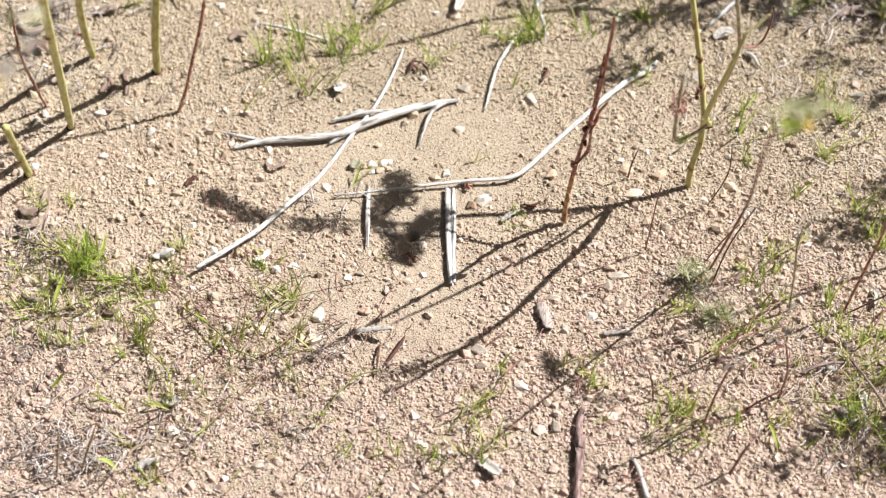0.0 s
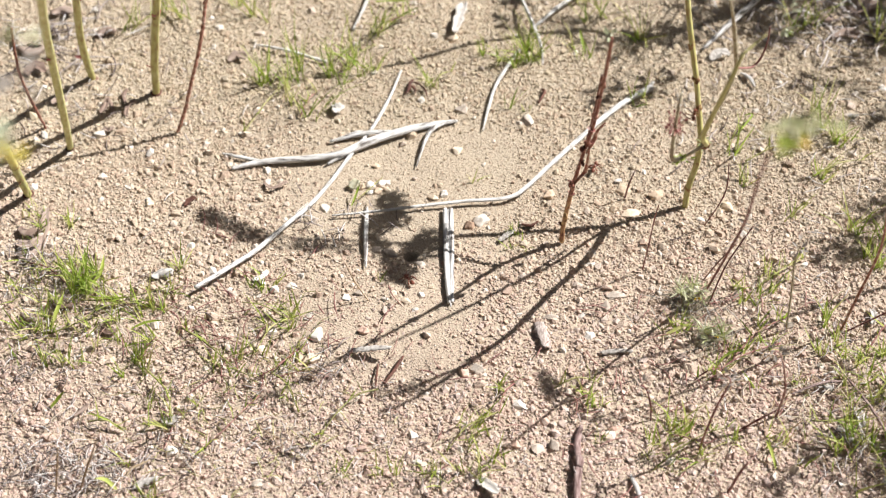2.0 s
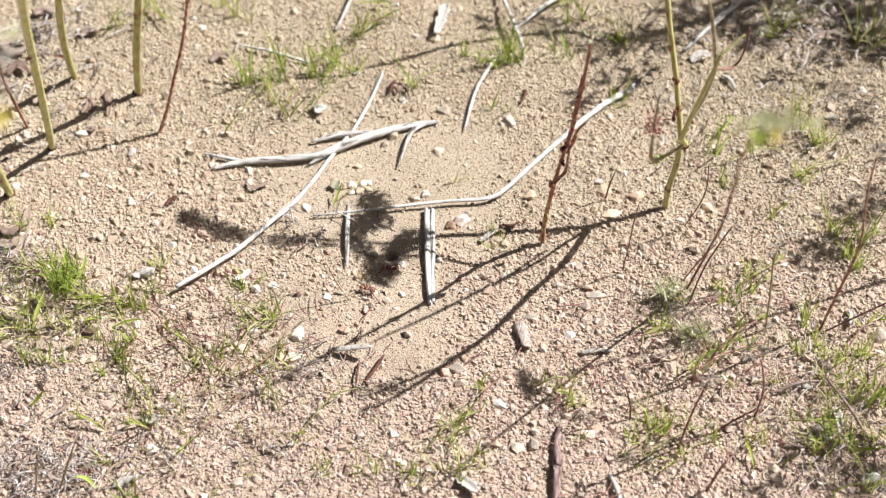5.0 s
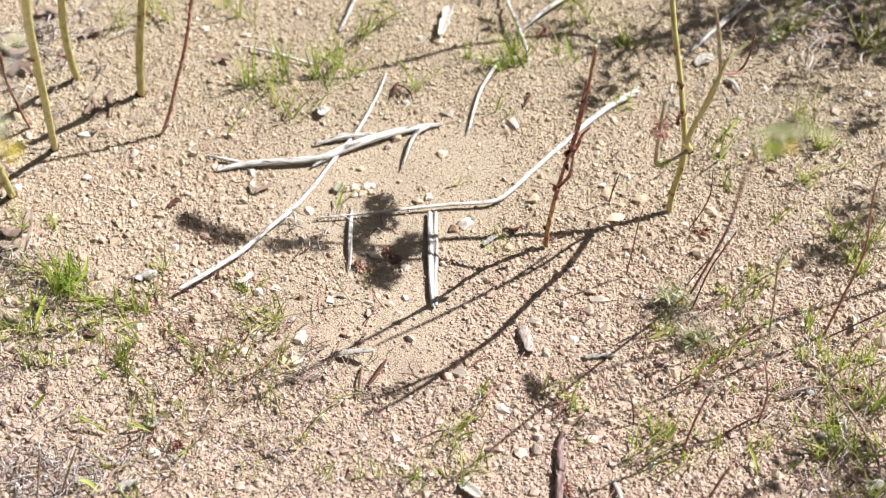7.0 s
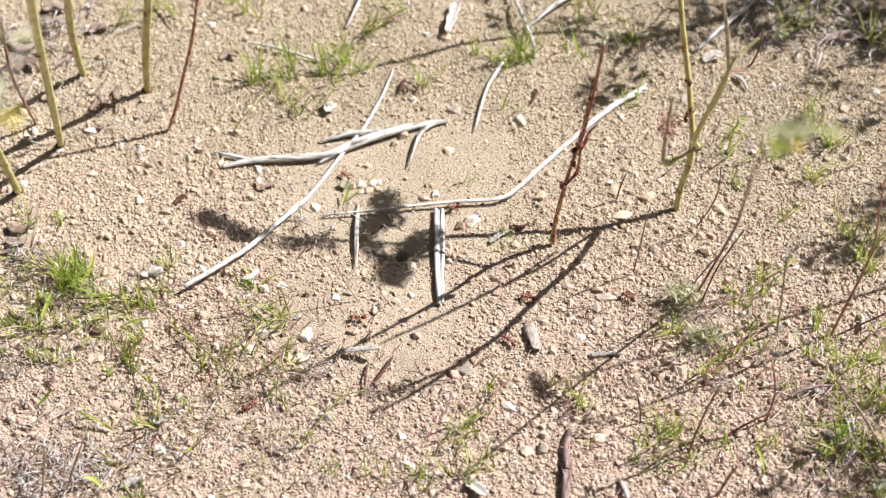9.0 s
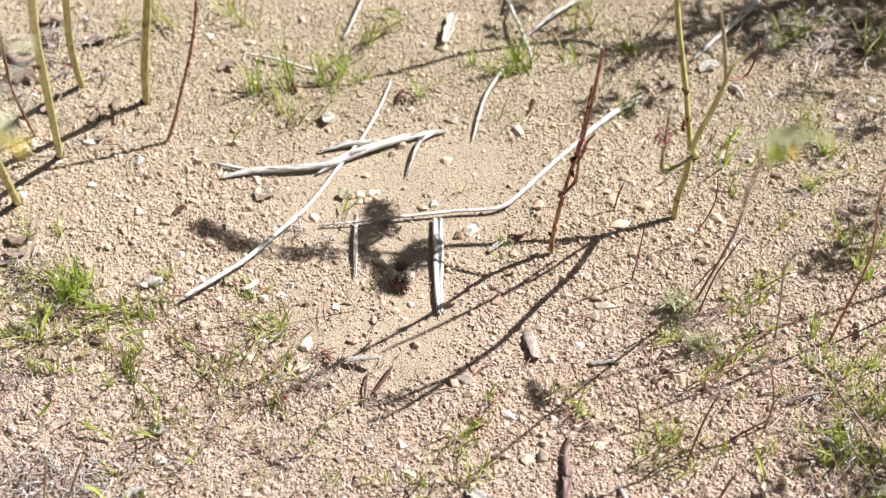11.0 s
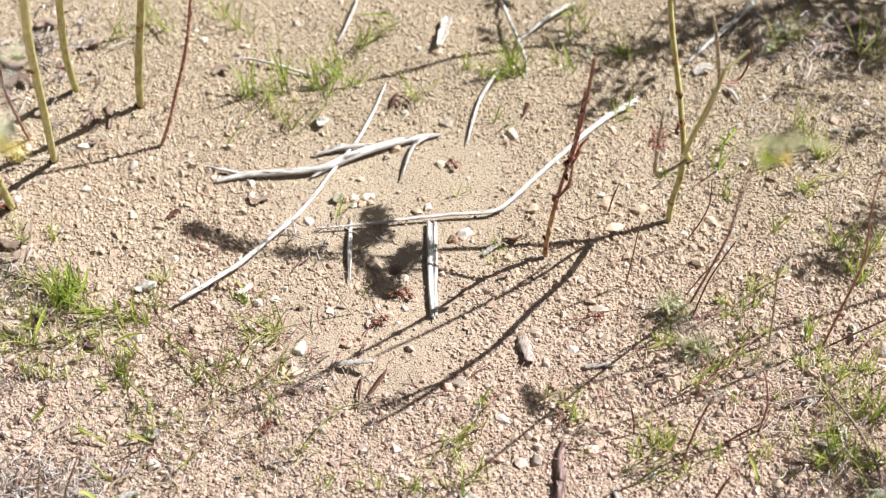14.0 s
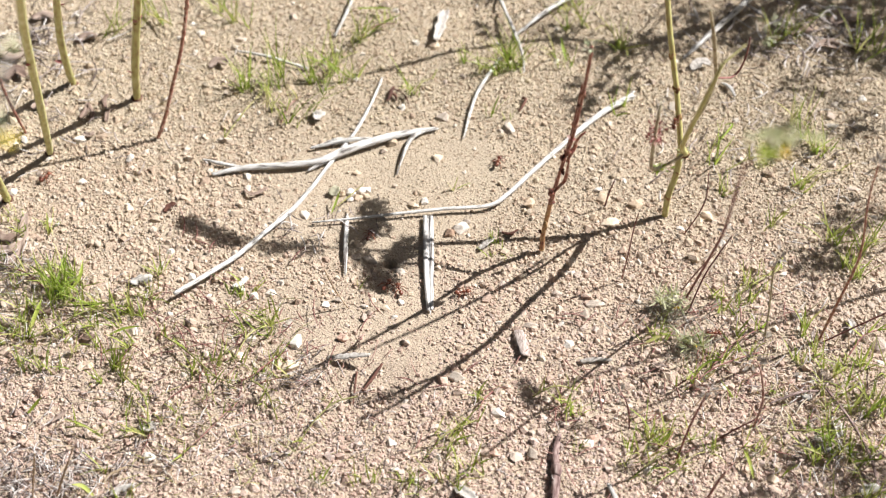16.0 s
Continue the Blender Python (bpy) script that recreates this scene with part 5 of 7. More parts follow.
thin([(0.0877, 0.0333, 0), (0.0889, 0.0333, 0.0098), (0.0913, 0.0333, 0.0203)], [0.0006, 0.0006, 0.0003], "short thin brown stalk on gravel")
thin([(0.1861, -0.0568, 0), (0.1884, -0.06, 0.0311), (0.1905, -0.0627, 0.0584), (0.19, -0.0646, 0.0778), (0.1857, -0.0677, 0.1083), (0.1844, -0.0702, 0.1331)], [0.0008, 0.0009, 0.0008, 0.0006, 0.0005], "red-brown stalk with greyish fuzzy top", 26, REDSTEM, 7)
thin([(0.1594, -0.0561, 0), (0.1565, -0.0594, 0.0325), (0.1542, -0.0614, 0.053), (0.154, -0.0628, 0.0662)], [0.0006, 0.0007, 0.0006, 0.0004], "grey-brown stalk with papery seed head", 16, DRYSTEM, 8)
thin([(0.1467, -0.1088, 0), (0.1472, -0.111, 0.0219), (0.1439, -0.1129, 0.0414), (0.1399, -0.1142, 0.0545), (0.1373, -0.1145, 0.0568)], [0.0006, 0.0008, 0.0006, 0.0005], "curled brown dry stalk with fluffy tip", 14, PURPLE, 9)
thin([(0.109, -0.1268, 0), (0.1114, -0.1299, 0.0308), (0.1138, -0.1319, 0.0501), (0.1153, -0.1328, 0.0599)], [0.0006, 0.0007, 0.0006, 0.0004], "brown dry stalk with grey seed head", 16, PURPLE, 10)
thin([(0.0886, -0.1104, 0), (0.0875, -0.1104, 0.0124), (0.0846, -0.1104, 0.0241), (0.0818, -0.1104, 0.0275)], [0.0005, 0.0006, 0.0005, 0.0004], "small hooked dry stalk with grey tip", 8, PURPLE, 11)
thin([(0.1863, -0.059, 0), (0.2004, -0.059, 0.0122), (0.2142, -0.059, 0.0236)], [0.0006, 0.0006, 0.0006], "low trailing brown stalk on the gravel")
thin([(0.127, -0.1174, 0), (0.136, -0.1174, 0.0103), (0.1439, -0.1174, 0.0177)], [0.0008, 0.0007, 0.0004], "low leaning dark stalk on the gravel")
thin([(0.1193, -0.1503, 0), (0.1224, -0.1503, 0.0145), (0.1252, -0.1503, 0.0251)], [0.0009, 0.0008, 0.0004], "short dark leaning stalk")
thin([(-0.1715, -0.1485, 0), (-0.1642, -0.1485, 0.0207), (-0.1568, -0.1485, 0.0401)], [0.0007, 0.0007, 0.0004], "thin straw-coloured upright stalk", 0, STRAW)
thin([(-0.1818, -0.1503, 0), (-0.1776, -0.1503, 0.019), (-0.1733, -0.1503, 0.0385)], [0.0006, 0.0006, 0.0004], "thin straw-coloured upright stalk", 0, STRAW)
thin([(-0.0447, -0.0374, 0), (-0.0509, -0.0374, 0.0151), (-0.0551, -0.0374, 0.0297)], [0.0004, 0.0004, 0.0003], "thin tan straw on the soil", 0, STRAW)


def fluff_ball(x, y, size, seed, label):
    root = plant("dried_flower", (x, y, low(x, y)), label, "dried flower", "dried flowers")
    rng = random.Random(seed)
    bm = bmesh.new()
    for k in range(190):
        q = Vector((rng.gauss(0, 0.34), rng.gauss(0, 0.30), abs(rng.gauss(0.06, 0.12)))) * size
        d = Vector((rng.gauss(0, 1), rng.gauss(0, 1), rng.gauss(0.2, 0.7))).normalized() * size * rng.uniform(0.2, 0.5)
        side = Vector((rng.gauss(0, 1), rng.gauss(0, 1), rng.gauss(0, 1))) * size * 0.08
        tube(bm, [q, q + d * 0.5 + side, q + d], [0.00016, 0.00013, 0.00006], 3, 2, 0, 1, rng)
    part("tuft", bm, BRISTLE, root, "pale hairy bristles")
    bm = bmesh.new()
    for k in range(48):
        leaf(bm, (rng.uniform(-1, 1) * size * 0.45, rng.uniform(-1, 1) * size * 0.35, size * rng.uniform(0.2, 0.5)), (rng.uniform(-1, 1), rng.uniform(-1, 1), 0.6), size * rng.uniform(0.3, 0.6), size * 0.07, 0.3, rng)
    part("foliage", bm, PALELEAF, root, "pale yellow-green woolly leaves")
    bm = bmesh.new()
    for k in range(3):
        leaf(bm, (rng.uniform(-0.2, 0.2) * size, -size * 0.2, size * 0.35), (rng.uniform(-1, 1), -0.6, 0.6), size * 0.16, size * 0.09, 0.2, rng)
    part("blossom", bm, PETAL, root, "withered yellow petals")
    return root


fluff_ball(0.1146, -0.0374, 0.0155, 3, "hairy grey-green dried flower lying on gravel")
fluff_ball(0.122, -0.0618, 0.014, 4, "hairy grey-green dried flower among weeds")


# bushes beside the place, which throw the shade at its edges
def bush(base, clumps, label, seed, leaf_size=0.016, count=60, size=0.03, shift=0.003):
    root = plant("bush", base, label, "bush", "bushes")
    for k, q in enumerate(clumps):
        mid = Vector(base).lerp(Vector(q), 0.5) + Vector((0, 0, 0.02))
        stem(root, "branch", [base, mid, q], [0.0010, 0.0006, 0.0004], BARK)
        c = crown(root, "leaf_clump", q, count, (size, size, size * 0.8), leaf_size, BUSHLEAF, seed + k)
        if k % 2 == 0:
            SWAYING.append((c, 2.0, seed + k * 0.1, shift))
    return root


bush((0.62, 0.42, 0), [(0.4205, 0.2743, 0.26), (0.4473, 0.2733, 0.26), (0.46, 0.2786, 0.26), (0.4739, 0.2712, 0.26), (0.4867, 0.2764, 0.26), (0.4909, 0.2597, 0.26), (0.4779, 0.2433, 0.26), (0.4684, 0.2494, 0.26), (0.4821, 0.2303, 0.26), (0.4186, 0.2433, 0.26), (0.4152, 0.2571, 0.26), (0.4901, 0.2418, 0.26), (0.3842, 0.2659, 0.26), (0.3976, 0.2607, 0.26), (0.4109, 0.2701, 0.26)], "leafy dark green bush beside the gravel", 200, 0.009, 30, 0.012)
bush((0.60, 0.36, 0), [(0.3446, 0.2351, 0.24), (0.3343, 0.2381, 0.24), (0.3242, 0.2351, 0.24), (0.314, 0.2311, 0.24), (0.3039, 0.2281, 0.24), (0.2884, 0.2422, 0.24), (0.2804, 0.2494, 0.24), (0.3557, 0.2381, 0.24)], "small leafy bush with thin branches", 220, 0.0065, 24, 0.010)
bush((0.55, 0.10, 0), [(0.3778, 0.1865, 0.2), (0.3962, 0.178, 0.2), (0.4051, 0.2, 0.2), (0.4005, 0.1512, 0.2), (0.4117, 0.1549, 0.2), (0.3748, 0.0588, 0.2), (0.382, 0.0557, 0.2), (0.3671, 0.0522, 0.2), (0.3945, 0.0833, 0.2), (0.3867, 0.0793, 0.2), (0.405, 0.0968, 0.2), (0.4079, 0.0886, 0.2)], "small leafy bush beside the gravel", 240, 0.006, 24, 0.0075, 0.005)
bush((0.52, -0.14, 0), [(0.3339, -0.075, 0.2), (0.3485, -0.0608, 0.2), (0.3216, -0.0862, 0.2), (0.3825, -0.0351, 0.2), (0.3685, -0.0877, 0.2), (0.3615, -0.0748, 0.2), (0.373, -0.0677, 0.2), (0.3523, -0.0838, 0.2), (0.376, -0.0793, 0.2)], "low leafy bush at the edge of the gravel", 260, 0.007, 11, 0.0095)
bush((0.34, 0.46, 0), [(0.266, 0.1805, 0.2), (0.2527, 0.1711, 0.2), (0.2826, 0.1876, 0.2), (0.21, 0.2371, 0.2), (0.2073, 0.2687, 0.2)], "thin-branched weed beyond the clearing", 280, 0.007, 26, 0.0085, 0.008)
# unseen bare branch above the soil, added for the shadow band it casts
bough = plant("shadow_branch", (0.5, 0.38, 0.0), "long bare thin branch, unseen, added to cast a shadow band on the soil", "branch")
stem(bough, "branch", [bough.location] + [(0.3067, 0.2304, 0.17), (0.2229, 0.2217, 0.17), (0.173, 0.2126, 0.17), (0.124, 0.1937, 0.17), (0.1047, 0.1889, 0.17)], [0.003, 0.0016, 0.0015, 0.0014, 0.0012, 0.0008], BARK)
thin([(0.1142, -0.015, 0), (0.115, -0.015, -0.0154), (0.1145, -0.015, -0.0323), (0.1123, -0.015, -0.0511)][::-1], [0.0004, 0.0005, 0.0004], "pale bleached grass straw on the gravel", 0, STRAW)
thin([(0.1016, -0.0447, 0), (0.1056, -0.0447, -0.0066), (0.108, -0.0447, -0.0133)], [0.0004, 0.0005, 0.0003], "short pale bleached straw on the gravel", 0, STRAW)


# a leaf close below the lens, which the wind lifts into view now and then
NEAR_LEAF = [(0, 0.0412, -0.3538, 0.29), (0.2, 0.0434, -0.3502, 0.29), (0.4, 0.0462, -0.3456, 0.29), (0.6, 0.047, -0.3514, 0.29), (0.9, 0.042, -0.3575, 0.29), (1.6, 0.0368, -0.3591, 0.29), (2.3, 0.0337, -0.3543, 0.29), (2.5, 0.0363, -0.3482, 0.29), (2.6, 0.0374, -0.3457, 0.29), (2.7, 0.0405, -0.3496, 0.29), (2.8, 0.0475, -0.3492, 0.29), (3, 0.0558, -0.3397, 0.29), (3.2, 0.0585, -0.3505, 0.29), (3.4, 0.0633, -0.3499, 0.29), (3.6, 0.0677, -0.3441, 0.29), (3.8, 0.0661, -0.3518, 0.29), (4.2, 0.0586, -0.3563, 0.29), (6.3, 0.0491, -0.3562, 0.29), (9, 0.0455, -0.3542, 0.29), (12, 0.0483, -0.3542, 0.29), (16, 0.0493, -0.3537, 0.29)]
weed = plant("broadleaf_weed", (NEAR_LEAF[0][1] + 0.06, -0.36, 0), "broad-leaved pale green weed close below the lens", "plant")
near = Vector(NEAR_LEAF[0][1:]) - weed.location
stem(weed, "stalk", [weed.location, weed.location + near * 0.5 + Vector((0.02, -0.02, 0)), weed.location + near - Vector((0, 0.012, 0.012))], [0.002, 0.0016, 0.001], GREENSTEM)
bm = bmesh.new()
prev = None
for i in range(9):
    f = i / 8
    w = 0.0086 * math.sin(math.pi * (0.08 + 0.88 * f)) ** 0.6
    y = 0.024 * (f - 0.5)
    row = [bm.verts.new((w * s, y + 0.0012 * math.sin(9 * s + i), 0.0016 * s * s - 0.005 * f)) for s in (-1, -0.5, 0, 0.5, 1)]
    if prev:
        for k in range(4):
            bm.faces.new((prev[k], prev[k + 1], row[k + 1], row[k]))
    prev = row
bm.normal_update()
bmesh.ops.solidify(bm, geom=bm.faces[:], thickness=0.0004)
near_leaf = part("leaf_blade", bm, PALELEAF, weed, "pale yellow-green leaf blade")
near_leaf.location = near


def move_near_leaf():
    """The leaf sways on its stalk; the rows are in the weed's space."""
    rows = []
    for k, (t, x, y, z) in enumerate(NEAR_LEAF):
        rows.append((t, Matrix.Translation(Vector((x, y, z)) - weed.location) @ pose(0, 0, 0, 6 * math.sin(1.7 * k), 8 * math.sin(2.3 * k), 5 * math.sin(k))))
    walk(near_leaf, rows)



# ---- grass ----
def blade_mesh(rng, length, width, lean, bend):
    bm = bmesh.new()
    prev = None
    for i in range(6):
        t = i / 5
        w = width * (1 - t ** 2.2) * 0.5 + 0.00003
        q = Vector((0, lean * length * t + bend * length * t * t, length * (t - 0.35 * abs(bend) * t * t)))
        row = [bm.verts.new(q + Vector((-w, 0, 0))), bm.verts.new(q + Vector((0, w * 0.6, 0))), bm.verts.new(q + Vector((w, 0, 0)))]
        if prev:
            bm.faces.new((prev[0], prev[1], row[1], row[0]))
            bm.faces.new((prev[1], prev[2], row[2], row[1]))
        prev = row
    me = bpy.data.meshes.new("blade")
    bm.to_mesh(me)
    bm.free()
    return finish("blade", me, GRASS)


rng_g = random.Random(77)
BLADES = [blade_mesh(rng_g, 1.0, rng_g.uniform(0.03, 0.055), rng_g.uniform(0.0, 0.5), rng_g.uniform(0.0, 0.6)) for k in range(24)]


def tuft(x, y, count, height, spread, seed, lean=None, label="small tuft of fresh green grass blades"):
    """A tuft; each blade is a part. lean: the compass way, in degrees, to which most blades lie."""
    rng = random.Random(seed)
    height *= 1.45 if y > 0.06 else 1.0
    count = int(count * (1.5 if x < -0.14 else 1.9))
    root = empty("grass_tuft", (x, y, high(x, y) - 0.0006))
    bunches = [(rng.gauss(0, spread * 0.8), rng.gauss(0, spread * 0.8)) for k in range(2 + count // 9)]
    for i in range(count):
        ob = new("blade", rng.choice(BLADES))
        ob.parent = root
        a = rng.uniform(0, 360) if lean is None else rng.gauss(lean, 40)
        k = height * rng.uniform(0.3, 0.95)
        bunch = rng.choice(bunches)
        bx, by = bunch[0] + rng.gauss(0, 0.0013), bunch[1] + rng.gauss(0, 0.0013)
        ob.location = (bx, by, high(x + bx, y + by) - high(x, y))
        ob.rotation_euler = (radians(rng.gauss(0, 12)), radians(rng.gauss(0, 12)), radians(a))
        wide = 0.0175 / max(k, 0.009) * rng.uniform(0.7, 1.3)
        ob.scale = (k * wide, k, k)
    return tagged(root, label, "grass", "grass tufts")


tuft(-0.1874, -0.0282, 48, 0.026, 0.006, 1, None, "dense bright green grass tuft among gravel")
tuft(-0.1999, -0.0112, 16, 0.022, 0.008, 2)
tuft(-0.202, -0.0447, 15, 0.020, 0.009, 3)
tuft(-0.2126, -0.0554, 18, 0.022, 0.008, 4)
tuft(-0.1512, -0.0282, 18, 0.018, 0.008, 5)
tuft(-0.1595, -0.0392, 14, 0.022, 0.007, 6, 80)
tuft(-0.1409, -0.015, 10, 0.020, 0.002, 7)
tuft(-0.2046, -0.0763, 14, 0.020, 0.010, 8)
tuft(-0.1842, -0.0763, 12, 0.020, 0.008, 9)
tuft(-0.1535, -0.0729, 18, 0.022, 0.006, 10, 300)
tuft(-0.172, -0.059, 14, 0.018, 0.010, 11)
tuft(-0.0974, -0.0282, 12, 0.016, 0.005, 12)
tuft(-0.0817, -0.0501, 14, 0.020, 0.003, 13)
tuft(-0.089, -0.0447, 8, 0.020, 0.005, 14)
tuft(-0.1178, -0.0763, 10, 0.018, 0.010, 15)
tuft(-0.0985, -0.0797, 8, 0.018, 0.012, 16, 300)
tuft(-0.0855, -0.0729, 8, 0.022, 0.006, 17, 290)
tuft(-0.127, -0.1127, 12, 0.022, 0.010, 18)
tuft(-0.1392, -0.0997, 8, 0.020, 0.010, 19)
tuft(-0.1514, -0.1437, 16, 0.022, 0.010, 20)
tuft(-0.0788, -0.0898, 6, 0.018, 0.008, 21)
tuft(-0.0572, -0.1407, 6, 0.018, 0.010, 22)
tuft(-0.1071, 0.1256, 14, 0.026, 0.007, 23)
tuft(-0.0972, 0.1208, 12, 0.028, 0.006, 24)
tuft(-0.0862, 0.0999, 10, 0.022, 0.006, 25, 290)
tuft(-0.0724, 0.1352, 14, 0.024, 0.010, 26)
tuft(-0.0592, 0.1304, 14, 0.024, 0.008, 27)
tuft(-0.0476, 0.1649, 10, 0.028, 0.006, 28, 270)
tuft(-0.1154, 0.1855, 12, 0.030, 0.008, 29)
tuft(-0.1903, 0.17, 10, 0.030, 0.008, 30, 300)
tuft(-0.1651, 0.1803, 8, 0.030, 0.008, 31, 60)
tuft(-0.014, 0.1185, 5, 0.022, 0.003, 32)
tuft(0.0394, 0.145, 16, 0.024, 0.007, 33)
tuft(0.0199, 0.1474, 8, 0.018, 0.005, 34)
tuft(0.0479, 0.1549, 12, 0.022, 0.006, 35)
tuft(0.0704, 0.1474, 6, 0.022, 0.003, 36)
tuft(0.0859, 0.1855, 8, 0.026, 0.008, 37)
tuft(0.1077, 0.1649, 10, 0.022, 0.006, 38)
tuft(0.1031, 0.1068, 6, 0.014, 0.004, 39)
tuft(0.0349, 0.0999, 5, 0.012, 0.004, 40)
tuft(0.1982, 0.1624, 8, 0.028, 0.004, 41)
tuft(0.2092, 0.17, 6, 0.022, 0.004, 42)
tuft(0.2479, 0.1549, 10, 0.034, 0.006, 43)
tuft(0.1993, 0.0953, 8, 0.022, 0.004, 44)
tuft(0.2047, 0.0707, 16, 0.022, 0.010, 45)
tuft(0.1488, 0.0663, 4, 0.026, 0.002, 46, 330)
tuft(0.1975, 0.045, 8, 0.020, 0.006, 47, 300)
tuft(0.1508, 0.045, 6, 0.018, 0.004, 48)
tuft(0.1711, 0.0182, 7, 0.018, 0.004, 49, 320)
tuft(0.2062, 0.0083, 8, 0.034, 0.003, 50)
tuft(0.2064, -0.015, 18, 0.024, 0.006, 51)
tuft(0.2178, 0.0083, 12, 0.024, 0.008, 52)
tuft(0.1484, -0.0319, 22, 0.016, 0.007, 53)
tuft(0.1596, -0.0226, 10, 0.018, 0.005, 54)
tuft(0.1766, -0.0501, 7, 0.022, 0.003, 55, 320)
tuft(0.1785, -0.0729, 14, 0.016, 0.006, 56)
tuft(0.1036, -0.059, 8, 0.018, 0.005, 57, 330)
tuft(0.1323, -0.0729, 10, 0.024, 0.006, 58, 300)
tuft(0.1443, -0.0642, 8, 0.020, 0.005, 59, 300)
tuft(0.1001, -0.1253, 20, 0.020, 0.008, 60)
tuft(0.0918, -0.1315, 10, 0.018, 0.008, 61)
tuft(0.1199, -0.1222, 12, 0.018, 0.010, 62)
tuft(0.0984, -0.1158, 8, 0.022, 0.004, 63)
tuft(0.204, -0.0898, 26, 0.026, 0.010, 64, None, "bright green grass tuft at the gravel's edge")
tuft(0.1907, -0.0964, 8, 0.020, 0.008, 65)
tuft(0.1805, -0.1253, 18, 0.024, 0.009, 66)
tuft(0.1675, -0.1253, 7, 0.022, 0.009, 67)
tuft(0.1923, -0.1315, 8, 0.022, 0.010, 68)
tuft(0.1558, -0.1346, 5, 0.018, 0.009, 69)
tuft(0.1446, -0.1222, 10, 0.014, 0.006, 70)
tuft(0.1834, -0.0763, 10, 0.016, 0.008, 71)
tuft(0.0042, -0.1127, 5, 0.022, 0.004, 72, 300)
tuft(0.0081, -0.1222, 7, 0.020, 0.006, 73, 310)
tuft(0.017, -0.1315, 5, 0.018, 0.008, 74)
tuft(-0.0061, -0.1407, 7, 0.022, 0.006, 75)
tuft(0.0118, -0.1407, 6, 0.018, 0.008, 76)
tuft(0.0182, -0.0931, 6, 0.014, 0.002, 77)
tuft(0.06, -0.0997, 12, 0.022, 0.005, 78)
tuft(0.064, -0.1222, 6, 0.012, 0.004, 79)
tuft(0.0297, 0.0043, 16, 0.011, 0.003, 80, None, "tiny green sprout on bare sand")
tuft(-0.0536, 0.0317, 3, 0.010, 0.002, 81, 300, "small green sprout beside white pebbles")
tuft(0.0084, 0.045, 3, 0.012, 0.001, 82)
tuft(0.1512, -0.0931, 8, 0.014, 0.008, 83)
tuft(-0.0368, -0.1407, 8, 0.018, 0.010, 84)
tuft(0.0727, 0.1907, 8, 0.020, 0.008, 85)
tuft(-0.2187, 0.0162, 10, 0.016, 0.008, 86)
tuft(-0.041, -0.0226, 3, 0.010, 0.001, 87)
tuft(-0.2213, -0.0016, 7, 0.018, 0.006, 100)
tuft(-0.2073, -0.012, 8, 0.02, 0.006, 101)
tuft(-0.2164, -0.0308, 8, 0.02, 0.006, 102)
tuft(-0.2053, -0.0454, 8, 0.02, 0.007, 103)
tuft(-0.1898, -0.0512, 7, 0.018, 0.006, 104)
tuft(-0.174, -0.0454, 7, 0.016, 0.007, 105)
tuft(-0.2127, -0.059, 8, 0.02, 0.007, 106)
tuft(-0.2236, 0.0235, 6, 0.016, 0.006, 107)
tuft(-0.2058, 0.0182, 9, 0.014, 0.005, 108)
tuft(-0.2099, -0.0245, 9, 0.02, 0.007, 109)
tuft(-0.198, -0.0392, 7, 0.018, 0.005, 110)
tuft(-0.1638, -0.0392, 8, 0.012, 0.008, 111)
tuft(-0.1542, -0.0374, 6, 0.012, 0.006, 112)
tuft(-0.1854, -0.0263, 14, 0.024, 0.004, 113)
tuft(0.2058, -0.0729, 8, 0.02, 0.006, 114)
tuft(0.194, -0.078, 6, 0.018, 0.005, 115)
tuft(0.2033, -0.0931, 8, 0.02, 0.006, 116)
tuft(0.1838, -0.066, 5, 0.016, 0.004, 117)
tuft(0.1836, -0.1222, 8, 0.02, 0.005, 118)
tuft(0.194, -0.1222, 7, 0.02, 0.006, 119)
tuft(0.174, -0.0931, 5, 0.012, 0.005, 120)
tuft(0.1978, -0.1437, 7, 0.02, 0.006, 121)
tuft(0.1779, -0.1407, 5, 0.018, 0.006, 122)


def broad_blade(pts, width, label="broad bright green grass blade lying on litter"):
    """A wide folded blade along a path above the soil."""
    bm = bmesh.new()
    o = Vector((pts[0][0], pts[0][1], low(*pts[0])))
    p = [Vector((x, y, low(x, y) + 0.002 + 0.006 * i / (len(pts) - 1))) - o for i, (x, y) in enumerate(pts)]
    c, prev = curve_points(p, 5), None
    for i, q in enumerate(c):
        d = (c[min(i + 1, len(c) - 1)] - c[max(i - 1, 0)]).normalized()
        s = d.cross(Vector((0, 0, 1))).normalized() * width * 0.36 * (0.45 + 0.55 * math.sin(math.pi * i / (len(c) - 1))) * min(1, 3.2 * (1.02 - i / (len(c) - 1)))
        row = [bm.verts.new(q - s + Vector((0, 0, 0.0006))), bm.verts.new(q), bm.verts.new(q + s + Vector((0, 0, 0.0006)))]
        if prev:
            bm.faces.new((prev[0], prev[1], row[1], row[0]))
            bm.faces.new((prev[1], prev[2], row[2], row[1]))
        prev = row
    root = empty("grass_sprig", o)
    part("blade", bm, GRASS, root)
    return tagged(root, label, "grass", "broad grass blades")


broad_blade([(-0.1998, -0.0575), (-0.1976, -0.0476), (-0.195, -0.0367)], 0.0032)
broad_blade([(-0.16, -0.0561), (-0.1532, -0.0547), (-0.1443, -0.0554)], 0.0024)
broad_blade([(-0.1845, -0.0359), (-0.175, -0.0392), (-0.1635, -0.0411)], 0.0018)
broad_blade([(-0.0411, 0.169), (-0.033, 0.1751), (-0.0227, 0.1793)], 0.0024)
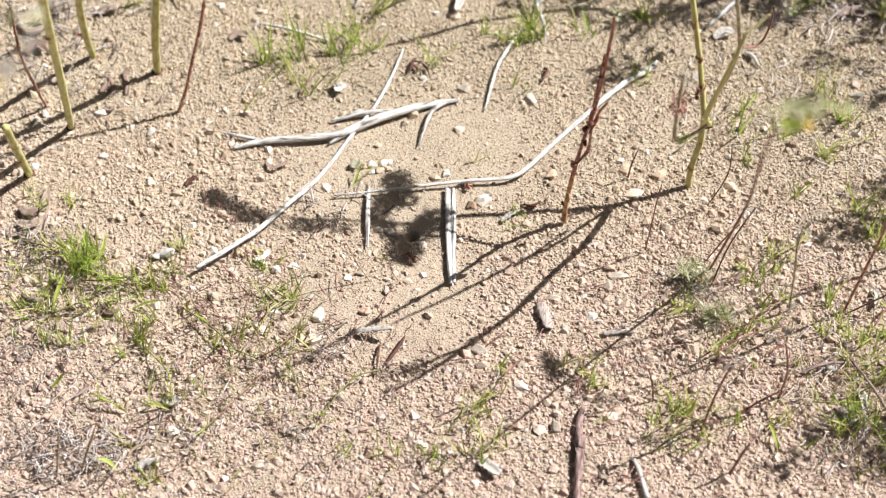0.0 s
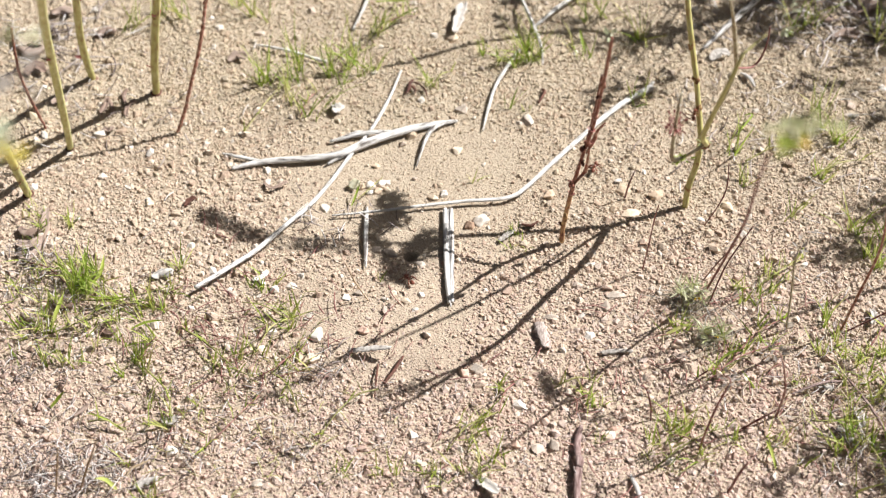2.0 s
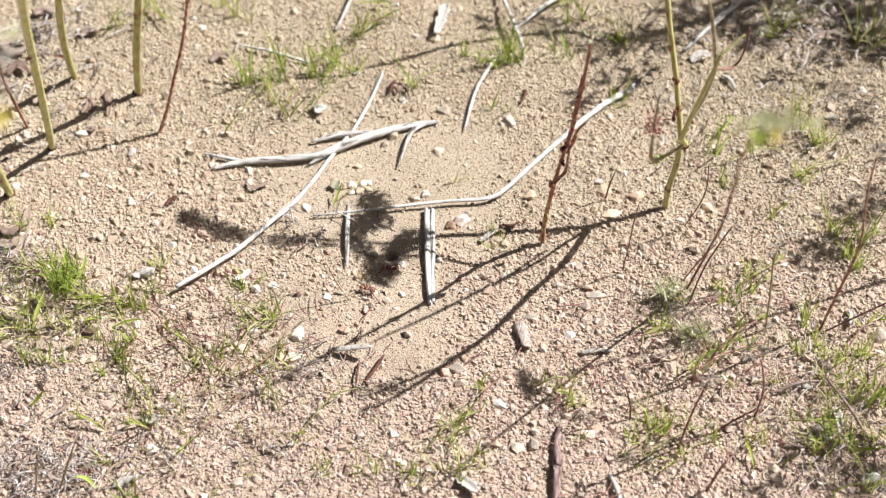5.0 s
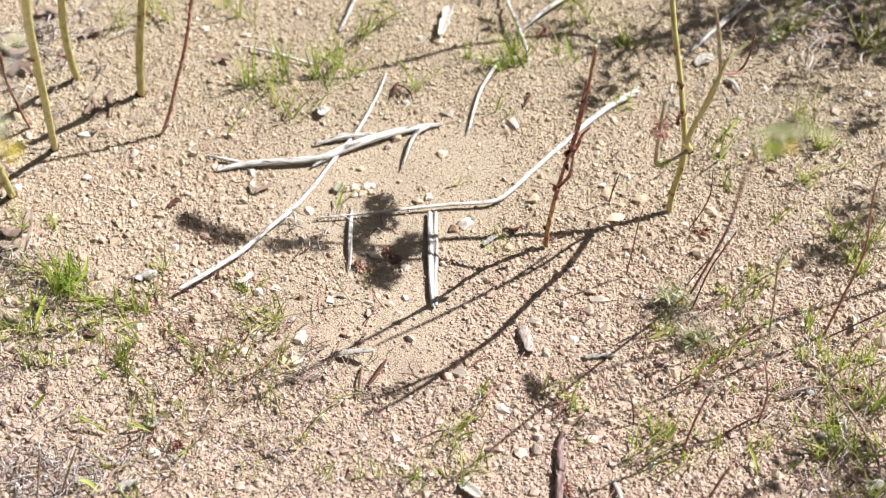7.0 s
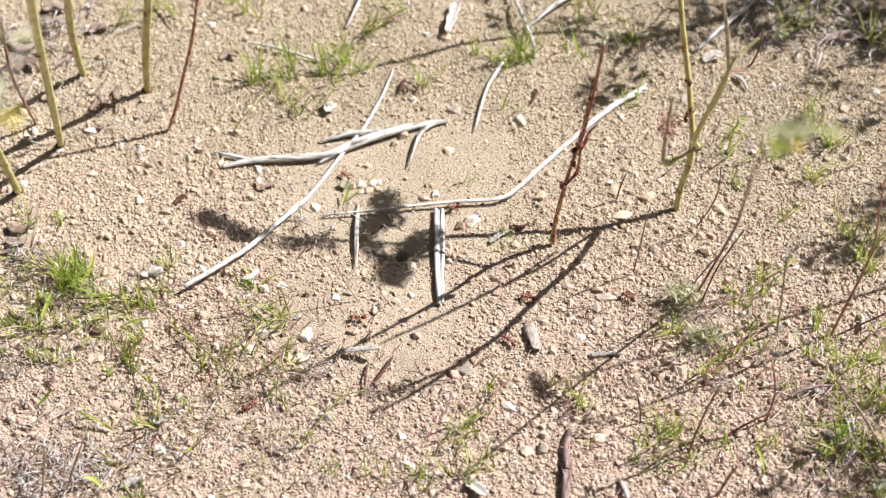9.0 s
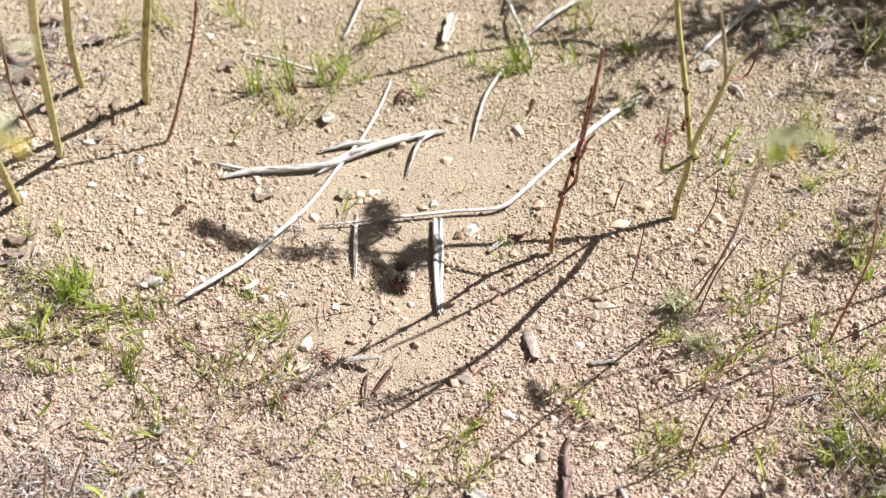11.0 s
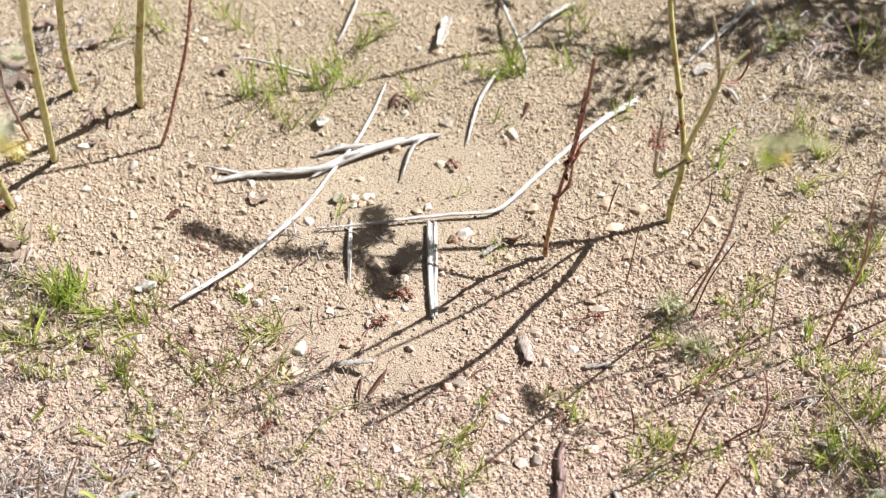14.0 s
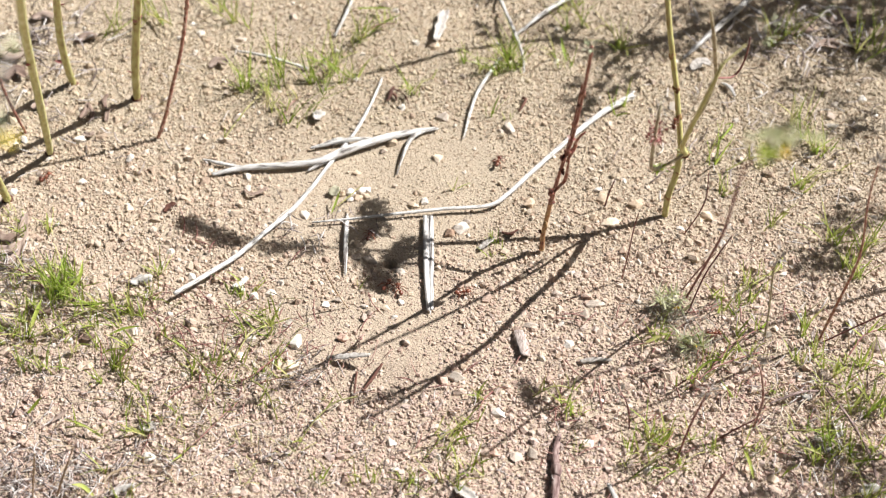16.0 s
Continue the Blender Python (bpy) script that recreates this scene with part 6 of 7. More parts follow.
broad_blade([(-0.056, 0.0263), (-0.0536, 0.0325), (-0.0515, 0.0374)], 0.0018, "dark green leaf of a sprout")
broad_blade([(-0.053, 0.0317), (-0.046, 0.0366), (-0.0396, 0.0416)], 0.0010, "thin green blade of a sprout")
broad_blade([(-0.1917, -0.103), (-0.1882, -0.1004), (-0.1851, -0.0984)], 0.0030)
broad_blade([(0.0977, -0.0632), (0.1049, -0.0604), (0.1133, -0.0583)], 0.0026)
broad_blade([(0.1235, -0.078), (0.1299, -0.0746), (0.1359, -0.0763)], 0.0018)
broad_blade([(0.1276, 0.084), (0.1584, 0.0939), (0.1617, 0.0907)][1:] + [(0.1494, 0.0707)], 0.0016)
broad_blade([(-0.1757, 0.1907), (-0.1651, 0.1803), (-0.1544, 0.169)], 0.0026)
broad_blade([(-0.0486, 0.1934), (-0.035, 0.1897), (-0.0282, 0.1855)], 0.0024)
broad_blade([(0.0736, 0.146), (0.0718, 0.1549), (0.0711, 0.1609)], 0.0022)
broad_blade([(-0.1933, -0.03), (-0.1901, -0.0188), (-0.1894, -0.0054)], 0.0026, "bright green broad blade of a grass tuft")
broad_blade([(-0.1871, -0.0337), (-0.1866, -0.0226), (-0.1907, -0.0112)], 0.0025, "bright green broad blade of a grass tuft")
broad_blade([(-0.1879, -0.0319), (-0.196, -0.0226), (-0.2043, -0.0158)], 0.0022, "bright green broad blade of a grass tuft")
broad_blade([(-0.1849, -0.03), (-0.1799, -0.0218), (-0.1792, -0.0112)], 0.0028, "bright green broad blade of a grass tuft")
broad_blade([(0.2034, -0.0997), (0.1999, -0.0931), (0.1946, -0.0898)], 0.0019, "bright green broad blade of a grass tuft")
broad_blade([(0.1797, -0.1299), (0.179, -0.1222), (0.1787, -0.1142)], 0.0020, "bright green broad blade of a grass tuft")
broad_blade([(0.1775, -0.1278), (0.17, -0.1259), (0.1618, -0.1253)], 0.0017, "pale yellow-green blade lying over litter")
broad_blade([(0.1423, -0.1391), (0.1408, -0.1315), (0.1382, -0.1272)], 0.0022)
broad_blade([(-0.1547, -0.1473), (-0.1594, -0.1443), (-0.1638, -0.1455)], 0.0030)
broad_blade([(-0.1559, -0.1158), (-0.1639, -0.1117), (-0.1726, -0.1101)], 0.0016, "pale yellow-green blade lying over gravel")



def trailing(pts, seed, leafy=10, mat=None, label="trailing olive seedling stem with fine needle leaves on gravel"):
    """A thin stem lying over the gravel with needle leaves along it, each a part."""
    rng = random.Random(seed)
    root = empty("seedling", (pts[0][0], pts[0][1], low(*pts[0])))
    p = [Vector((x, y, low(x, y) + 0.0022 + 0.004 * math.sin(math.pi * i / (len(pts) - 1)))) - root.location for i, (x, y) in enumerate(pts)]
    bm = bmesh.new()
    tube(bm, p, [0.00045, 0.0004, 0.00025], 5, 5, 0.1, 1.0, rng)
    part("stem", bm, mat or rng.choice((GRASSY, GRASSY, PURPLE)), root)
    c = curve_points(p, 6)
    for k in range(leafy):
        ob = new("blade", rng.choice(BLADES))
        ob.parent = root
        ob.location = rng.choice(c)
        ob.rotation_euler = (radians(rng.gauss(25, 25)), radians(rng.gauss(0, 25)), rng.uniform(0, 6.28))
        k = rng.uniform(0.006, 0.013)
        ob.scale = (k * 1.5, k, k)
    return tagged(root, label, "seedling", "seedlings")


trailing([(-0.1355, -0.0554), (-0.1244, -0.0653), (-0.1155, -0.0743), (-0.1059, -0.0834), (-0.0965, -0.0865)], 1, 12)
trailing([(-0.0773, -0.0687), (-0.0829, -0.078), (-0.0889, -0.0841), (-0.0979, -0.0865)], 2, 10)
trailing([(-0.0889, -0.0841), (-0.0812, -0.0931), (-0.0752, -0.1065)], 3, 8)
trailing([(-0.1477, -0.0611), (-0.1499, -0.0694), (-0.1528, -0.078)], 4, 14)
trailing([(-0.0941, -0.0961), (-0.1012, -0.1078), (-0.1086, -0.1181), (-0.1177, -0.1253)], 5, 14)
trailing([(-0.1507, -0.0797), (-0.1426, -0.0898), (-0.1368, -0.0977), (-0.1337, -0.1136)], 6, 12)
trailing([(-0.173, -0.1107), (-0.1638, -0.1127), (-0.1547, -0.1152)], 7, 3)
trailing([(0.0182, -0.1065), (0.0108, -0.1127), (0.0023, -0.1181), (-0.0062, -0.129)], 8, 12)
trailing([(0.0057, -0.1209), (0.008, -0.1315), (0.0091, -0.1467)], 9, 12)
trailing([(-0.0385, -0.0931), (-0.0489, -0.0997), (-0.0588, -0.1127), (-0.0659, -0.1253)], 10, 8)
trailing([(-0.0184, -0.1416), (-0.0125, -0.1443), (-0.0048, -0.1473)], 11, 10)
trailing([(-0.0844, -0.0501), (-0.096, -0.0447), (-0.1077, -0.0392)], 12, 4)
trailing([(-0.0844, -0.0501), (-0.092, -0.059), (-0.0991, -0.0729)], 13, 4)
trailing([(0.1487, -0.03), (0.161, -0.0226), (0.1741, -0.0112)], 14, 10)
trailing([(0.1305, -0.0763), (0.1384, -0.0677), (0.1477, -0.059), (0.16, -0.0501)], 15, 14)
trailing([(0.0887, -0.1376), (0.0997, -0.1299), (0.1121, -0.1222), (0.1245, -0.1158)], 16, 14)
trailing([(0.0981, -0.059), (0.1053, -0.0561), (0.1125, -0.0526)], 17, 6)
trailing([(0.123, -0.0824), (0.1172, -0.0865), (0.1102, -0.0898)], 18, 6)
trailing([(0.155, -0.066), (0.1432, -0.0729), (0.1301, -0.0797), (0.1169, -0.0898)], 19, 8)
trailing([(0.1869, 0.045), (0.2015, 0.0513), (0.2178, 0.0577)], 20, 8)
trailing([(0.1539, 0.0577), (0.17, 0.0642), (0.1857, 0.0672)], 21, 6)
trailing([(0.1617, -0.1127), (0.1743, -0.1158), (0.1879, -0.1127)], 22, 12)
trailing([(0.1949, -0.0729), (0.2056, -0.059), (0.2152, -0.0519)], 23, 10)
trailing([(-0.1177, 0.084), (-0.1082, 0.0999), (-0.1002, 0.1185)], 24, 6)
trailing([(-0.0874, 0.0953), (-0.0833, 0.1045), (-0.0777, 0.1161)], 25, 8)
trailing([(-0.0476, 0.1649), (-0.0362, 0.1726), (-0.024, 0.1793)], 26, 14)
trailing([(-0.014, 0.1171), (-0.0093, 0.1232), (-0.0029, 0.1304)], 27, 5)
trailing([(-0.0654, 0.1256), (-0.0597, 0.1401), (-0.0472, 0.1549)], 28, 10)
trailing([(-0.1995, -0.059), (-0.1863, -0.0554), (-0.1741, -0.0447), (-0.1595, -0.0392)], 29, 16)
trailing([(-0.1893, -0.0374), (-0.1776, -0.0403), (-0.1638, -0.0392), (-0.1505, -0.0337), (-0.1401, -0.0263)], 30, 18)
trailing([(-0.2195, -0.0112), (-0.2066, -0.0188), (-0.1933, -0.03)], 31, 10)
trailing([(0.0257, -0.0898), (0.0202, -0.0997), (0.0173, -0.1127)], 32, 6)
trailing([(0.0444, -0.0931), (0.0552, -0.0898), (0.0659, -0.0898)], 33, 8)



def straws(name, x, y, sx, sy, count, length, width, mat, seed, label):
    """A loose mat of dry straws and shreds, in one mesh."""
    rng = random.Random(seed)
    bm = bmesh.new()
    for i in range(count):
        px, py = x + rng.gauss(0, sx), y + rng.gauss(0, sy)
        a, k = rng.uniform(0, math.pi * 2), length * rng.uniform(0.4, 1.4)
        bend = rng.uniform(-0.5, 0.5)
        p = []
        for t in (0, 0.5, 1):
            qx, qy = px + math.cos(a + bend * t) * k * t, py + math.sin(a + bend * t) * k * t
            p.append((qx, qy, low(qx, qy) + 0.0018 + rng.uniform(0, 0.003)))
        tube(bm, p, [width * 0.5, width * 0.6, width * 0.25], 4, 3, 0.1, 0.5, rng)
    me = bpy.data.meshes.new(name)
    bm.to_mesh(me)
    bm.free()
    return tagged(new(name, finish(name, me, mat)), label, "plant litter", kind="stuff")


straws("dry_litter", -0.1653, -0.1361, 0.018, 0.010, 170, 0.008, 0.0005, LITTER, 1, "grey mat of dry shredded plant litter")
straws("dry_litter", -0.213, -0.015, 0.010, 0.012, 90, 0.007, 0.0005, LITTER, 2, "grey dry plant litter beside a grass tuft")
straws("dry_litter", -0.1937, -0.0447, 0.022, 0.016, 45, 0.009, 0.0004, STRAW, 3, "pale dry straw shreds under grass")
straws("dry_litter", -0.1901, -0.1407, 0.012, 0.012, 110, 0.008, 0.0005, LITTER, 4, "grey dry plant litter on gravel")
straws("dry_litter", 0.1827, -0.1127, 0.016, 0.018, 120, 0.010, 0.0005, STRAW, 5, "pale dry straw shreds under green grass")
straws("dry_litter", 0.1907, -0.1407, 0.012, 0.010, 34, 0.010, 0.0005, LITTER, 6, "grey dry plant litter at the gravel's edge")
straws("dry_litter", 0.2209, 0.17, 0.030, 0.016, 160, 0.014, 0.0009, LITTER, 7, "grey dry plant litter under a bush")
straws("dry_litter", -0.2449, 0.1599, 0.024, 0.018, 90, 0.016, 0.0009, LITTER, 8, "grey dry plant litter round weed stalks")
straws("dry_litter", -0.1132, -0.119, 0.07, 0.03, 160, 0.009, 0.0004, STRAW, 9, "sparse dry straw shreds on pink gravel")
straws("dry_litter", 0.1105, -0.0997, 0.05, 0.04, 120, 0.012, 0.0005, PURPLE, 10, "sparse purple-brown stalk shreds on gravel")
straws("dry_litter", -0.1009, -0.0519, 0.035, 0.03, 60, 0.014, 0.0005, PURPLE, 11, "sparse thin brown stalk shreds on gravel")
straws("dry_litter", -0.0569, 0.0142, 0.012, 0.008, 26, 0.010, 0.0006, LITTER, 12, "few dry rootlets on the sand")
straws("dry_litter", -0.0647, -0.078, 0.008, 0.006, 40, 0.010, 0.0004, LITTER, 13, "small tangle of dry rootlets")
straws("dry_litter", -0.1893, -0.0374, 0.025, 0.012, 100, 0.006, 0.0005, LITTER, 14, "dark and grey plant litter under a grass tuft")
straws("dry_litter", -0.2052, -0.0729, 0.014, 0.018, 70, 0.006, 0.0005, LITTER, 15, "dark and grey plant litter under grass")
straws("dry_litter", 0.1157, -0.0483, 0.012, 0.010, 60, 0.009, 0.0004, FLUFF, 16, "grey matted hairs round dried flowers")
straws("dry_litter", 0.1701, -0.1253, 0.016, 0.010, 44, 0.008, 0.0005, LITTER, 17, "dark plant litter under grass")
straws("dry_litter", -0.1278, -0.1062, 0.065, 0.030, 260, 0.006, 0.0005, LITTER, 21, "sparse grey and brown litter shreds on pink gravel")
straws("dry_litter", -0.1106, -0.066, 0.050, 0.026, 90, 0.010, 0.0004, PURPLE, 22, "sparse purple-brown stalk shreds among seedlings")
straws("dry_litter", -0.0581, -0.1253, 0.060, 0.020, 110, 0.006, 0.0005, LITTER, 23, "sparse grey litter shreds on foreground gravel")
straws("dry_litter", 0.1758, -0.0729, 0.035, 0.040, 150, 0.008, 0.0005, LITTER, 24, "sparse grey and brown litter shreds under weeds")
straws("dry_litter", 0.1927, 0.093, 0.040, 0.035, 120, 0.010, 0.0006, LITTER, 25, "sparse grey litter shreds on bush-side soil")
straws("dry_litter", -0.193, 0.1208, 0.050, 0.040, 110, 0.009, 0.0006, LITTER, 26, "sparse grey litter shreds round weed stalks")
straws("dry_litter", -0.1925, -0.0812, 0.022, 0.018, 45, 0.006, 0.00045, LITTER, 41, "grey-brown dry leaf shreds among the grass")
straws("dry_litter", -0.1231, -0.0744, 0.03, 0.022, 70, 0.009, 0.0004, GRASSY, 43, "fine olive moss threads on the gravel")
straws("dry_litter", -0.0788, -0.1235, 0.03, 0.02, 60, 0.008, 0.0004, GRASSY, 44, "fine olive moss threads on pink gravel")
straws("dry_litter", 0.1458, -0.0913, 0.03, 0.02, 60, 0.009, 0.0005, STRAW, 45, "bleached straw shreds strewn on the gravel")



# ---- ants ----
def make_ant(label):
    """A harvester ant, head along +y, its origin on the soil under its middle; legs and feelers are parts."""
    root = empty("ant")
    body = bmesh.new()
    blob(body, (0, 0.0002, 0.0017), (0.00062, 0.0012, 0.00065), 0.12, 2, 5)
    blob(body, (0, -0.0012, 0.00165), (0.00028, 0.0004, 0.00042), 0.1, 2, 6)
    blob(body, (0, -0.0018, 0.0016), (0.0003, 0.00032, 0.0004), 0.1, 2, 7)
    part("thorax", body, ANT_RED, root)
    b = bmesh.new()
    blob(b, (0, 0.0021, 0.00185), (0.00108, 0.00108, 0.0008), 0.1, 2, 8)
    for s in (-1, 1):
        tube(b, [(s * 0.0004, 0.0028, 0.0017), (s * 0.00052, 0.0032, 0.0015), (s * 0.0001, 0.0035, 0.0014)], [0.00022, 0.0002, 0.00006], 5, 2)
    head = part("head", b, ANT_RED, root)
    b = bmesh.new()
    blob(b, (0, -0.0031, 0.0017), (0.00112, 0.00145, 0.00105), 0.06, 2, 9)
    part("gaster", b, ANT_DARK, root, "dark glossy red abdomen")
    legs = []
    for s in (-1, 1):
        for k, (y, out, fwd) in enumerate(((0.0008, 0.0027, 0.0024), (0.0001, 0.0032, -0.0002), (-0.0006, 0.0030, -0.0030))):
            at = Vector((s * 0.00035, y, 0.0014))
            b = bmesh.new()
            tube(b, [at, at + Vector((s * out * 0.45, fwd * 0.4, 0.0008)), at + Vector((s * out * 0.8, fwd * 0.8, -0.0004)), at + Vector((s * out, fwd * 1.15, -0.0013))],
                 [0.0002, 0.00025, 0.00018, 0.0001], 5, 3)
            legs.append((part("leg", b, ANT_RED, root, "", at), (k + (s > 0)) % 2))
        at = Vector((s * 0.0003, 0.0027, 0.0022))
        b = bmesh.new()
        tube(b, [at, at + Vector((s * 0.0012, 0.0007, 0.0006)), at + Vector((s * 0.0014, 0.0021, -0.0002))], [0.0001, 0.0001, 0.00009], 4, 3)
        part("feeler", b, ANT_RED, head, "", at)
    root.scale = (1.08, 1.08, 1.08)
    return tagged(root, label, "ant", "harvester ants"), legs


FORAGER = "small dark red harvester ant walking over the sandy soil"
SPOTS = [
    # at the entrance, in the nest, then at the entrance again
    ([(0, -0.0251, -0.023), (0.5, -0.0246, -0.0248), (1, -0.0256, -0.0258), (1.5, -0.026, -0.0252), (2, -0.0253, -0.0248), (2.5, -0.0253, -0.025), (3, -0.0244, -0.0231), (3.5, -0.0238, -0.024), (4, -0.0226, -0.0176), (5.2, -0.0267, -0.0172), (6.5, -0.0263, -0.013)] + [(7, *HOLE), (10.7, *HOLE)], True),
    ([(11, -0.0264, -0.0236), (11.3, -0.0235, -0.0243), (11.6, -0.0251, -0.0227), (12, -0.0243, -0.0257), (12.3, -0.0264, -0.0232), (12.6, -0.0251, -0.0239), (13, -0.0233, -0.0258), (13.3, -0.024, -0.0208), (13.6, -0.0243, -0.0271), (14, -0.0236, -0.0252), (14.3, -0.0234, -0.0264), (14.6, -0.0236, -0.0237), (15, -0.0259, -0.0241), (15.3, -0.0247, -0.0226), (16, -0.0259, -0.0233)], True),
]
TRACKS = [
    (SPOTS[0][0] + SPOTS[1][0], "dark red harvester ant busy at the nest entrance"),
    ([(0, *HOLE), (3.2, *HOLE)] + [(3.5, -0.0223, -0.0161), (4, -0.0159, -0.0275), (5, -0.037, -0.0331), (5.8, -0.0493, -0.0174), (6.5, -0.0426, -0.0126), (7, -0.042, -0.0145), (7.5, -0.0371, -0.0187), (8, -0.0333, -0.0304), (8.5, -0.0363, -0.0495), (9, -0.0451, -0.0502), (9.2, -0.0481, -0.0497), (10.2, -0.0641, -0.0626), (11.3, -0.0564, -0.0716), (11.6, -0.0581, -0.0746), (12, -0.0469, -0.0916), (12.3, -0.0525, -0.0857), (12.6, -0.0557, -0.0827), (13, -0.0519, -0.0625), (13.3, -0.0371, -0.0574), (13.6, -0.0392, -0.0563), (14, -0.03, -0.0418), (14.3, -0.0261, -0.0484), (14.6, -0.0118, -0.0439), (15, -0.0125, -0.0322), (15.3, -0.0144, -0.0264), (15.6, -0.0192, -0.0281), (16, -0.0199, -0.0259)], FORAGER),
    ([(0, *HOLE), (6.6, *HOLE)] + [(7, -0.0277, -0.0037), (7.5, -0.0323, 0.0139), (8, -0.0438, 0.0345), (8.5, -0.0475, 0.0393), (9, -0.0555, 0.0477), (9.2, -0.0581, 0.0522), (10.2, -0.0729, 0.0926), (12, -0.1045, 0.1681), (14, -0.1364, 0.2777), (16, -0.1523, 0.385)], FORAGER),
    ([(0, 0.0035, 0.0274), (0.5, 0.0055, 0.0176), (1, 0.0294, 0.0202), (1.5, 0.0616, 0.0311), (2, 0.0735, 0.0538), (2.5, 0.078, 0.0744), (3, 0.0654, 0.0987), (4, 0.0737, 0.165), (5.5, 0.0706, 0.2656), (8, 0.0622, 0.3904), (16, 0.0743, 0.4723)], FORAGER),
    ([(0, 0.3856, 0.0558), (4, 0.2943, 0.0505), (6.5, 0.1605, 0.0186), (7.5, 0.1071, 0.0044), (8, 0.0823, -0.0143), (8.5, 0.0687, -0.0366), (9, 0.0382, -0.037), (9.2, 0.0286, -0.0306), (10.2, -0.021, -0.0247)] + [(10.5, *HOLE), (10.8, *HOLE)] + [(11, -0.0221, -0.0263), (11.3, -0.0132, -0.0318), (11.6, -0.0118, -0.0216), (12, -0.0074, -0.025), (12.3, 0.0013, -0.0255), (12.6, 0.0122, -0.0343), (13, 0.0201, -0.0359), (13.3, 0.0379, -0.0343), (13.6, 0.055, -0.0442), (14, 0.0763, -0.039), (14.6, 0.0952, -0.0456), (15.3, 0.1142, -0.0538), (16, 0.1363, -0.0544)], FORAGER),
    ([(0, 0.0698, -0.316), (6, 0.0642, -0.1999), (7.5, 0.0519, -0.1228), (8.5, 0.0367, -0.0771), (9, 0.03, -0.0641), (9.2, 0.0203, -0.0555), (10, -0.0152, -0.0345)] + [(10.4, *HOLE), (14.2, *HOLE)] + [(14.6, -0.018, -0.0169), (15, -0.0158, -0.0162), (15.3, -0.0057, -0.0109), (15.6, -0.0005, -0.0225), (15.8, 0.0073, -0.0289), (16, 0.0135, -0.0278)], FORAGER),
    ([(0, 0.3401, -0.1697), (6, 0.2528, -0.115), (8, 0.1337, -0.0669), (8.5, 0.1129, -0.0554), (9, 0.0886, -0.035), (9.2, 0.077, -0.0253), (10, 0.0188, -0.012)] + [(10.8, *HOLE), (14.3, *HOLE)] + [(14.6, -0.0257, -0.0055), (15, -0.0272, -0.0032), (15.3, -0.0318, 0.0007), (15.6, -0.0366, 0.0071), (15.8, -0.0362, 0.0094), (16, -0.0358, 0.0118)], FORAGER),
    ([(0, 0.2071, 0.5653), (5, 0.1176, 0.3132), (7, 0.0582, 0.1676), (8, 0.0348, 0.0903), (8.5, 0.025, 0.0501), (9, 0.0018, 0.0252), (9.2, -0.0036, 0.0173), (10, -0.0229, -0.0005)] + [(10.4, *HOLE), (11.4, *HOLE)] + [(12, -0.0076, 0.008), (12.3, 0.0004, 0.0161), (12.6, 0.0144, 0.0198), (13, 0.0185, 0.0218), (13.3, 0.0252, 0.0482), (13.6, 0.0158, 0.0508), (14, 0.0053, 0.0679), (14.5, -0.0004, 0.0827), (15, 0.0011, 0.0613), (15.3, 0.005, 0.0464), (15.6, 0.0234, 0.045), (15.8, 0.0277, 0.0509), (16, 0.0332, 0.0672)], FORAGER),
    ([(0, 0.0158, -0.3561), (8, 0.0238, -0.2311), (10.6, 0.017, -0.1213), (11.3, 0.0107, -0.0944), (11.6, 0.0143, -0.0903), (12, 0.0079, -0.0907), (12.3, -0.0057, -0.0824), (12.6, -0.0094, -0.0635), (13, -0.0101, -0.0471), (13.3, -0.0125, -0.0309), (13.6, -0.0175, -0.0304), (14, -0.0171, -0.0249), (14.3, -0.0221, -0.0197)] + [(14.8, *HOLE), (16, *HOLE)], FORAGER),
    ([(0, -0.2787, -0.1674), (6, -0.137, -0.1334), (9, -0.0923, -0.1021), (12, -0.0721, -0.0896), (12.3, -0.0769, -0.0821), (12.6, -0.0769, -0.0827), (13, -0.0735, -0.0887), (14, -0.0826, -0.1078), (16, -0.0895, -0.1545)], FORAGER),
    ([(0, -0.4266, -0.0366), (10, -0.3185, 0.0072), (13, -0.2482, 0.0258), (14.5, -0.2234, 0.0436), (15.2, -0.215, 0.047), (16, -0.21, 0.0538)], FORAGER),
]
ANTS = [(make_ant(label), rows) for rows, label in TRACKS]
climber, _ = make_ant("dark red harvester ant clinging to a green plant stem")


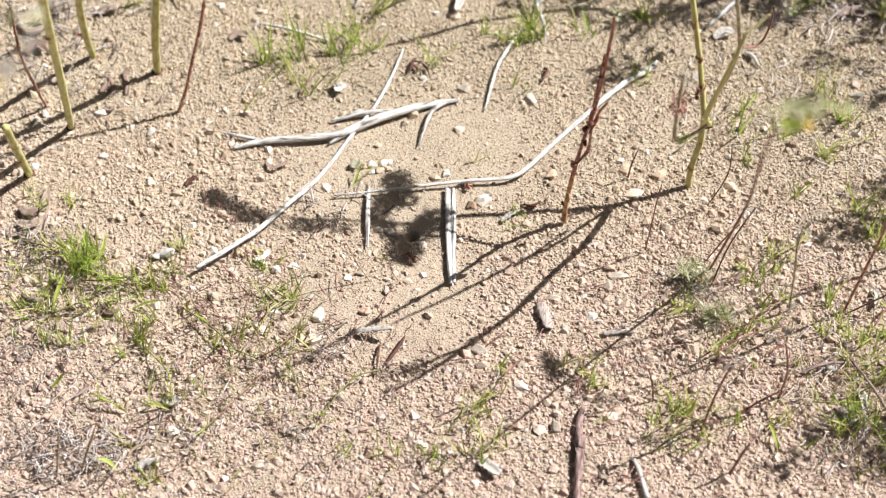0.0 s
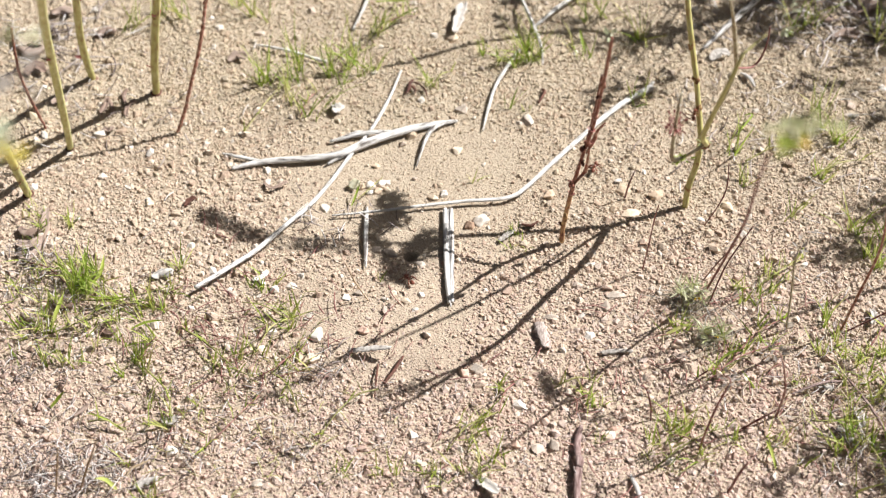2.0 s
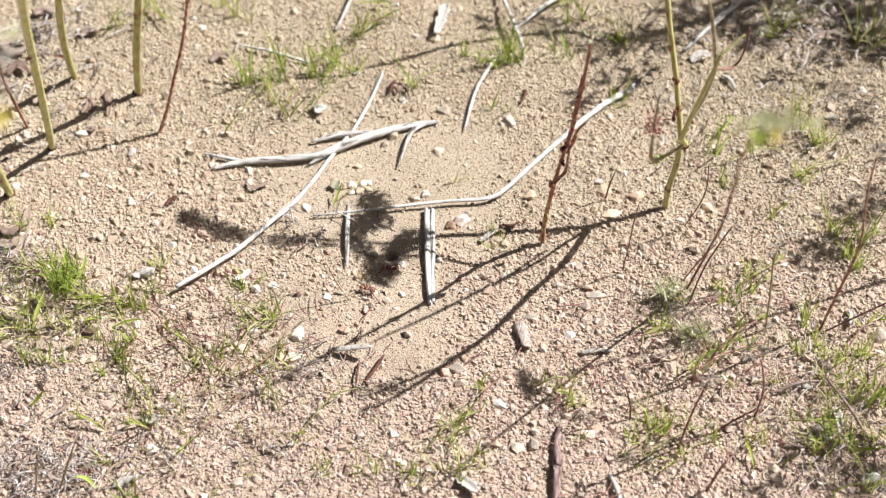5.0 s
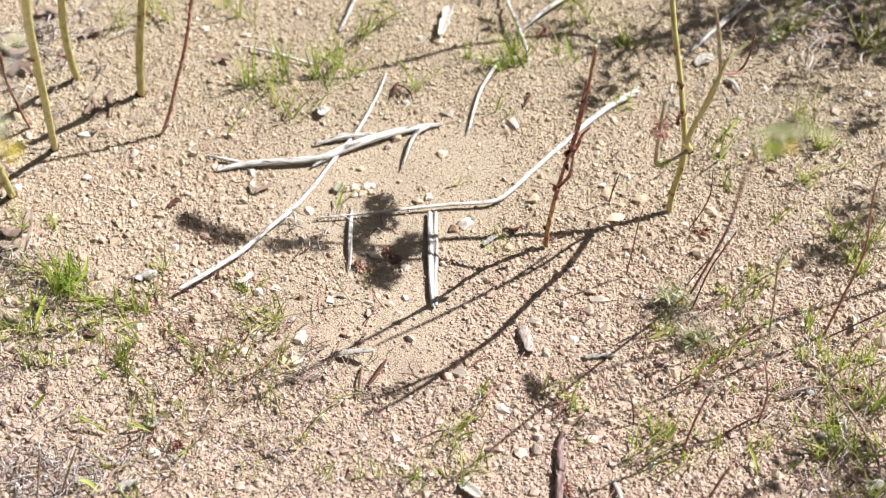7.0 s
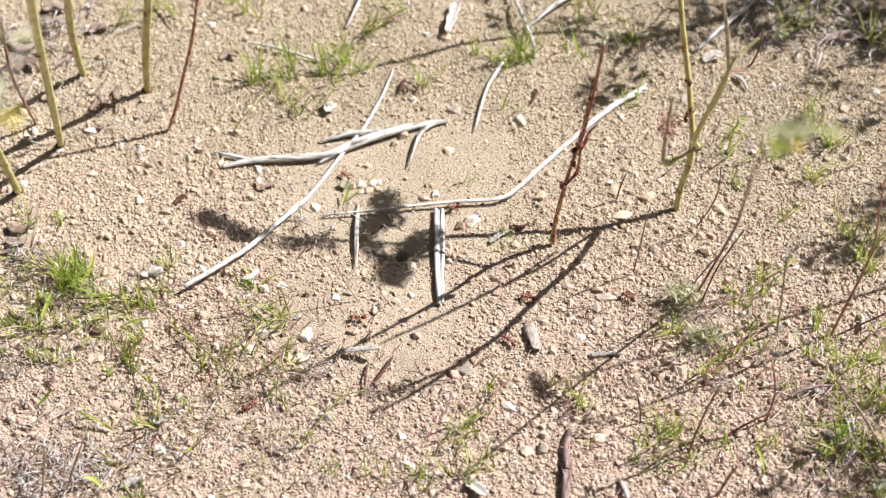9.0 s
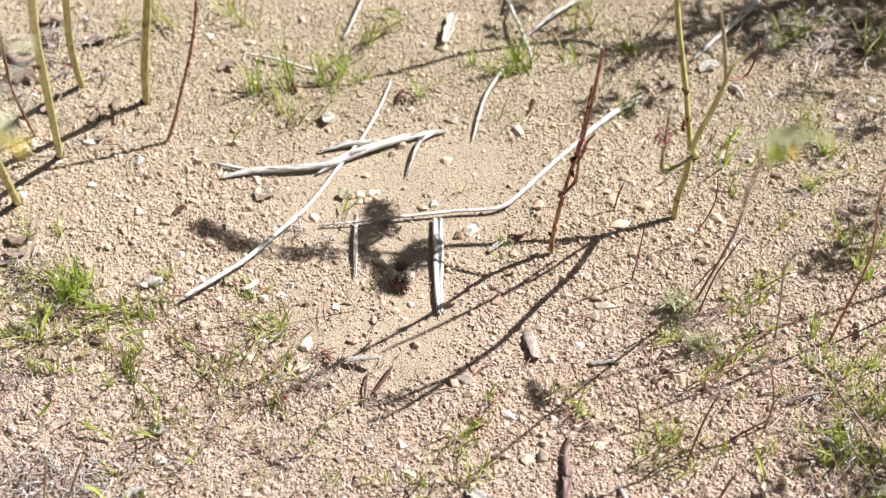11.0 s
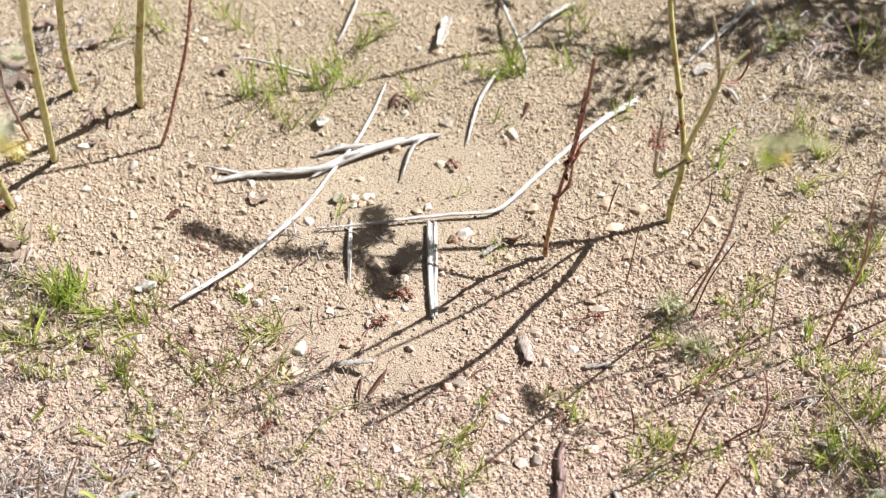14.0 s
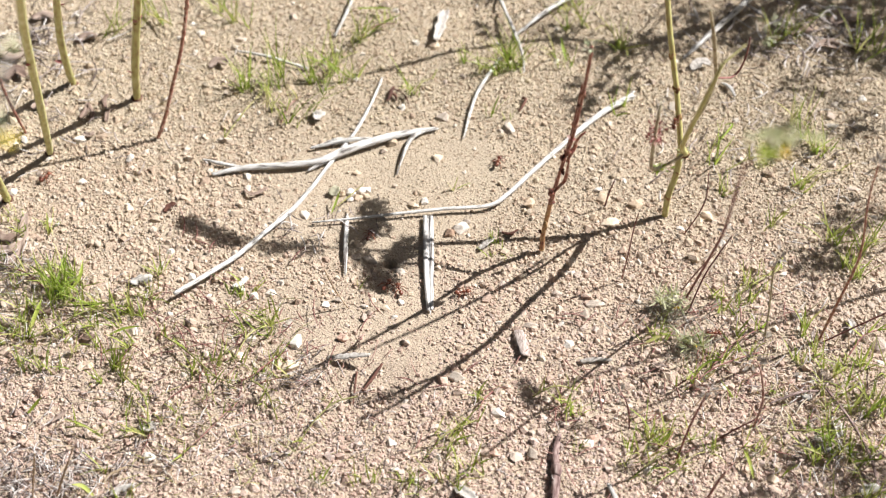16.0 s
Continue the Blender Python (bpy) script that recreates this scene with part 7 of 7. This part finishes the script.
def move_ants():
    for (root, legs), rows in ANTS:
        ts, xs, ys = (np.array([r[i] for r in rows]) for i in range(3))
        keys, strides = [], []
        heading, gone = None, 0.0
        for k in range(161):
            t = k * 0.1
            # eased a little, so that the turns are round
            x, y = (np.mean([np.interp(t + d, ts, v) for d in (-0.12, -0.06, 0, 0.06, 0.12)]) for v in (xs, ys))
            dx, dy = (np.interp(t + 0.15, ts, v) - np.interp(t - 0.15, ts, v) for v in (xs, ys))
            speed = math.hypot(dx, dy) / 0.3
            want = math.atan2(-dx, dy) if speed > 0.002 else (heading if heading is not None else 0.6) + 0.25 * math.sin(3 * t)
            if heading is None:
                heading = want
            turn = (want - heading + math.pi) % (2 * math.pi) - math.pi
            heading += max(-1.0, min(1.0, turn))
            gone += max(speed, 0.006) * 0.1
            keys.append((t, pose(x, y, low(x, y) + 0.0009, 0, 0, math.degrees(heading))))
            strides.append(gone)
        walk(root, keys)
        for leg, beat in legs:
            base = leg.location.copy()
            side = 1 if base.x > 0 else -1
            steps = []
            for k in range(161):
                a = strides[k] / 0.0075 * 2 * math.pi * 0.5 + math.pi * beat
                steps.append((k * 0.1, Matrix.Translation(base) @ pose(0, 0, 0, 0, -side * 7 * max(0, math.cos(a)), side * 15 * math.sin(a))))
            walk(leg, steps)
    q = Vector(FORK_A[1])
    climber.matrix_basis = look(q + Vector((-0.0028, -0.0015, -0.001)), q + Vector((-0.0028, -0.0015, 0.02))) @ pose(0, 0, 0, 0, 0, 160) @ pose(0, 0, 0, -90, 0, 0)



# ---- what moves ----
def motions():
    for ob, amp, phase, shift in SWAYING:
        base = ob.location.copy()
        rows = []
        for k in range(65):
            t = k * 0.25
            a = math.sin(t * 2.1 + phase) + 0.6 * math.sin(t * 3.7 + phase * 2.3)
            b = 0.7 * math.sin(t * 2.9 + phase * 1.7)
            rows.append((t, Matrix.Translation(base + Vector((shift * a, shift * b, 0.2 * shift * b))) @ pose(0, 0, 0, amp * a, amp * b, 0.4 * amp * a)))
        walk(ob, rows)
    move_ants()
    move_near_leaf()
    move_wind_head()


motions()
